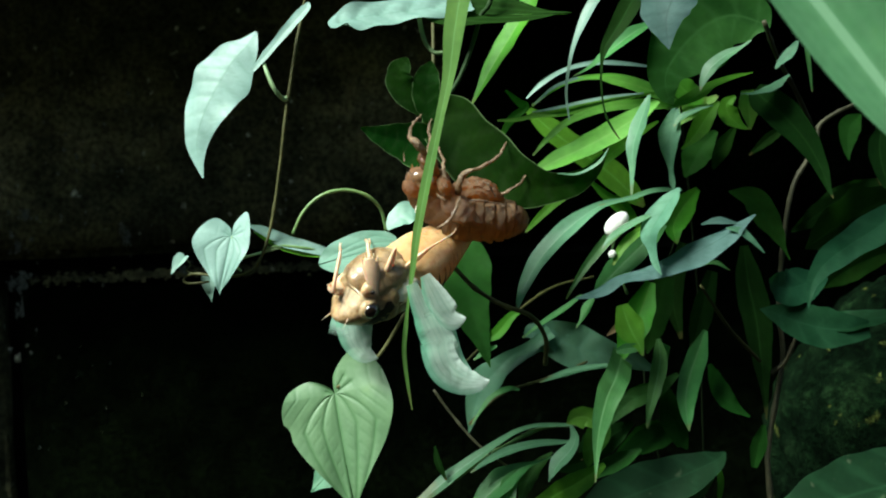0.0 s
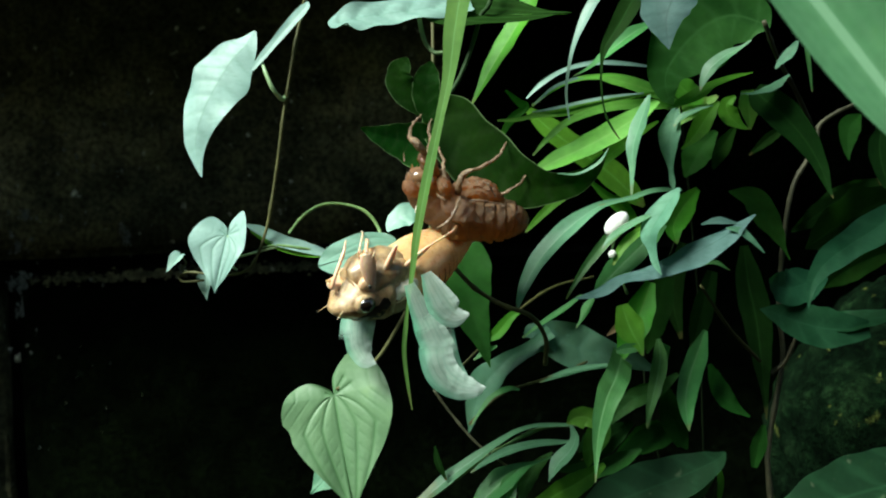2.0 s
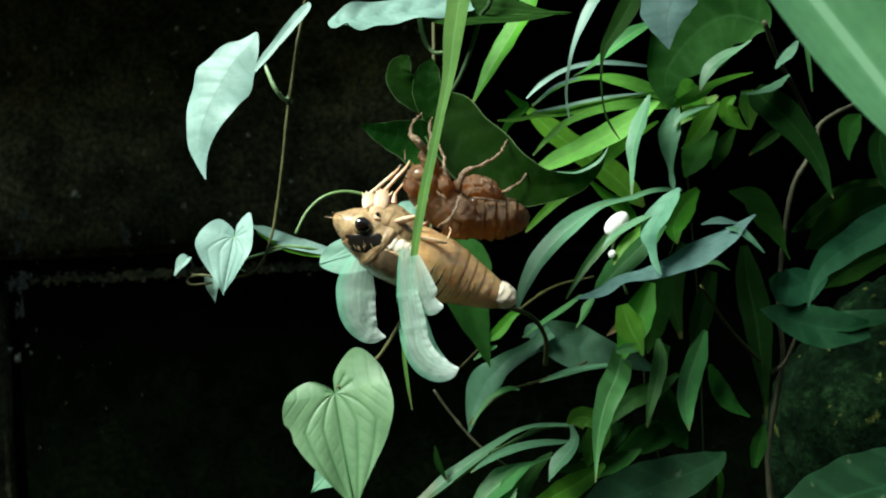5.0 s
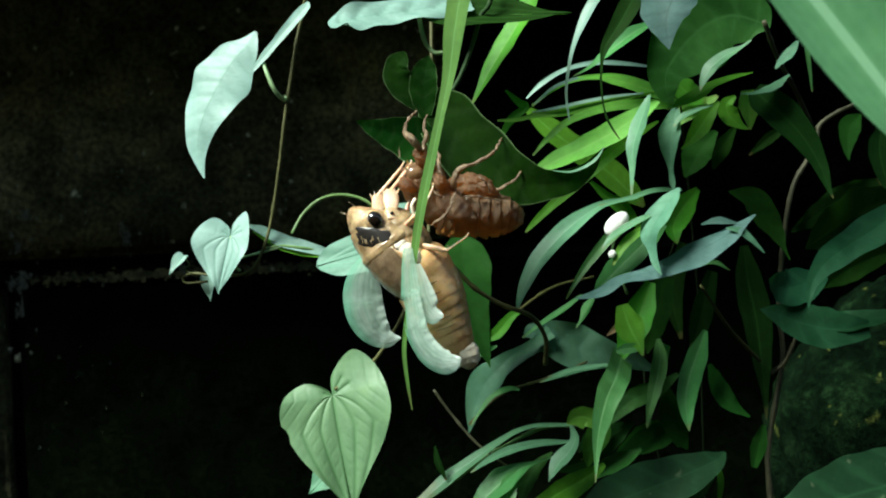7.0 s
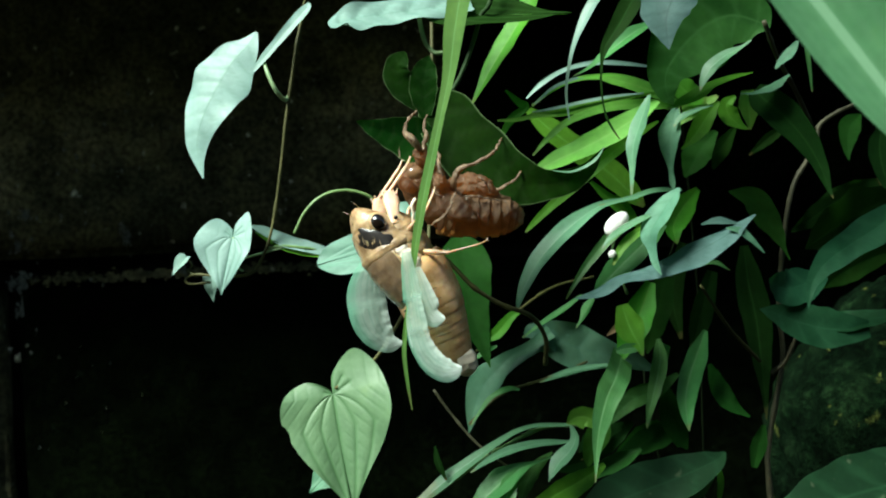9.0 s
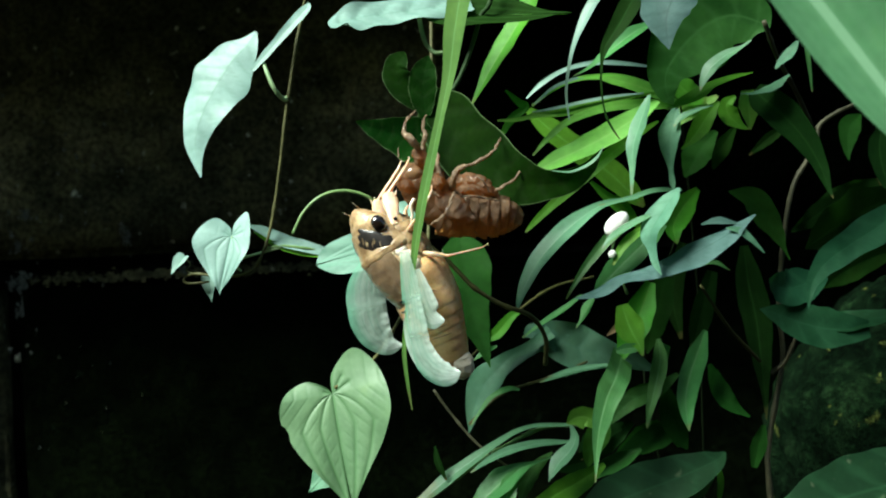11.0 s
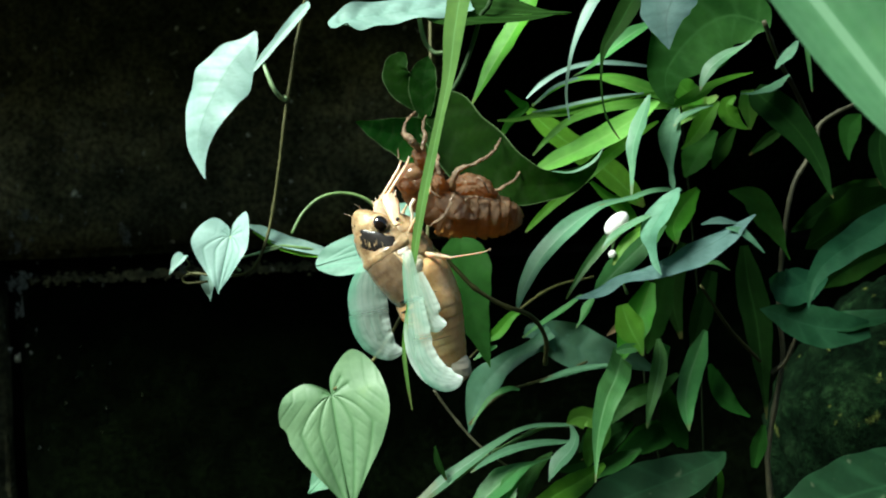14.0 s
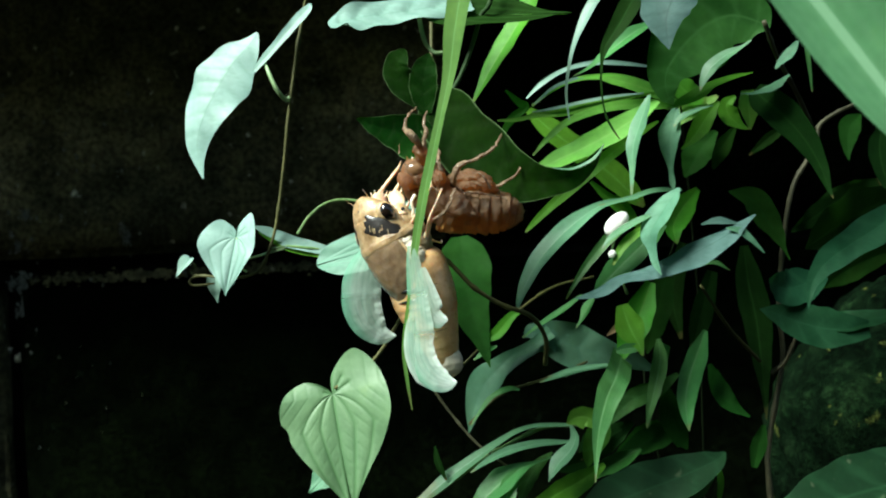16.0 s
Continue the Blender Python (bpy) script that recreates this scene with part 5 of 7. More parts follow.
def wing_material():
    m, n, l, p = nodes_of("soft_wing")
    a = n.new("ShaderNodeAttribute")
    a.attribute_name = "vein"
    b = n.new("ShaderNodeAttribute")
    b.attribute_name = "edge"
    fine = noise_tex(n, l, 700, 5, 0.6)
    col = ramp(n, l, fine, [(0.3, (0.36, 0.50, 0.41)), (0.7, (0.46, 0.59, 0.50))])
    col = mix(n, l, maths(n, l, "MULTIPLY", a.outputs["Fac"], 0.65), col, (0.17, 0.34, 0.25))
    col = mix(n, l, maths(n, l, "MULTIPLY", b.outputs["Fac"], 0.85), col, (0.13, 0.50, 0.30))
    w = n.new("ShaderNodeAttribute")
    w.attribute_name = "white"
    col = mix(n, l, maths(n, l, "MULTIPLY", w.outputs["Fac"], 0.8), col, (0.68, 0.75, 0.72))
    l.new(col, p.inputs["Base Color"])
    p.inputs["Roughness"].default_value = 0.42
    bump(n, l, p, fine, 0.15, 0.0001)
    t = n.new("ShaderNodeBsdfTranslucent")
    l.new(mix(n, l, 0.5, col, (0.6, 0.85, 0.7)), t.inputs["Color"])
    ms = n.new("ShaderNodeMixShader")
    ms.inputs[0].default_value = 0.5
    l.new(p.outputs[0], ms.inputs[1])
    l.new(t.outputs[0], ms.inputs[2])
    tr = n.new("ShaderNodeBsdfTransparent")
    ms2 = n.new("ShaderNodeMixShader")
    fade = n.new("ShaderNodeAttribute")
    fade.attribute_name = "fade"
    clear = maths(n, l, "SUBTRACT", 0.36, maths(n, l, "MULTIPLY", w.outputs["Fac"], 0.32))
    l.new(maths(n, l, "MAXIMUM", clear, fade.outputs["Fac"]), ms2.inputs[0])
    l.new(ms.outputs[0], ms2.inputs[1])
    l.new(tr.outputs[0], ms2.inputs[2])
    l.new(ms2.outputs[0], n["Material Output"].inputs["Surface"])
    return m


WING = wing_material()


# the empty shell, clinging to the underside of the dark leaf
def hull(line, sides=40, n=60, rib=0.0, ribs=0, rough=0.0, crease=0.0, keep=None):
    """A hollow skin along places of the plan (x, y, z, half height, half depth), as a mesh round the first place."""
    q = spline([p[:3] for p in line], n)
    h = spline([(p[3], p[4], 0) for p in line], n)
    base, rows, bm = Vector(line[0][:3]), [], bmesh.new()
    for i, p in enumerate(q):
        t = q[min(i + 1, n)] - q[max(i - 1, 0)]
        up = Vector((-t.z, 0, t.x)).normalized()
        s = i / n * ribs
        k = 1 + rib * (abs(s - math.floor(s)) ** 0.5 - 0.5) * min(1.0, 2 * i / n) if ribs else 1.0
        row = []
        for j in range(sides):
            w = j * math.tau / sides
            d = k
            if crease:
                e = p + up * (math.sin(w) * 5) + Vector((0, math.cos(w) * 5, 0))
                d += crease * (0.26 - abs(noise.noise(e * 0.45)) - 0.55 * abs(noise.noise(e * 1.1)) - 0.3 * abs(noise.noise(e * 2.6)))
            v = p + up * (math.sin(w) * max(h[i].x, 0.05) * d) + Vector((0, -math.cos(w) * max(h[i].y, 0.05) * d, 0))
            if rough:
                v += noise.noise_vector(v * 0.8) * rough + noise.noise_vector(v * 2.6) * rough * 0.45
            row.append(bm.verts.new((v - base) * MM))
        rows.append(row)
    for i, (a, b) in enumerate(zip(rows, rows[1:])):
        for j in range(sides):
            if not keep or keep((i + 0.5) / n, (j + 0.5) / sides * 360):
                bm.faces.new((a[j], a[(j + 1) % sides], b[(j + 1) % sides], b[j]))
    bmesh.ops.recalc_face_normals(bm, faces=bm.faces)
    return bm


def hull_part(name, line, material, parent, label="", **how):
    return put(part(name, hull(line, **how), material, parent, label), line[0][:3])


SHELL_AT = (1.6, 5.0, 8.2)
shell = thing("cicada_shell", SHELL_AT, "empty brown cicada shell split along its back, clinging under a leaf", "insect shell")
hind_body = hull_part("shell_abdomen", [(0.6, 7.5, 8.2, 5.48, 5.4), (2.8, 7.5, 7.4, 5.37, 5.8), (5.9, 7.5, 6.6, 4.6, 5.7), (9.3, 8.0, 6.2, 4.4, 5.4), (12.6, 8.5, 5.9, 3.64, 4.6), (14.8, 9.0, 5.4, 2.32, 3.2), (16.0, 9.5, 5.0, 0.77, 1.2)],
                      SHELL, shell, "ringed hollow hind body", n=110, rib=0.15, ribs=10, rough=0.28, crease=0.14)
fore_body = hull_part("shell_thorax", [(-6.5, 5.5, 16.1, 0.65, 0.8), (-5.7, 5.5, 15.3, 2.39, 2.6), (-4.4, 6.0, 13.9, 3.92, 4.0), (-2.9, 6.5, 12.3, 4.58, 4.7), (-1.2, 7.0, 10.6, 5.03, 5.2), (0.7, 7.5, 8.9, 5.15, 5.4), (2.4, 7.5, 7.9, 5.04, 5.2)],
                      SHELL, shell, "hollow thorax skin torn open along its back", n=70, rough=0.22, crease=0.16, keep=lambda v, w: not (abs(w - 85) < 40 * max(0.0, 1 - ((v - 0.62) / 0.36) ** 2) ** 0.5 if abs(v - 0.62) < 0.36 else False))
for line in ([[(1.2, 5.2, 10.3, 0.65, 1.0), (3.2, 4.6, 11.6, 2.16, 1.7), (6.0, 4.4, 11.7, 2.48, 2.0), (8.6, 4.6, 11.0, 2.05, 1.7), (10.9, 5.2, 9.5, 0.65, 0.8)], [(-0.9, 3, 15.6, 0.54, 0.8), (-0.3, 1, 14.5, 1.17, 1.5), (0.0, 0, 12.6, 1.27, 1.6), (0.3, 0, 10.7, 0.63, 0.8)], [(-3.7, 2, 19.3, 0.53, 0.8), (-3.5, 0, 18.1, 1.27, 1.6), (-2.5, 0, 16.6, 1.48, 1.8), (-1.6, 1, 14.7, 0.74, 0.9)]]):
    hull_part("leg_base", line, SHELL, shell, n=60, sides=56, rough=0.3, crease=0.3)
for pts in ([(1.8, 2.6, 9.4), (3.8, 2.2, 9.7), (6.5, 2.1, 9.7), (8.8, 2.4, 9.2), (11.2, 3.6, 8.7)], [(2.6, 2.0, 10.1), (2.5, 1.0, 11.7), (3.0, 0.6, 13.3)], [(7.3, 1.0, 13.3), (8.5, 0.8, 12.2), (9.5, 1.6, 10.3)], [(-1.5, 0.0, 11.2), (-0.3, -0.2, 10.1), (1.3, 0.6, 9.4)]):
    stem(shell, pts, 0.16, 0.14, SHELL_LEG, "ridge", "pale raised seam")
hull_part("wing_pad", [(-0.3, 1.3, 11.0, 0.53, 0.5), (0.7, 0.8999999999999999, 9.6, 1.8, 1.0), (2.7, 0.7, 7.8, 2.33, 1.0), (4.8, 0.8999999999999999, 6.2, 1.59, 0.8), (6.4, 1.3, 5.1, 0.43, 0.4)], SHELL, shell, n=40, rib=0.06, ribs=5, rough=0.25, crease=0.12)
for y in (0.0, 6.5):
    put(part("eye_case", ball(1.45, (0, 0, 0), (1.15, 0.7, 0.9)), GLOSSY, shell, "clear glossy eye cover"), Vector((-4.5, 0.0, 14.5)) + Vector((0.5 * y, y, 0.1 * y)))
hull_part("snout", [(-7.4, 3, 14.2, 0.43, 0.8), (-6.9, 2.6, 13.1, 1.18, 1.7), (-6.0, 2.4, 12.2, 1.39, 1.9), (-4.7, 2.6, 11.7, 0.86, 1.2), (-3.7, 3, 11.5, 0.32, 0.5)], SHELL, shell, "ribbed snout", n=36, sides=26, rib=0.10, ribs=9, rough=0.12)
for pts, rad in (
        ([(-2.9, 2.0, 18.4), (-3.8, -2.0, 19.4), (-5.0, -3.0, 20.8), (-6.0, -2.0, 21.8)], (0.5, 0.95, 1.05, 0.5)),
        ([(-6.0, -2.0, 21.8), (-5.7, -1.0, 23.4), (-4.9, 2.0, 25.2), (-3.5, 7.0, 27.0)], (0.36, 0.34, 0.26, 0.10)),
        ([(-2.1, 4.0, 17.3), (-2.6, 4.0, 19.5), (-2.1, 4.0, 21.8), (-2.5, 5.0, 23.4)], (0.5, 0.6, 0.5, 0.36)),
        ([(-2.5, 5.0, 23.4), (-2.2, 6.0, 24.9), (-1.6, 8.0, 26.2)], (0.36, 0.28, 0.1)),
        ([(0.2, 3.0, 11.5), (0.4, 0.0, 13.6), (-0.0, 0.0, 15.8), (0.2, 1.0, 17.5)], (0.55, 0.6, 0.5, 0.4)),
        ([(0.2, 1.0, 17.5), (-0.5, 3.0, 19.3), (-0.8, 6.0, 21.3)], (0.4, 0.3, 0.12)),
        ([(2.5, 3.0, 10.9), (2.8, -1.0, 12.8), (3.7, -2.0, 14.4), (5.2, -2.0, 15.2)], (0.75, 0.8, 0.7, 0.5)),
        ([(5.0, -2.0, 15.0), (7.4, -1.0, 15.9), (9.6, 1.0, 17.1), (10.9, 3.0, 18.3), (11.9, 5.0, 19.9), (12.8, 7.0, 21.2)], (0.46, 0.40, 0.34, 0.3, 0.24, 0.1)),
        ([(9.4, 5.0, 10.5), (11.0, 5.0, 10.8), (13.1, 5.0, 11.8), (14.8, 6.0, 12.8)], (0.5, 0.38, 0.3, 0.25)),
        ([(14.7, 6.0, 12.7), (15.5, 6.0, 13.8), (16.3, 8.0, 15.5)], (0.24, 0.2, 0.08)),
        ([(-1.9, -1.5, 4.6), (0.1, -2.0, 5.8), (1.6, -2.2, 7.3), (2.4, -2.0, 9.4), (2.9, -1.0, 10.5)], (0.22, 0.3, 0.26, 0.3, 0.2)),
        ([(-7.3, 1.0, 17.7), (-7.2, 1.0, 18.6), (-7.1, 1.0, 19.5)], (0.16, 0.1, 0.04))):
    bm = bmesh.new()
    q = [Vector(p) - Vector(pts[0]) for p in pts]
    tube_into(bm, q, [r * 0.85 for r in rad], 14, 16 * len(q), 0.8)
    for v in bm.verts:
        v.co += noise.noise_vector(v.co * 2100) * 0.00014 + noise.noise_vector(v.co * 900) * 0.00022
    put(part("leg", bm, SHELL_LEG, shell), pts[0])
hair = random.Random(3)
bristles, scraps = bmesh.new(), bmesh.new()
for skin, many, torn in ((hind_body, 420, 14), (fore_body, 320, 26)):
    faces = bmesh.new()
    faces.from_mesh(skin.data)
    for p, d in [(f.calc_center_median() + skin.location, f.normal.copy()) for f in hair.sample(list(faces.faces), many)]:
        d = (d + Vector((hair.uniform(-0.5, 0.5), hair.uniform(-0.5, 0.5), hair.uniform(-0.5, 0.5)))).normalized()
        s = d.orthogonal().normalized() * 0.00003
        t = d.cross(s)
        tipv = bristles.verts.new(p + d * hair.uniform(0.0003, 0.0008))
        v = [bristles.verts.new(p + q) for q in (s, -0.5 * s + 0.87 * t, -0.5 * s - 0.87 * t)]
        for k in range(3):
            bristles.faces.new((v[k], v[(k + 1) % 3], tipv))
    for p, d in [(f.calc_center_median() + skin.location, f.normal.copy()) for f in hair.sample(list(faces.faces), torn)]:
        s = (d.orthogonal().normalized() * hair.uniform(-1, 1) + d.cross(d.orthogonal()).normalized() * hair.uniform(-1, 1)).normalized()
        t, size, row = d.cross(s), hair.uniform(0.5, 1.5) * MM, []
        for k in range(5):
            q = p + s * (k / 4 * size) + d * (0.45 * size * (k / 4) ** 2)
            w = t * (0.32 * size * (1 - 0.8 * k / 4))
            row.append((scraps.verts.new(q - w), scraps.verts.new(q + w)))
        for e, g in zip(row, row[1:]):
            scraps.faces.new((e[0], e[1], g[1], g[0]))
    faces.free()
part("torn_skin", scraps, SHELL_LEG, shell, "curled scraps of torn skin")
tagged(part("bristles", bristles, SHELL_LEG, shell), "fine pale bristles", kind="stuff")
stem(shell, [(-4.6, -3.0, 9.5), (-5.3, -3.4, 8.3), (-5.1, -3.2, 6.8), (-5.3, -3.0, 5.6), (-5.0, -2.4, 4.5), (-5.6, -2.0, 3.3)], 0.36, 0.1, PALEWHITE, "lining_thread", "white thread of shed windpipe lining")

# the soft new cicada; its own space: x to the head, z out of the back
COLLAR = [(7.4, 4.3, 4.3, -0.3), (6.4, 4.9, 4.7, -0.5), (5.0, 5.3, 5.1, -0.5), (3.6, 5.6, 5.4, -0.5), (2.8, 5.8, 5.6, -0.5), (2.3, 6.0, 5.8, -0.5), (1.6, 6.1, 5.95, -0.55), (1.0, 5.95, 5.8, -0.55), (0.7, 5.7, 5.6, -0.6)]
cicada = thing("cicada", (-9.0, 0.0, -1.0), "soft newly emerged cicada, cream and amber with crumpled white wings", "insect")
part("thorax", loft([(5.2, 4.2, 4.2, -0.7), (2.6, 5.4, 5.3, -0.8), (0, 5.7, 5.7, -0.9), (-2.9, 5.6, 5.6, -0.9), (-5.5, 5.0, 5.0, -0.8), (-7.6, 3.8, 3.8, -0.4), (-9.0, 2.2, 2.2, 0.4)], 44, 60, rough=0.12), CREAM, cicada)
part("back_plate", loft([(2.6, 5.3, 5.2, -0.5), (1.6, 5.9, 5.75, -0.55), (0, 6.1, 5.95, -0.55), (-2.9, 5.95, 5.9, -0.55), (-5.4, 5.3, 5.3, -0.3), (-7.7, 4.1, 4.2, 0.3), (-9.4, 2.6, 2.5, 1.5), (-10.4, 1.2, 1.1, 2.4), (-10.8, 0.3, 0.3, 2.6)], 60, 70, rough=0.10,
                        keep=lambda v, w: abs(w - 90) < 70 + 6 * math.sin(9 * v)), BACK, cicada, "brown-grey rounded back plate")
part("collar", loft(COLLAR, 60, 60, rough=0.10, crease=0.03, keep=lambda v, w: abs(w - 90) < 118), COLLARSKIN, cicada)
part("breast", loft([(7, 2.8, 2.4, -3.6), (4.5, 4.0, 3.2, -4.4), (1.5, 4.4, 3.3, -4.7), (-2, 4.2, 3.1, -4.7), (-5, 3.0, 2.2, -4.0)], 36, 40, 0.04, 4, 0.0, 0.12), COLLARSKIN, cicada)
for s in (-1, 1):
    part("side_plate", loft([(6.4, 0.6, 1.0, -2.4), (4.8, 2.0, 2.6, -3.0), (1.8, 2.7, 3.3, -3.4), (-1.6, 2.5, 3.0, -3.4), (-4.5, 1.0, 1.6, -3.2)], 36, 50, 0.05, 5, 0.0, 0.2), COLLARSKIN, cicada).location = (0, s * 0.0031, 0)
    part("shoulder", ball(1.5, (5.0, s * 3.9, -3.4), (1.5, 0.8, 1.1)), CREAM, cicada)
    part("shoulder_spot", ball(0.38, (5.7, s * 5.1, -3.2)), BLACK, cicada, "small dark spot")
    part("wing_root", loft([(1.4, 0.3, 0.5, 0.4), (0.5, 0.8, 1.3, 0.1), (-1.2, 1.1, 1.6, -0.3), (-3.0, 1.0, 1.5, -0.6), (-4.6, 0.4, 0.7, -0.8)], 24, 30, 0.12, 3, 0.0, 0.25), PALEWHITE, cicada, "pale swollen wing root").location = (0, s * 0.0052, -0.0002)
    bm = bmesh.new()
    tube_into(bm, [(1.0, s * 5.6, 1.4), (-1.5, s * 5.7, 1.0), (-4.5, s * 5.2, 1.0), (-7.5, s * 3.9, 1.4), (-9.6, s * 1.6, 2.2)], (0.15, 0.34, 0.36, 0.3, 0.2), 10, 40)
    part("plate_rim", bm, CREAM, cicada, "pale rim of the back plate")
head = part("head", loft([(11.5, 0.9, 0.5, 0.6), (11.0, 2.1, 1.1, 0.6), (10.1, 3.2, 1.9, 0.5), (9.1, 4.0, 2.6, 0.3), (8.2, 4.5, 3.2, 0.1), (7.2, 4.8, 3.8, -0.2), (6.4, 4.8, 4.2, -0.3), (5.6, 4.3, 4.1, -0.4)], 48, 60, rough=0.06, crease=0.015), HEAD, cicada, "cream head mottled with brown")
part("snout", loft([(10.9, 0.4, 0.3, -0.2), (10.4, 0.9, 0.6, -0.6), (9.5, 1.3, 1.0, -1.3), (8.3, 1.3, 1.1, -2.3), (7.0, 0.9, 0.9, -3.5), (5.0, 0.5, 0.5, -4.9), (2.0, 0.35, 0.35, -5.8)], 28, 90, 0.04, 20, 0.0), HEAD, head, "ribbed bulging face with beak")
for s in (-1, 1):
    part("eye", ball(1.65, (6.7, s * 4.95, 0.0), (1.0, 0.70, 0.85), 32, 24), EYE, head, "glossy black bulging eye")
    part("eye_socket", ball(1.8, (6.8, s * 4.2, -0.1), (1.15, 0.7, 1.05)), HEAD, head)
    part("brow", ball(0.7, (9.9, s * 1.5, 1.0), (1.2, 1.3, 0.8)), HEAD, head, "pale bump before the eye")
    for k in range(7):
        bm = bmesh.new()
        x, z = 10.0 - 0.33 * k, -0.9 - 0.32 * k
        tube_into(bm, [(x + 0.15, s * 0.8, z + 0.7), (x, s * (1.22 - 0.02 * k), z + 0.1), (x - 0.25, s * 1.15, z - 0.4)], (0.04, 0.10, 0.03), 6, 10)
        part("face_line", bm, FLECK, head, "dark groove of the face")
    bm = bmesh.new()
    tube_into(bm, [(10.2, s * 2.3, 0.3), (11.0, s * 2.8, 0.6), (12.6, s * 3.4, 1.3)], (0.17, 0.08, 0.02), 8, 12)
    part("antenna", bm, LEGSKIN, head)
    part("simple_eye", ball(0.28, (9.2, s * 0.7, 2.6)), BLACK, head, "tiny dark eye spot")


def on_collar(x, side, out):
    """A point over the collar, side degrees from the middle of the back."""
    xs = [r[0] for r in COLLAR][::-1]
    ry, rz, zc = (float(np.interp(x, xs, [r[k] for r in COLLAR][::-1])) for k in (1, 2, 3))
    a = radians(side)
    return Vector((x, (ry + out) * math.sin(a), zc + (rz + out) * math.cos(a)))


def back_patch(x0, side, rx, wide):
    """A patch that follows the rounded collar, a little proud of it."""
    bm = bmesh.new()
    grid = []
    for i in range(17):
        row = []
        for j in range(40):
            a, q = j / 40 * math.tau, i / 16
            k = 1 + 0.13 * math.sin(3 * a + 1.2) + 0.08 * math.sin(7 * a) + 0.05 * math.sin(13 * a + 2)
            skew = -1.5 * q * k * math.sin(a) * (1 if side > 0 else -1)
            row.append(bm.verts.new(on_collar(x0 + rx * q * k * math.cos(a) + skew, side + wide * q * k * math.sin(a), 0.14 - 0.3 * q ** 8) * MM))
        grid.append(row)
    for a, b in zip(grid, grid[1:]):
        for j in range(40):
            bm.faces.new((a[j], a[(j + 1) % 40], b[(j + 1) % 40], b[j]))
    bmesh.ops.remove_doubles(bm, verts=bm.verts, dist=1e-7)
    return bm


for s in (-1, 1):
    part("back_mark", back_patch(4.9, s * 51, 2.3, 37), BLACK, cicada, "black patch with pale streaks")
    scrawl = random.Random(11)
    for k in range(7):
        a0, w = 33 + 4.6 * k + scrawl.uniform(-2, 2), 0.5 + scrawl.uniform(-0.3, 0.3)
        x0 = 4.4 - 1.5 * (a0 - 46) / 29 + scrawl.uniform(-0.5, 0.5)
        bm = bmesh.new()
        tube_into(bm, [on_collar(x0 + f * math.cos(w) + 0.25 * math.sin(4 * f + k), s * (a0 + 9 * f * math.sin(w)), 0.17) for f in (-0.6, -0.25, 0.2, 0.5)], (0.02, 0.045 + 0.03 * (k % 3), 0.05, 0.02), 6, 14)
        part("streak", bm, COLLARSKIN if k % 2 else HEAD, cicada)

abdomen = part("abdomen", loft([(2.8, 3.4, 3.4, 0), (1.2, 5.3, 5.4, 0), (-1.0, 6.0, 6.1, 0), (-4, 6.1, 6.2, 0), (-7.5, 5.9, 6.0, 0), (-11, 5.0, 5.1, 0), (-14.5, 4.0, 4.1, 0), (-18, 2.9, 3.0, 0), (-20.0, 2.0, 2.0, 0), (-21.2, 1.0, 1.0, 0)],
                               56, 150, 0.034, 8, 0.46, 0.07), AMBER, cicada, "amber ringed soft abdomen")
part("tail_tip", loft([(-17.8, 2.3, 2.4, -0.2), (-19.0, 2.6, 2.5, -0.4), (-20.6, 2.5, 2.3, -0.5), (-22.0, 1.6, 1.5, -0.4), (-22.6, 0.6, 0.6, -0.3)], 28, 28, rough=0.35), PALEWHITE, abdomen, "whitish tail tip").location = (0, -0.0004, 0)
part("tail_spot", ball(0.7, (-17.6, -2.0, -1.3), (1.0, 0.5, 0.8)), FLECK, abdomen, "dark red-brown spot")
for k, (x, r) in enumerate(((-4.4, 6.3), (-6.4, 6.05), (-8.0, 5.75), (-9.5, 5.4), (-11.2, 4.95), (-13.0, 4.45))):
    bm = bmesh.new()
    tube_into(bm, [(x + 0.25 * math.cos(2 * w), -r * math.sin(w), r * math.cos(w)) for w in (-0.2, 0.3, 0.75, 1.15, 1.5)], (0.05, 0.34 - 0.05 * k, 0.30 - 0.045 * k, 0.16 - 0.02 * k, 0.03), 8, 30)
    part("ring_mark", bm, BLACK if k < 2 else FLECK, abdomen, "dark ring edge")


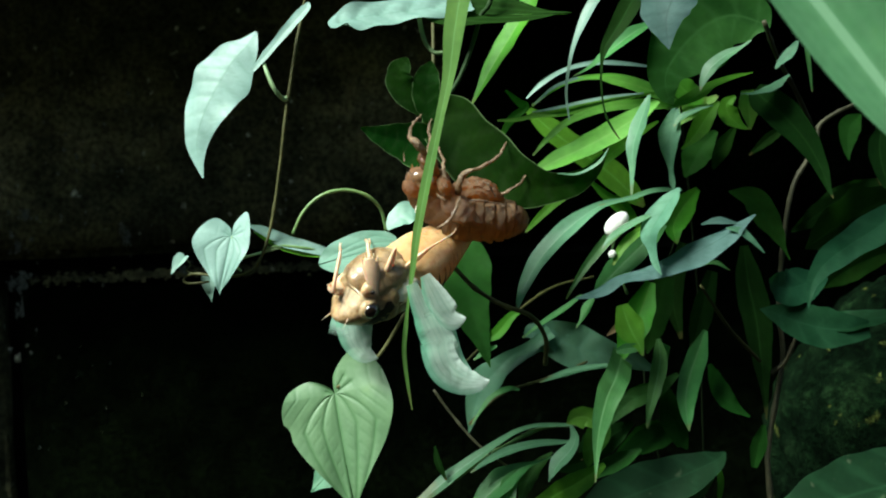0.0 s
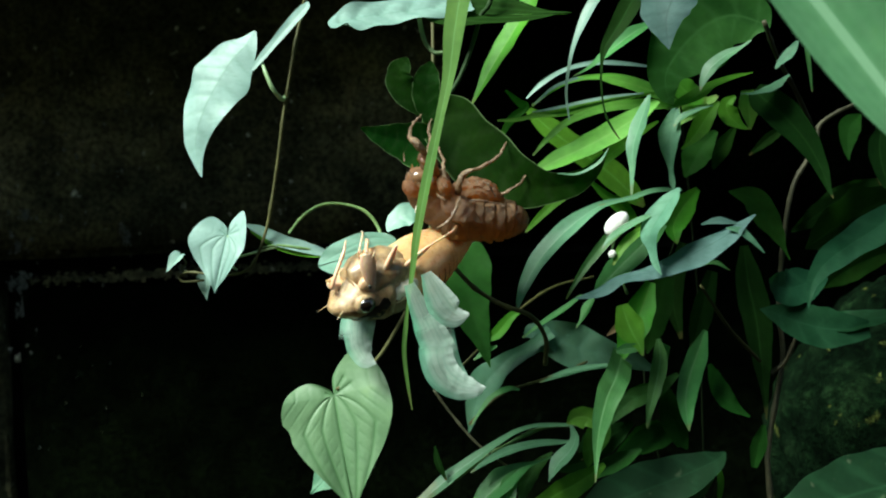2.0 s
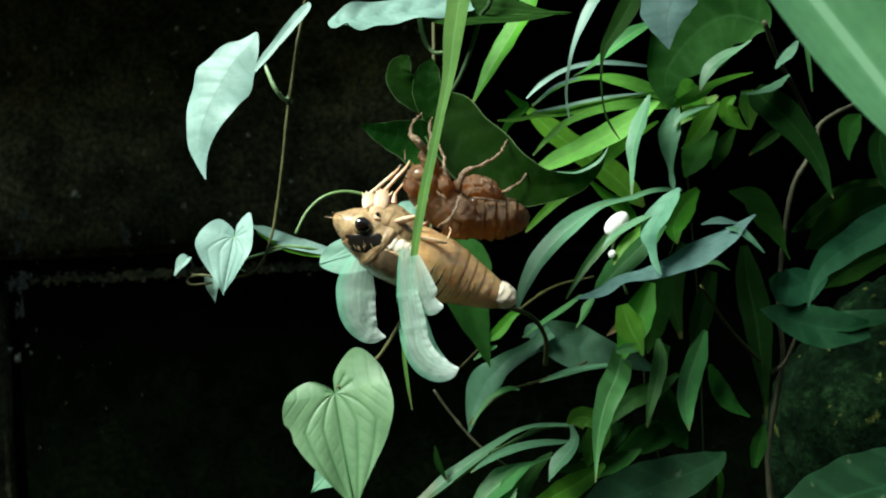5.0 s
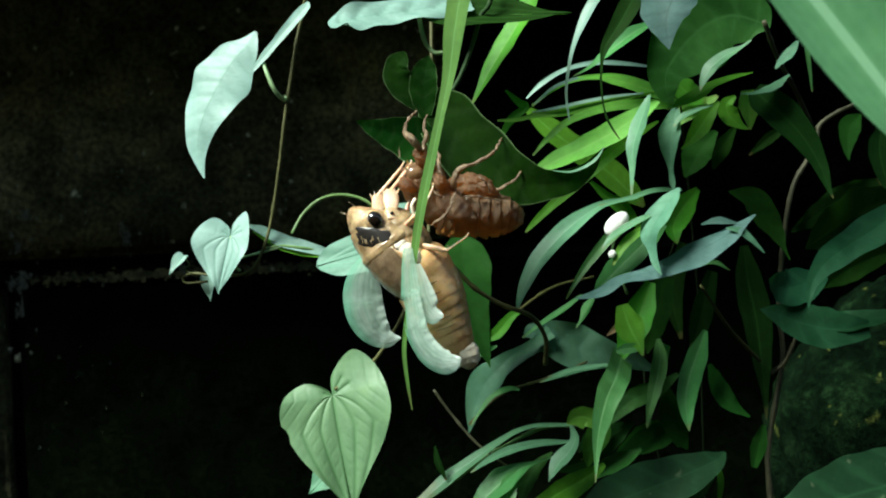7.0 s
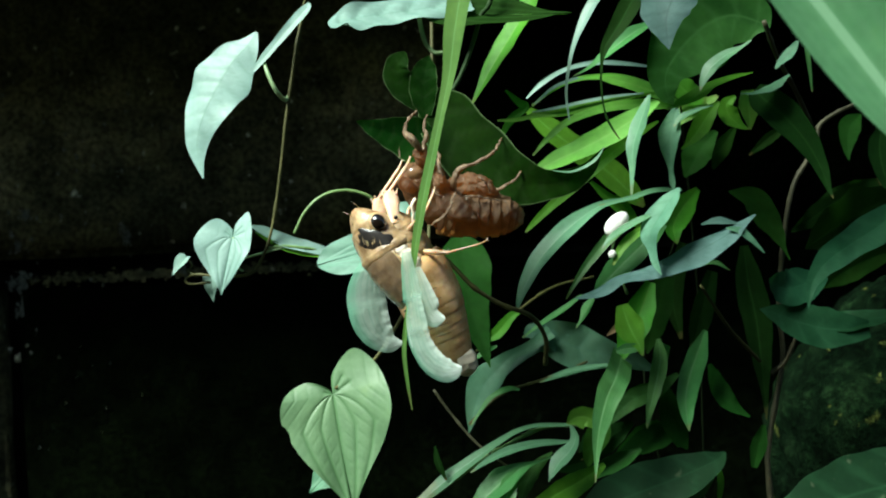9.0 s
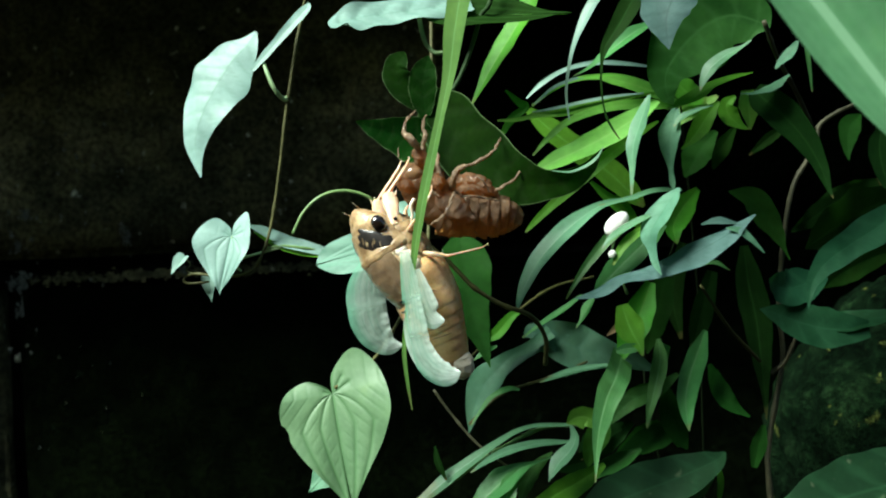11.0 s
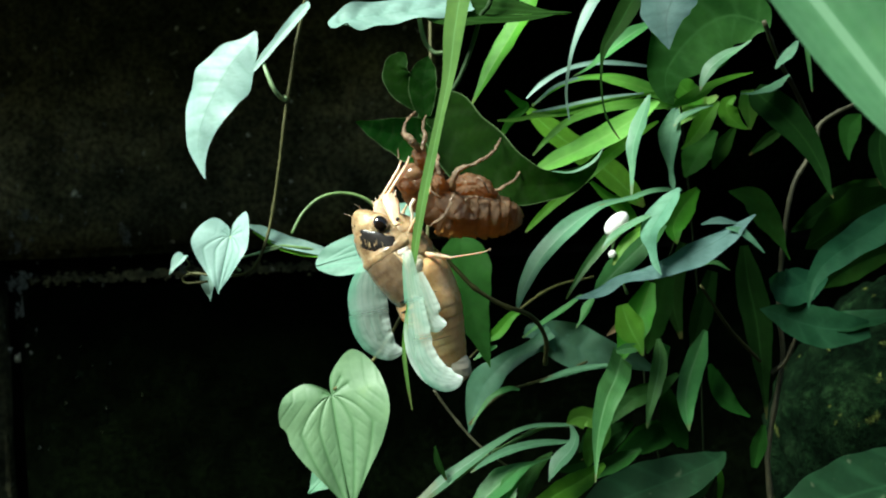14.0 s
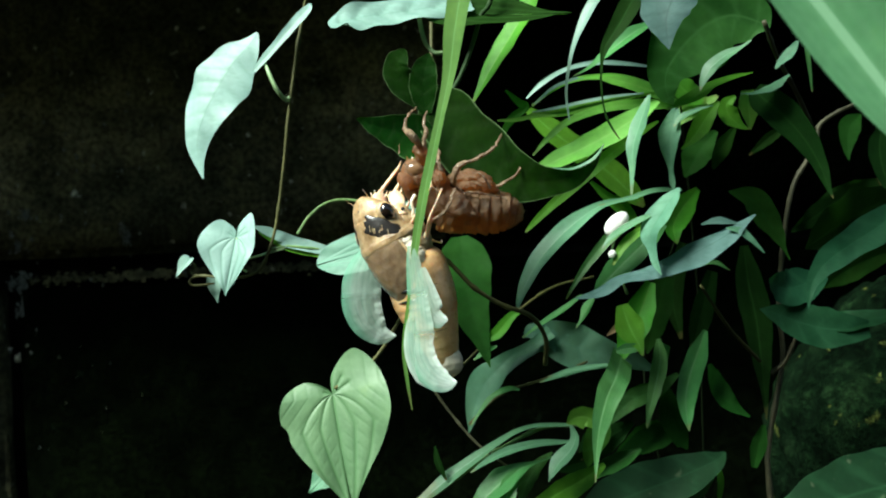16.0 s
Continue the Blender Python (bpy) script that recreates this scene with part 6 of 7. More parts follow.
def wing_piece(name, parent, line, widths, green=-1, crumple=0.12, scallop=0.0, pale=0.0, label="", thin=(0, 0)):
    """A piece of soft wing: x runs along it, y across; line: its middle, widths: half widths along it. green: which edge is green; pale: how white its end is; thin: over which share of its length it thins out at either end."""
    n, m = 44, 32
    c = spline([(x, y, 0) for x, y in line], n)
    w = spline([(a, 0, 0) for a in widths], n)
    bm = bmesh.new()
    lv, le, lw, lf = (bm.verts.layers.float.new(k) for k in ("vein", "edge", "white", "fade"))
    rows = []
    for i in range(n + 1):
        v = i / n
        t = (c[min(i + 1, n)] - c[max(i - 1, 0)]).normalized()
        s = Vector((-t.y, t.x, 0))
        row = []
        for j in range(m + 1):
            u = j / m * 2 - 1
            half = max(w[i].x, 0.05) * (1 + (scallop * abs(math.sin(v * 26 + 1)) * max(0.0, v - 0.25) if u * green < 0 else 0))
            q = c[i] + s * (u * half)
            vein = 0.0
            for k in (-0.62, -0.3, 0.02, 0.36, 0.68):
                vein = max(vein, math.exp(-((u - k - 0.06 * math.sin(3 * v + k * 4)) / 0.035) ** 2))
            far_side = max(0.0, (-u * green - 0.35) / 0.65)
            q.z = 0.20 * half * (1 - u * u) - 0.05 * vein * (1 - 0.5 * v)
            q.z += crumple * (noise.noise(Vector((q.x * 0.45, q.y * 0.8, widths[0] * 3))) + 0.45 * noise.noise(Vector((q.x * 1.3, q.y * 1.9, 7))))
            q.z += crumple * far_side * 1.6 * noise.noise(Vector((v * 9, 3.1, widths[1])))
            vt = bm.verts.new(q * MM)
            vt[lw] = min(1.0, pale * max(0.75 * far_side, max(0.0, (v - 0.55) / 0.45)))
            vt[lv] = vein * (1 - 0.4 * v)
            vt[lf] = max(1 - v / thin[0] if thin[0] else 0.0, 1 - (1 - v) / thin[1] if thin[1] else 0.0, 0.0)
            vt[le] = max(0.0, (u * green - 0.35) / 0.65) ** 0.8 * (1 - 0.35 * pale * v)
            row.append(vt)
        rows.append(row)
    for a, b in zip(rows, rows[1:]):
        for j in range(m):
            bm.faces.new((a[j], a[j + 1], b[j + 1], b[j]))
    return part(name, bm, WING, parent, label)


fore = wing_piece("forewing", cicada, [(-1.0, 0), (3.5, -0.1), (8.6, 0.0)], (1.0, 1.8, 2.5), -1, 0.07, thin=(0, 0.22))
fore_mid = wing_piece("wing_middle", fore, [(-1.0, 0), (3.0, 0.1), (7.6, 0.4)], (2.2, 2.9, 3.1), -1, 0.08, 0.0, 0.3, thin=(0.25, 0.25))
fore_tip = wing_piece("wing_tip", fore, [(-1.4, -0.1), (2.2, 0.1), (5.2, 1.3), (7.2, 3.9), (7.8, 6.8), (7.5, 8.8)], (3.0, 3.1, 3.1, 2.6, 1.6, 0.1), -1, 0.14, 0.16, 1.0, thin=(0.22, 0))
fold = wing_piece("wing_fold", fore, [(-5.5, 0.3), (-1.0, 0.0), (3.5, 0.6), (7.2, 2.6), (9.0, 5.0)], (0.4, 1.3, 1.7, 1.6, 0.6), 1, 0.1, 0.12, 1.0, "white margin of the unfolding wing", (0.4, 0))
far = wing_piece("forewing", cicada, [(-1.0, 0), (3.0, -0.9), (6.5, -1.0), (10.2, -0.2)], (1.2, 2.9, 3.7, 3.7), -1, 0.07, 0.0, 0.4, thin=(0, 0.28))
far_tip = wing_piece("wing_tip", far, [(-2.0, -0.6), (1.5, -0.4), (4.6, 0.7), (6.9, 3.0), (7.2, 5.8)], (3.7, 3.7, 3.2, 2.0, 0.1), -1, 0.14, 0.14, 1.0, thin=(0.28, 0))
hind = wing_piece("hindwing", cicada, [(-1.6, 0), (2.5, 0.3), (5.4, 0.7), (7.6, 1.9), (8.2, 4.3)], (1.0, 2.4, 2.9, 2.1, 0.25), -1, 0.1, 0.05, 0.9)


def leg(name, femur, shin, thick, label="", broad_end=False):
    bm = bmesh.new()
    tube_into(bm, [(-0.6, 0, 0), (femur * 0.3, 0, 0.1), (femur * 0.7, 0, 0), (femur, 0, 0)], (thick * 0.55, thick * 0.85, thick * 1.15, thick * 0.8) if broad_end else (thick * 0.75, thick, thick * 0.9, thick * 0.5), 14, 20, 0.6)
    if broad_end:
        for v in bm.verts:
            v.co.y, v.co.z = v.co.y * 1.3, v.co.z * 0.55
    up = part(name, bm, LEGSKIN, cicada, label)
    for k in range(5 if broad_end else 0):
        y, bm = thick * (0.5 * k - 1.0), bmesh.new()
        tube_into(bm, [(femur * 0.86, y * 0.8, 0.1), (femur * (1.06 + 0.06 * (k % 2)), y * 1.15, 0.2)], (0.30, 0.03), 6, 4)
        part("spine", bm, LEGSKIN, up)
    bm = bmesh.new()
    tube_into(bm, [(-0.2, 0, 0), (shin * 0.12, 0, 0.25), (shin * 0.45, 0, 0.35), (shin * 0.68, 0, 0.15), (shin * 0.84, 0.1, -0.1), (shin, 0.4, -0.4)], (thick * 0.34, thick * 0.27, thick * 0.24, thick * 0.26, thick * 0.17, thick * 0.12), 10, 30)
    for s in (-1, 1):
        tube_into(bm, [(shin - 0.1, 0.4, -0.4), (shin + 0.35, 0.4 + s * 0.2, -0.7), (shin + 0.45, 0.4 + s * 0.3, -1.0)], (0.09, 0.06, 0.02), 6, 6)
    low = part("shin", bm, LEGSKIN, up)
    low.location = (femur * MM, 0, 0)
    return up, low


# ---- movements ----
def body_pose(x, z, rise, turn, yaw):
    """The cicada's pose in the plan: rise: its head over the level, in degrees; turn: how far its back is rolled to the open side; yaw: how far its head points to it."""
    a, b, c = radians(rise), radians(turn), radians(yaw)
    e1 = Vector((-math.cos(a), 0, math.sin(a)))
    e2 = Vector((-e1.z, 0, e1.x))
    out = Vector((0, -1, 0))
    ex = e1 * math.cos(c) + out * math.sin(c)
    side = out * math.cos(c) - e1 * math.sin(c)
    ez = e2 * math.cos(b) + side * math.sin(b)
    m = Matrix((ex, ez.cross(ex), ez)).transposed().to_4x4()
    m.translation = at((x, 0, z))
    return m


def between(rows, t):
    """The values at t of rows of (seconds, values), smoothly."""
    for a, b in zip(rows, rows[1:]):
        if t <= b[0]:
            f = max(0.0, (t - a[0]) / (b[0] - a[0]))
            f = f * f * (3 - 2 * f)
            return [Vector(p).lerp(Vector(q), f) for p, q in zip(a[1:], b[1:])]
    return [Vector(p) for p in rows[-1][1:]]


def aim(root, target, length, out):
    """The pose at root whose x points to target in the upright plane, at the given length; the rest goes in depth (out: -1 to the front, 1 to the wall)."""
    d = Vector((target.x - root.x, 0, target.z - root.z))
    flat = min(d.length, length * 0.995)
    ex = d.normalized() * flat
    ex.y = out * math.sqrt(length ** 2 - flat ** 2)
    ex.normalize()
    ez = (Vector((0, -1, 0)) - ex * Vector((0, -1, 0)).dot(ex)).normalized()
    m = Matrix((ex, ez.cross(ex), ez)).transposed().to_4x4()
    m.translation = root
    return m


def hang(root, swing, yaw):
    """A wing piece's pose at root: swing: degrees from straight down to the right of the open side; yaw: its turn about its own length."""
    a = radians(swing)
    ex = Vector((math.sin(a), 0, -math.cos(a)))
    ez = Vector((0, -1, 0))
    m = Matrix((ex, ez.cross(ex), ez)).transposed().to_4x4() @ Matrix.Rotation(radians(yaw), 4, "X")
    m.translation = root
    return m


def toward(a, b):
    return math.degrees(math.atan2(b.x - a.x, a.z - b.z))


def motions():
    body = [(0, -11.52, -7.03, -25.0, -27.0, 34.0), (0.5, -11.28, -7.85, -23.5, -27.5, 34.0), (1, -11.93, -8.31, -22.0, -28.0, 34.0), (1.5, -10.98, -7.72, -19.5, -24.5, 34.0), (2, -11.76, -6.75, -17.0, -21.0, 34.0), (2.5, -11.72, -6.78, -15.0, -17.0, 34.0), (3, -11.26, -5.81, -12.1, -10.6, 34.7), (3.5, -11.56, -5.13, -9.2, -6.8, 34.4), (3.7, -11.25, -4.96, -8.0, -6.0, 34.0), (4, -11.19, -3.08, 3.0, -3.0, 31.0), (4.1, -10.93, -1.39, 9.0, -2.0, 29.0), (4.2, -11.16, 0.18, 15.0, 0.0, 27.0), (4.5, -11.09, 0.84, 28.0, 6.0, 20.0), (5, -10.54, 0.67, 39.0, 13.0, 11.0), (5.6, -10.10, 0.40, 46.0, 18.0, 4.0), (6.3, -9.95, 0.00, 51.0, 22.0, 0.0), (6.5, -9.50, 0.05, 51.5, 22.1, 0.0), (7, -9.48, -0.44, 52.7, 22.5, 0.0), (7.5, -9.65, -0.61, 53.9, 22.8, 0.0), (8, -9.52, -0.89, 55.1, 23.2, 0.0), (8.5, -9.28, -0.97, 56.3, 23.5, 0.0), (9, -9.56, -1.23, 57.5, 23.9, 0.0), (9.2, -9.74, -1.24, 58.0, 24.0, 0.0), (10.2, -9.65, -1.36, 58.0, 24.2, 0.0), (11.3, -9.67, -1.47, 58.0, 24.3, 0.0), (11.5, -9.57, -1.47, 58.0, 24.4, 0.0), (12, -9.58, -1.58, 58.0, 24.4, 0.0), (12.5, -9.28, -1.60, 58.0, 24.5, 0.0), (13, -9.08, -1.61, 58.0, 24.6, 0.0), (13.5, -9.50, -1.60, 58.0, 24.7, 0.0), (14, -9.30, -1.61, 58.0, 24.7, 0.0), (14.5, -8.99, -1.63, 58.0, 24.8, 0.0), (15, -9.20, -1.62, 58.0, 24.9, 0.0), (15.5, -8.90, -1.64, 58.0, 25.0, 0.0), (15.7, -8.90, -1.64, 58.0, 25.0, 0.0), (15.85, -9.52, -0.52, 62.0, 33.0, 0.0), (16, -9.42, 0.17, 63.0, 36.0, 0.0)]
    poses = [(t, body_pose(*q)) for t, *q in body]
    walk(cicada, poses)

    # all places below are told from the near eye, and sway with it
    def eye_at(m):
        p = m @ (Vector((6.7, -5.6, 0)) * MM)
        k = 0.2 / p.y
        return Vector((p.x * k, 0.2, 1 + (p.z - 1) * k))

    # limbs: hip, how far the knee stands to the wall before and after the climb; then seconds, knee, claw
    limbs = (
        (leg("front_leg", 6.5, 8.6, 1.4, "thick front leg with spines", True), (5.2, -4.8, -2.8), (-0.5, 1),
         [(0, (0.3, 0.0, 9.8), (-0.5, 0.0, 13.9)), (2, (0.6, 0.0, 9.1), (0.5, 0.0, 12.8)), (3.2, (1.1, 0.0, 7.9), (1.0, 0.0, 12.7)), (3.7, (1.7, 0.0, 8.2), (0.9, 0.0, 12.2)),
          (4, (1.3, 0.0, 7.9), (1.7, 0.0, 14.2)), (4.2, (2.9, 0.0, 9.7), (9.3, 0.0, 13.3)), (5, (4.1, 0.0, 5.9), (9.4, 0.0, 11.5)), (6.3, (3.1, 0.0, 5.0), (7.6, 0.0, 10.6)),
          (9.2, (2.1, 0.0, 5.4), (6.6, 0.0, 11.9)), (15.7, (1.3, 0.0, 5.2), (5.9, 0.0, 12.1)), (16, (1.1, 0.0, 3.3), (5.2, 0.0, 10.0))]),
        (leg("front_leg", 6.5, 8.6, 1.4, "thick front leg with spines", True), (5.2, 4.0, -3.2), (-0.6, 1),
         [(0, (-6.1, 0.0, 4.9), (-4.6, 0.0, 13.0)), (2, (-5.5, 0.0, 4.6), (-2.7, 0.0, 12.7)), (3.2, (-5.4, 0.0, 5.3), (-4.5, 0.0, 13.3)), (3.7, (-5.2, 0.0, 7.7), (0.6, 0.0, 13.9)),
          (4, (-4.4, 0.0, 7.6), (-1.0, 0.0, 15.2)), (4.2, (-1.0, 0.0, 9.4), (7.0, 0.0, 14.2)), (5, (1.0, 0.0, 6.1), (7.4, 0.0, 11.3)), (6.3, (0.4, 0.0, 5.2), (6.0, 0.0, 10.7)),
          (9.2, (-0.3, 0.0, 5.2), (5.0, 0.0, 11.7)), (15.7, (-0.6, 0.0, 5.2), (4.3, 0.0, 12.0)), (16, (-2.0, 0.0, 3.5), (2.8, 0.0, 9.6))]),
        (leg("middle_leg", 6.2, 8.6, 0.85), (2.2, -4.3, -3.8), (-0.3, -1),
         [(0, (4.6, 0.0, 10.7), (3.1, 0.0, 6.1)), (2, (5.4, 0.0, 9.9), (4.1, 0.0, 5.2)), (3.7, (5.9, 0.0, 7.7), (5.2, 0.0, 5.1)), (4, (4.7, 0.0, 7.7), (5.3, 0.0, 15.0)),
          (4.2, (8.8, 0.0, 3.6), (12.1, 0.0, 6.4)), (5, (10.2, 0.0, 0.8), (12.7, 0.0, 4.9)), (6.3, (8.8, 0.0, 0.8), (11.4, 0.0, 6.0)), (15.7, (7.3, 0.0, 1.4), (9.7, 0.0, 6.9)),
          (16, (6.3, 0.0, -0.1), (8.7, 0.0, 5.3))]),
        (leg("middle_leg", 6.2, 8.6, 0.85), (1.5, 3.2, -5.4), (1, 1),
         [(0, (-1.3, 0.0, 9.5), (-0.7, 0.0, 14.1)), (2, (-2.0, 0.0, 9.7), (-1.3, 0.0, 14.5)), (3.2, (-1.2, 0.0, 8.9), (0.4, 0.0, 15.2)), (3.7, (4.4, 0.0, 8.9), (8.7, 0.0, 11.3)),
          (4.2, (5.8, 0.0, 7.1), (8.7, 0.0, 10.8)), (6.3, (6.1, 0.0, 3.3), (8.4, 0.0, 7.2)), (16, (3.5, 0.0, 1.9), (5.6, 0.0, 5.7))]),
        (leg("hind_leg", 6.6, 8.6, 0.7), (-2.2, -4.2, -3.8), (-1, -1),
         [(0, (12.9, 0.0, 12.7), (16.6, 0.0, 14.3)), (2, (13.8, 0.0, 12.1), (17.4, 0.0, 13.8)), (3.2, (14.7, 0.0, 10.6), (18.2, 0.0, 12.1)), (3.7, (16.0, 0.0, 8.1), (22.0, 0.0, 9.9)),
          (4.2, (16.4, 0.0, 2.6), (21.0, 0.0, 3.6)), (5, (15.2, 0.0, -4.2), (16.5, 0.0, -1.1)), (6.3, (13.3, 0.0, -7.0), (14.7, 0.0, -3.3)), (7.5, (12.6, 0.0, -6.4), (19.3, 0.0, -4.1)),
          (9.2, (12.3, 0.0, -6.5), (20.0, 0.0, -4.9)), (12.5, (12.4, 0.0, -7.1), (20.0, 0.0, -6.0)), (15.5, (12.3, 0.0, -7.1), (20.0, 0.0, -6.7)), (15.7, (12.3, 0.0, -7.1), (20.0, 0.0, -6.7)),
          (16, (8.0, 0.0, -1.1), (11.1, 0.0, 5.5))]),
        (leg("hind_leg", 6.6, 8.6, 0.7), (-2.4, 3.4, -5.0), (1, 1),
         [(0, (9.9, 0.0, 11.2), (13.7, 0.0, 13.7)), (3.7, (11.2, 0.0, 8.5), (13.5, 0.0, 11.8)), (4.2, (13.8, 0.0, 3.3), (18.0, 0.0, 5.4)), (6.3, (10.9, 0.0, -5.4), (13.5, 0.0, -6.6)),
          (16, (7.8, 0.0, -6.0), (9.9, 0.0, -6.7))]))
    for (up, low), hip, out, rows in limbs:
        femur = low.location.x / MM
        keys_up, keys_low = [], []
        for t, m in poses:
            knee, claw = [eye_at(m) + p * MM for p in between(rows, t)]
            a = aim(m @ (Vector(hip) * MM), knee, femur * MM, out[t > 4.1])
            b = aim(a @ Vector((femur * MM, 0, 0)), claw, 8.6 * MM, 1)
            keys_up.append((t, m.inverted() @ a))
            keys_low.append((t, a.inverted() @ b))
        walk(up, keys_up)
        walk(low, keys_low)

    # the abdomen slips out of the shell and swings down
    tip = [(0, (19.7, 0.0, 15.8)), (3.7, (20.4, 0.0, 11.6)), (4.2, (23.4, 0.0, 4.3)), (4.6, (26.8, 0.0, -4.4)),
          (5.1, (25.0, 0.0, -16.5)), (5.6, (21.1, 0.0, -24.6)), (6.3, (17.0, 0.0, -29.0)), (7.5, (15.8, 0.0, -29.4)),
          (9.2, (14.9, 0.0, -29.6)), (12.5, (13.5, 0.0, -30.0)), (15.5, (12.7, 0.0, -30.8)), (15.7, (12.7, 0.0, -30.8)),
          (16, (9.8, 0.0, -31.2))]
    joint = [(0, (-4, 0, -0.6)), (4.2, (-4, 0, -1.0)), (6.3, (-4, 0, -2.6)), (16, (-4, 0, -2.6))]
    keys = []
    for t, m in poses:
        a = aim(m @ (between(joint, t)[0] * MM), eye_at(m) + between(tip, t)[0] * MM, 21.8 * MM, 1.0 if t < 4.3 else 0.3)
        ex = -a.col[0].to_3d()
        ez = ex.cross(m.col[1].to_3d()).normalized()
        b = Matrix((ex, ez.cross(ex), ez)).transposed().to_4x4()
        b.translation = a.translation
        keys.append((t, m.inverted() @ b))
    walk(abdomen, keys)

    # the wings hang down whatever the body does: seconds, places of the joints, swing of the tip, turns of the pieces
    near_rows = [(0, (7.8, -7.0, 4.0), (9.8, -7.0, -1.2), (11.6, -7.0, -5.8), (2, 0, 0), (0, 0, 0), (10, 0, 0), (8, 0, 0)), (2, (8.2, -7.0, 2.9), (10.3, -7.0, -2.7), (12.1, -7.0, -7.5), (-2, 0, 0), (0, 0, 0), (8, 0, 0), (5, 0, 0)),
                 (3.7, (8.3, -7.0, -0.4), (10.7, -7.0, -5.4), (11.7, -7.0, -10.6), (-5, 0, 0), (0, 0, 0), (5, 0, 0), (5, 0, 0)), (4, (8.1, -7.0, -1.8), (9.6, -7.0, -8.0), (10.5, -7.0, -13.3), (-6, 0, 0), (3, 0, 0), (10, 0, 0), (8, 0, 0)),
                 (4.2, (7.9, -7.0, -1.9), (8.9, -7.0, -9.9), (9.8, -7.0, -15.8), (-8, 0, 0), (10, 0, 0), (18, 0, 0), (14, 0, 0)), (5, (7.6, -7.0, -5.9), (7.8, -7.0, -13.0), (8.4, -7.0, -19.4), (4, 0, 0), (25, 0, 0), (40, 0, 0), (34, 0, 0)),
                 (6.3, (6.0, -7.0, -6.8), (6.1, -7.0, -13.9), (6.5, -7.0, -19.7), (15, 0, 0), (35, 0, 0), (54, 0, 0), (46, 0, 0)), (9.2, (4.9, -7.0, -6.9), (5.7, -7.0, -14.1), (6.2, -7.0, -20.5), (12, 0, 0), (35, 0, 0), (54, 0, 0), (46, 0, 0)),
                 (12.5, (4.6, -7.0, -6.5), (5.5, -7.0, -14.2), (6.0, -7.0, -21.0), (8, 0, 0), (35, 0, 0), (52, 0, 0), (44, 0, 0)), (15.5, (4.9, -7.0, -6.9), (5.7, -7.0, -14.8), (6.2, -7.0, -21.8), (5, 0, 0), (35, 0, 0), (48, 0, 0), (40, 0, 0)),
                 (15.7, (4.9, -7.0, -6.9), (5.7, -7.0, -14.8), (6.2, -7.0, -21.8), (5, 0, 0), (35, 0, 0), (48, 0, 0), (40, 0, 0)), (16, (4.2, -7.0, -7.9), (4.8, -7.0, -16.1), (5.0, -7.0, -23.0), (-6, 0, 0), (35, 0, 0), (44, 0, 0), (40, 0, 0))]
    far_rows = [(0, (-0.9, 4.0, 3.7), (-3.3, 4.0, -0.6), (-16, 0, 0), (20, 0, 0), (14, 0, 0)), (1, (-0.4, 4.0, 4.3), (-2.5, 4.0, 0.1), (-16, 0, 0), (20, 0, 0), (20, 0, 0)),
                 (2, (0.3, 4.0, 2.6), (-1.7, 4.0, -2.7), (-18, 0, 0), (30, 0, 0), (34, 0, 0)), (3.2, (-0.1, 4.0, 1.5), (-1.7, 4.0, -5.4), (-24, 0, 0), (20, 0, 0), (30, 0, 0)),
                 (3.7, (-0.5, 4.0, 2.7), (-2.1, 4.0, -5.9), (-26, 0, 0), (15, 0, 0), (26, 0, 0)), (4, (-0.1, 4.0, 0.8), (-1.9, 4.0, -7.8), (-26, 0, 0), (12, 0, 0), (22, 0, 0)),
                 (4.2, (-0.3, 4.0, -1.8), (-2.5, 4.0, -9.3), (-22, 0, 0), (8, 0, 0), (18, 0, 0)), (5, (-0.2, 4.0, -5.5), (-1.9, 4.0, -13.5), (-8, 0, 0), (4, 0, 0), (6, 0, 0)),
                 (6.3, (-1.6, 4.0, -7.5), (-3.0, 4.0, -16.0), (4, 0, 0), (0, 0, 0), (0, 0, 0)), (9.2, (-2.0, 4.0, -7.7), (-2.8, 4.0, -16.3), (2, 0, 0), (0, 0, 0), (0, 0, 0)),
                 (12.5, (-2.3, 4.0, -7.3), (-3.0, 4.0, -16.7), (2, 0, 0), (0, 0, 0), (0, 0, 0)), (15.5, (-2.3, 4.0, -7.9), (-3.1, 4.0, -18.1), (2, 0, 0), (0, 0, 0), (0, 0, 0)),
                 (15.7, (-2.3, 4.0, -7.9), (-3.1, 4.0, -18.1), (2, 0, 0), (0, 0, 0), (0, 0, 0)), (16, (-3.6, 4.0, -7.5), (-5.8, 4.0, -16.6), (0, 0, 0), (0, 0, 0), (0, 0, 0))]
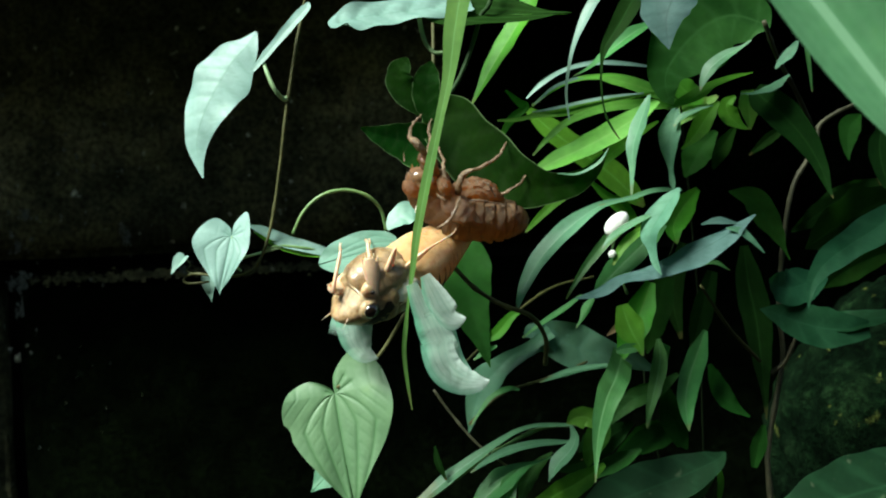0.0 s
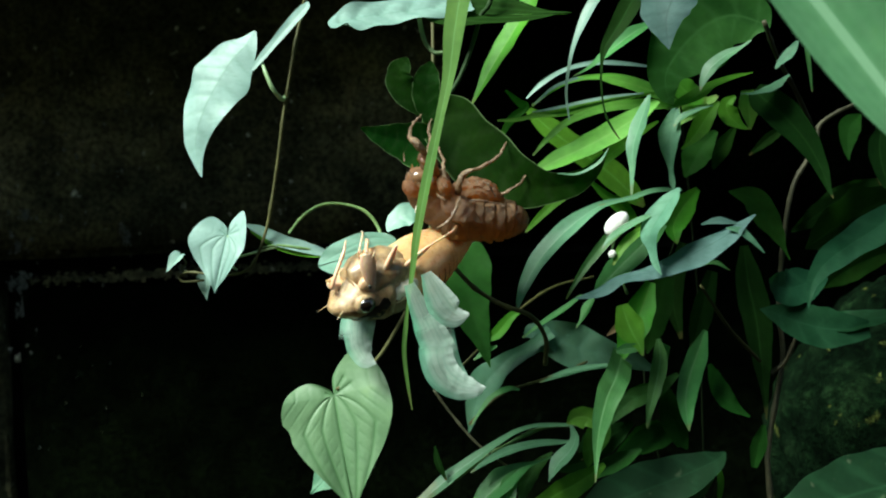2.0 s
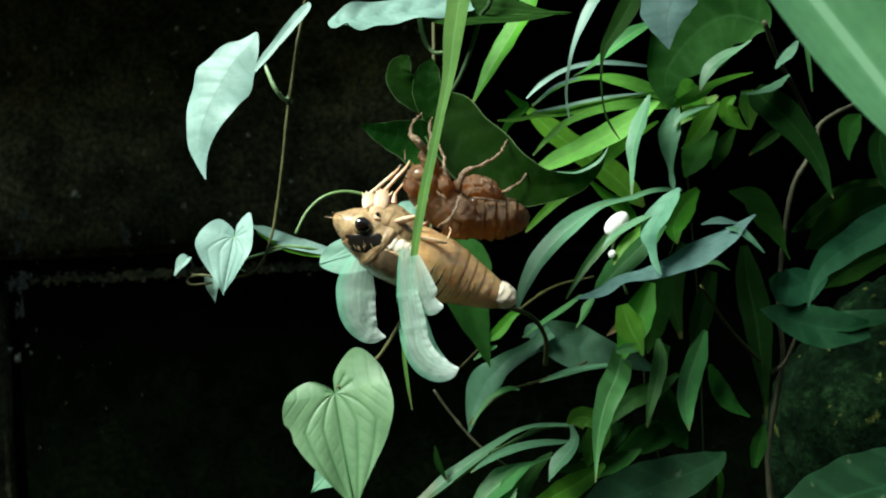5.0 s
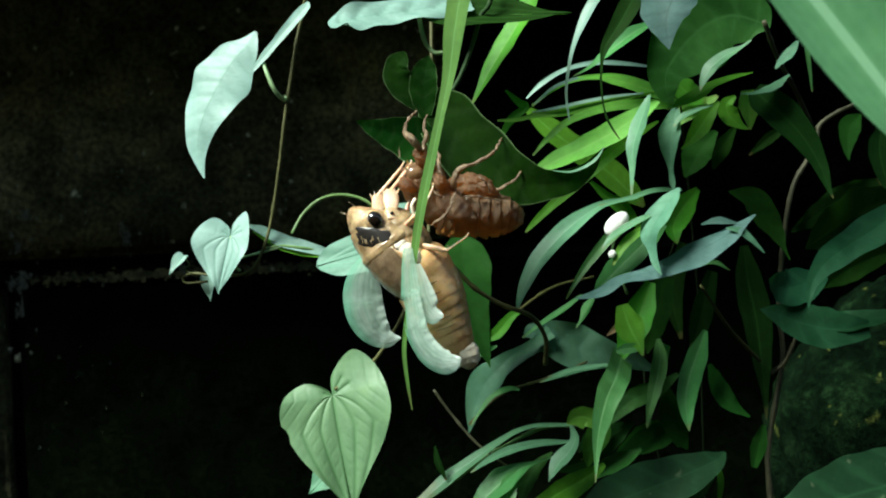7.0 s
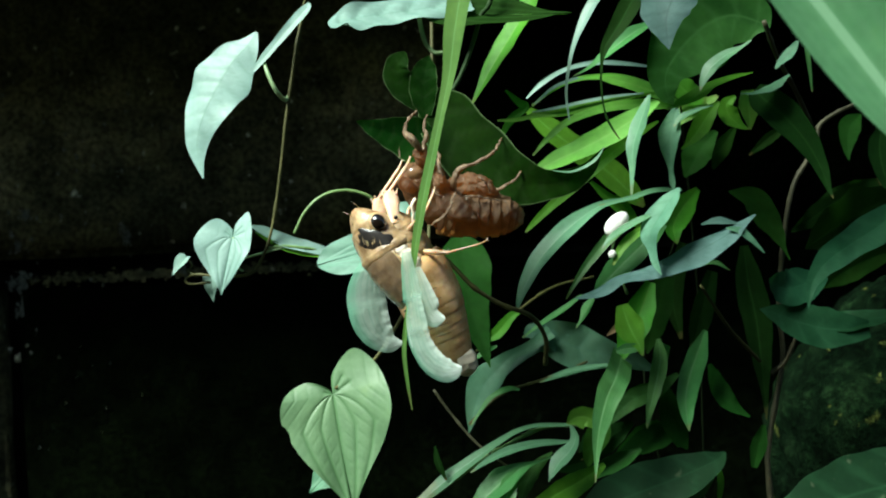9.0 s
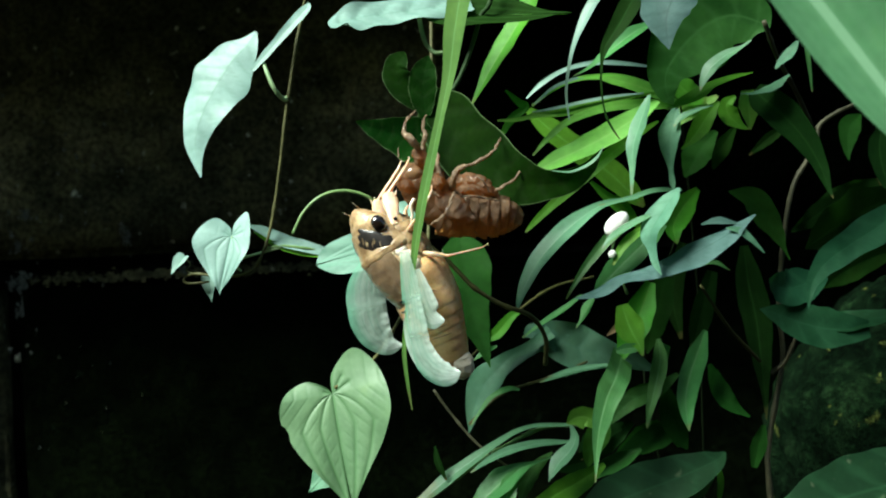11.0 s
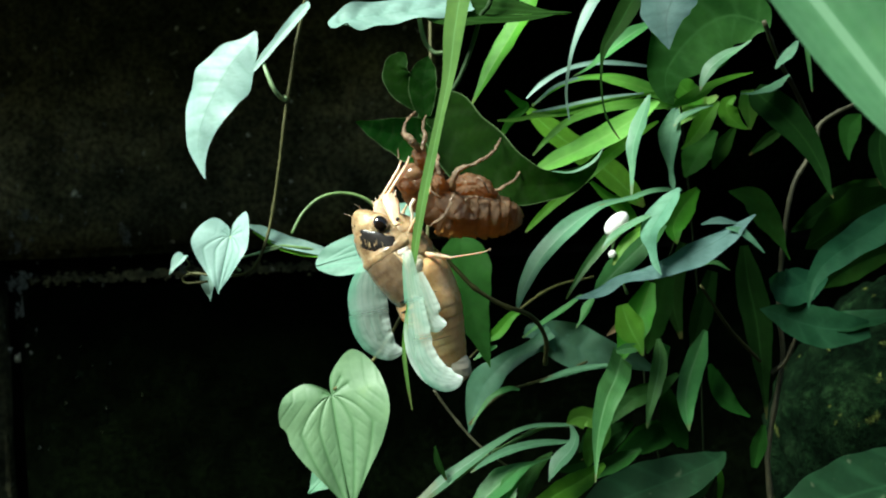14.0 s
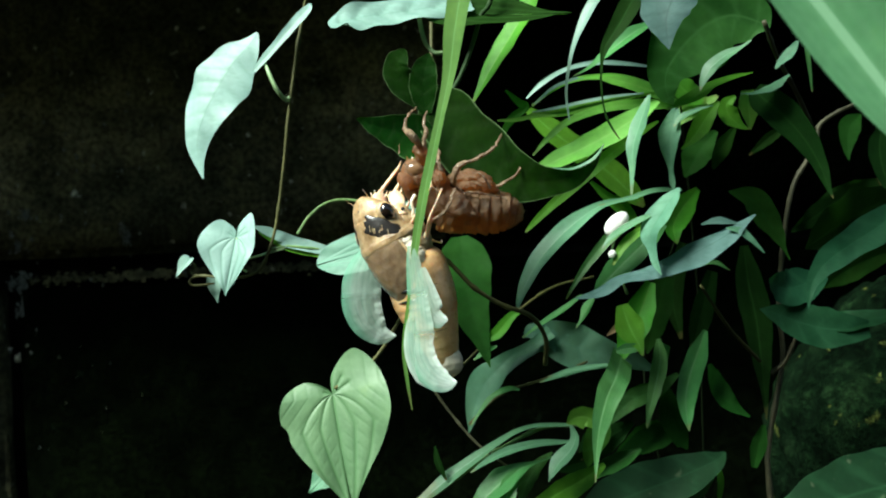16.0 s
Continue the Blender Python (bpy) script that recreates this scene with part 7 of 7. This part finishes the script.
    hind_rows = [(0, (10.5, -7.6, 4.9), (18, 0, 0), (20, 0, 0)), (2, (11.5, -7.6, 4.2), (20, 0, 0), (8, 0, 0)),
                 (3.7, (11.9, -7.6, 1.3), (20, 0, 0), (0, 0, 0)), (4, (10.4, -7.6, -0.9), (20, 0, 0), (4, 0, 0)),
                 (4.2, (10.2, -7.6, -3.8), (14, 0, 0), (8, 0, 0)), (5, (9.5, -7.6, -7.8), (6, 0, 0), (30, 0, 0)),
                 (6.3, (7.4, -7.6, -10.4), (6, 0, 0), (38, 0, 0)), (9.2, (6.7, -7.6, -10.5), (8, 0, 0), (36, 0, 0)),
                 (12.5, (6.6, -7.6, -10.7), (7, 0, 0), (36, 0, 0)), (15.5, (6.7, -7.6, -11.4), (7, 0, 0), (36, 0, 0)),
                 (15.7, (6.7, -7.6, -11.4), (7, 0, 0), (36, 0, 0)), (16, (5.8, -7.6, -12.6), (6, 0, 0), (40, 0, 0))]
    keys = [[], [], [], [], [], [], []]
    slide = ((0, 2.4, 1.2), (4.2, 2.2, 1.2), (6.3, 0.6, 0.9), (9.2, -0.6, 0.7), (12.5, -1.3, 0.5), (16, -1.7, 0.3))
    for t, m in poses:
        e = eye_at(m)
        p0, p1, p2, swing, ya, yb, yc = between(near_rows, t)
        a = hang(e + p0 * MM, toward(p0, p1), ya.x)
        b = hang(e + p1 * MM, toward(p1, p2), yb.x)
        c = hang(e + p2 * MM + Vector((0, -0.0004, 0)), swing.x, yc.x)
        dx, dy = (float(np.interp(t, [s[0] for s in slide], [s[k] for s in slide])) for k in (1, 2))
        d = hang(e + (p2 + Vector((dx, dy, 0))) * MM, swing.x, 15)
        for k, (child, parent) in enumerate(((a, m), (b, a), (c, a), (d, a))):
            keys[k].append((t, parent.inverted() @ child))
        p0, p1, swing, ya, yb = between(far_rows, t)
        a = hang(e + p0 * MM, toward(p0, p1), ya.x)
        b = hang(e + p1 * MM + Vector((0, -0.0004, 0)), swing.x, yb.x)
        keys[4].append((t, m.inverted() @ a))
        keys[5].append((t, a.inverted() @ b))
        p0, swing, ya = between(hind_rows, t)
        keys[6].append((t, m.inverted() @ hang(e + p0 * MM, swing.x, ya.x)))
    for ob, k in zip((fore, fore_mid, fore_tip, fold, far, far_tip, hind), keys):
        walk(ob, k)

    # leaves stirred by the air
    def drift(ob, rows):
        home = ob.location.copy()
        walk(ob, [(t, Matrix.Translation(home + Vector((dx, 0, dz)) * MM) @ Matrix.Rotation(radians(a), 4, "Y")) for t, dx, dz, a in rows])

    drift(yam, [(0, 0, 0, 0.3), (0.5, 0, 0, 0.61), (1, 0, 0, 0.61), (1.5, 0, 0, 0.61), (2, 0, 0, 1.12), (2.5, 0, 0, 0.51), (3, 0, 0, 0.2), (3.5, 0, 0, -0), (4, 0, 0, -0.91), (6.5, 0, 0, 0.81), (7, 0, 0, 0.51), (7.5, 0, 0, 0.2), (8, 0, 0, -0.3), (8.5, 0, 0, -0.61), (9, 0, 0, -0), (11.5, 0, 0, 0.3), (12, 0, 0, -0), (12.5, 0, 0, 0.61), (13, 0, 0, 0.2), (13.5, 0, 0, 0.51), (14, 0, 0, 0.51), (14.5, 0, 0, 0.3), (15, 0, 0, 0.3), (15.5, 0, 0, 0.51), (16, 0, 0, -0.71)])
    # the bowed stalk sways to and from the wall: seconds, degrees
    home = stalk_e.location.copy()
    walk(stalk_e, [(t, Matrix.Translation(home) @ Matrix.Rotation(radians(-a), 4, "X")) for t, a in (
        (0, 0), (0.5, 56), (1, 26), (1.5, 27), (2, 40), (2.5, 5), (3, 0), (4.2, 0), (6.5, 38), (7.5, 2), (9, 4), (11.5, 6), (12.5, 20), (13, 26), (14.5, 10), (15.5, 20), (16, 34))])
    drift(leaf_a, [(0, 0, 0, -0.36), (0.5, 0, 0, -1.96), (1, 0, 0, -1.96), (1.5, 0, 0, -1.21), (2, 0, 0, -1.06), (2.5, 0, 0, -1.34), (3, 0, 0, 0.51), (3.5, 0, 0, -0.5), (4, 0, 0, -0.42), (6.5, 0, 0, -0.7), (7, 0, 0, -1.09), (7.5, 0, 0, 0.51), (8, 0, 0, -0.14), (8.5, 0, 0, -0.53), (9, 0, 0, -0), (11.5, 0, 0, 0.39), (12, 0, 0, -1.49), (12.5, 0, 0, 0.28), (13, 0, 0, 0.76), (13.5, 0, 0, -0.6), (14, 0, 0, -1.34), (14.5, 0, 0, -0.36), (15, 0, 0, -1.1), (15.5, 0, 0, -1.34), (16, 0, 0, 1.08)])
    drift(heart, [(0, 0.32, 0.11, 0), (0.5, 0.32, -0.53, 0), (1, -0.11, -0, 0), (1.5, 0.63, -0.32, 0), (2, 0.21, -0.21, 0), (2.5, -0.11, -0.21, 0), (3, 0.21, -0, 0), (3.5, 0.32, 0.11, 0), (4, 0.85, 0.53, 0), (6.5, -0.32, -0.63, 0), (7, -0.11, -0.21, 0), (7.5, -0.11, 0.32, 0), (8, 0.21, 0.11, 0), (8.5, 0.53, 0.32, 0), (9, 0, -0, 0), (11.5, -0.11, 0.11, 0), (12, 0.21, -0.21, 0), (12.5, -0.11, -0, 0), (13, -0.32, -0.21, 0), (13.5, -0.32, -0.21, 0), (14, -0.32, -0.21, 0), (14.5, 0, -0.21, 0), (15, 0.21, -0, 0), (15.5, 0.21, -0.21, 0), (16, -0.11, -0, 0)])
    drift(host_leaf, [(0, 0.51, -1.06, -1.2), (0.5, 0.51, -1.27, -1.2), (1, 0.19, -1.37, -1.2), (1.5, 0.57, -1.27, -1.2), (2, 0.51, -1.06, -1.2), (2.5, 0.38, -0.95, -1.2), (3, 0.57, -0.95, -1.2), (3.5, 0.57, -0.74, -1.2), (4, 0.7, -0.74, -1.2), (6.5, 0.19, -0.11, 0), (7, 0, -0, 0), (7.5, -0.13, -0, 0), (8, 0, 0.21, 0), (8.5, 0.19, 0.21, 0), (9, 0, -0, 0), (11.5, -0.13, -0, 0), (12, -0.13, -0.11, 0), (12.5, 0, -0, 0), (13, 0, -0.11, 0), (13.5, -0.13, -0, 0), (14, -0.13, -0.11, 0), (14.5, 0.13, -0, 0), (15, 0, -0.11, 0), (15.5, 0.13, -0.11, 0), (16, 0, 0.53, 0)])
    drift(shell, [(0, 0.85, -0.85, 0), (0.5, 0.85, -1.06, 0), (1, 0.32, -1.16, 0), (1.5, 0.95, -1.06, 0), (2, 0.85, -0.85, 0), (2.5, 0.63, -0.74, 0), (3, 0.95, -0.74, 0), (3.5, 0.95, -0.53, 0), (4, 1.16, -0.53, 0), (6.5, 0.32, -0.11, 0), (7, 0, 0, 0), (7.5, -0.21, 0, 0), (8, 0, 0.21, 0), (8.5, 0.32, 0.21, 0), (9, 0, 0, 0), (11.5, -0.21, 0, 0), (12, -0.21, -0.11, 0), (12.5, 0, 0, 0), (13, 0, -0.11, 0), (13.5, -0.21, 0, 0), (14, -0.21, -0.11, 0), (14.5, 0.21, 0, 0), (15, 0, -0.11, 0), (15.5, 0.21, -0.11, 0), (16, 0, 0.71, 0)])


motions()
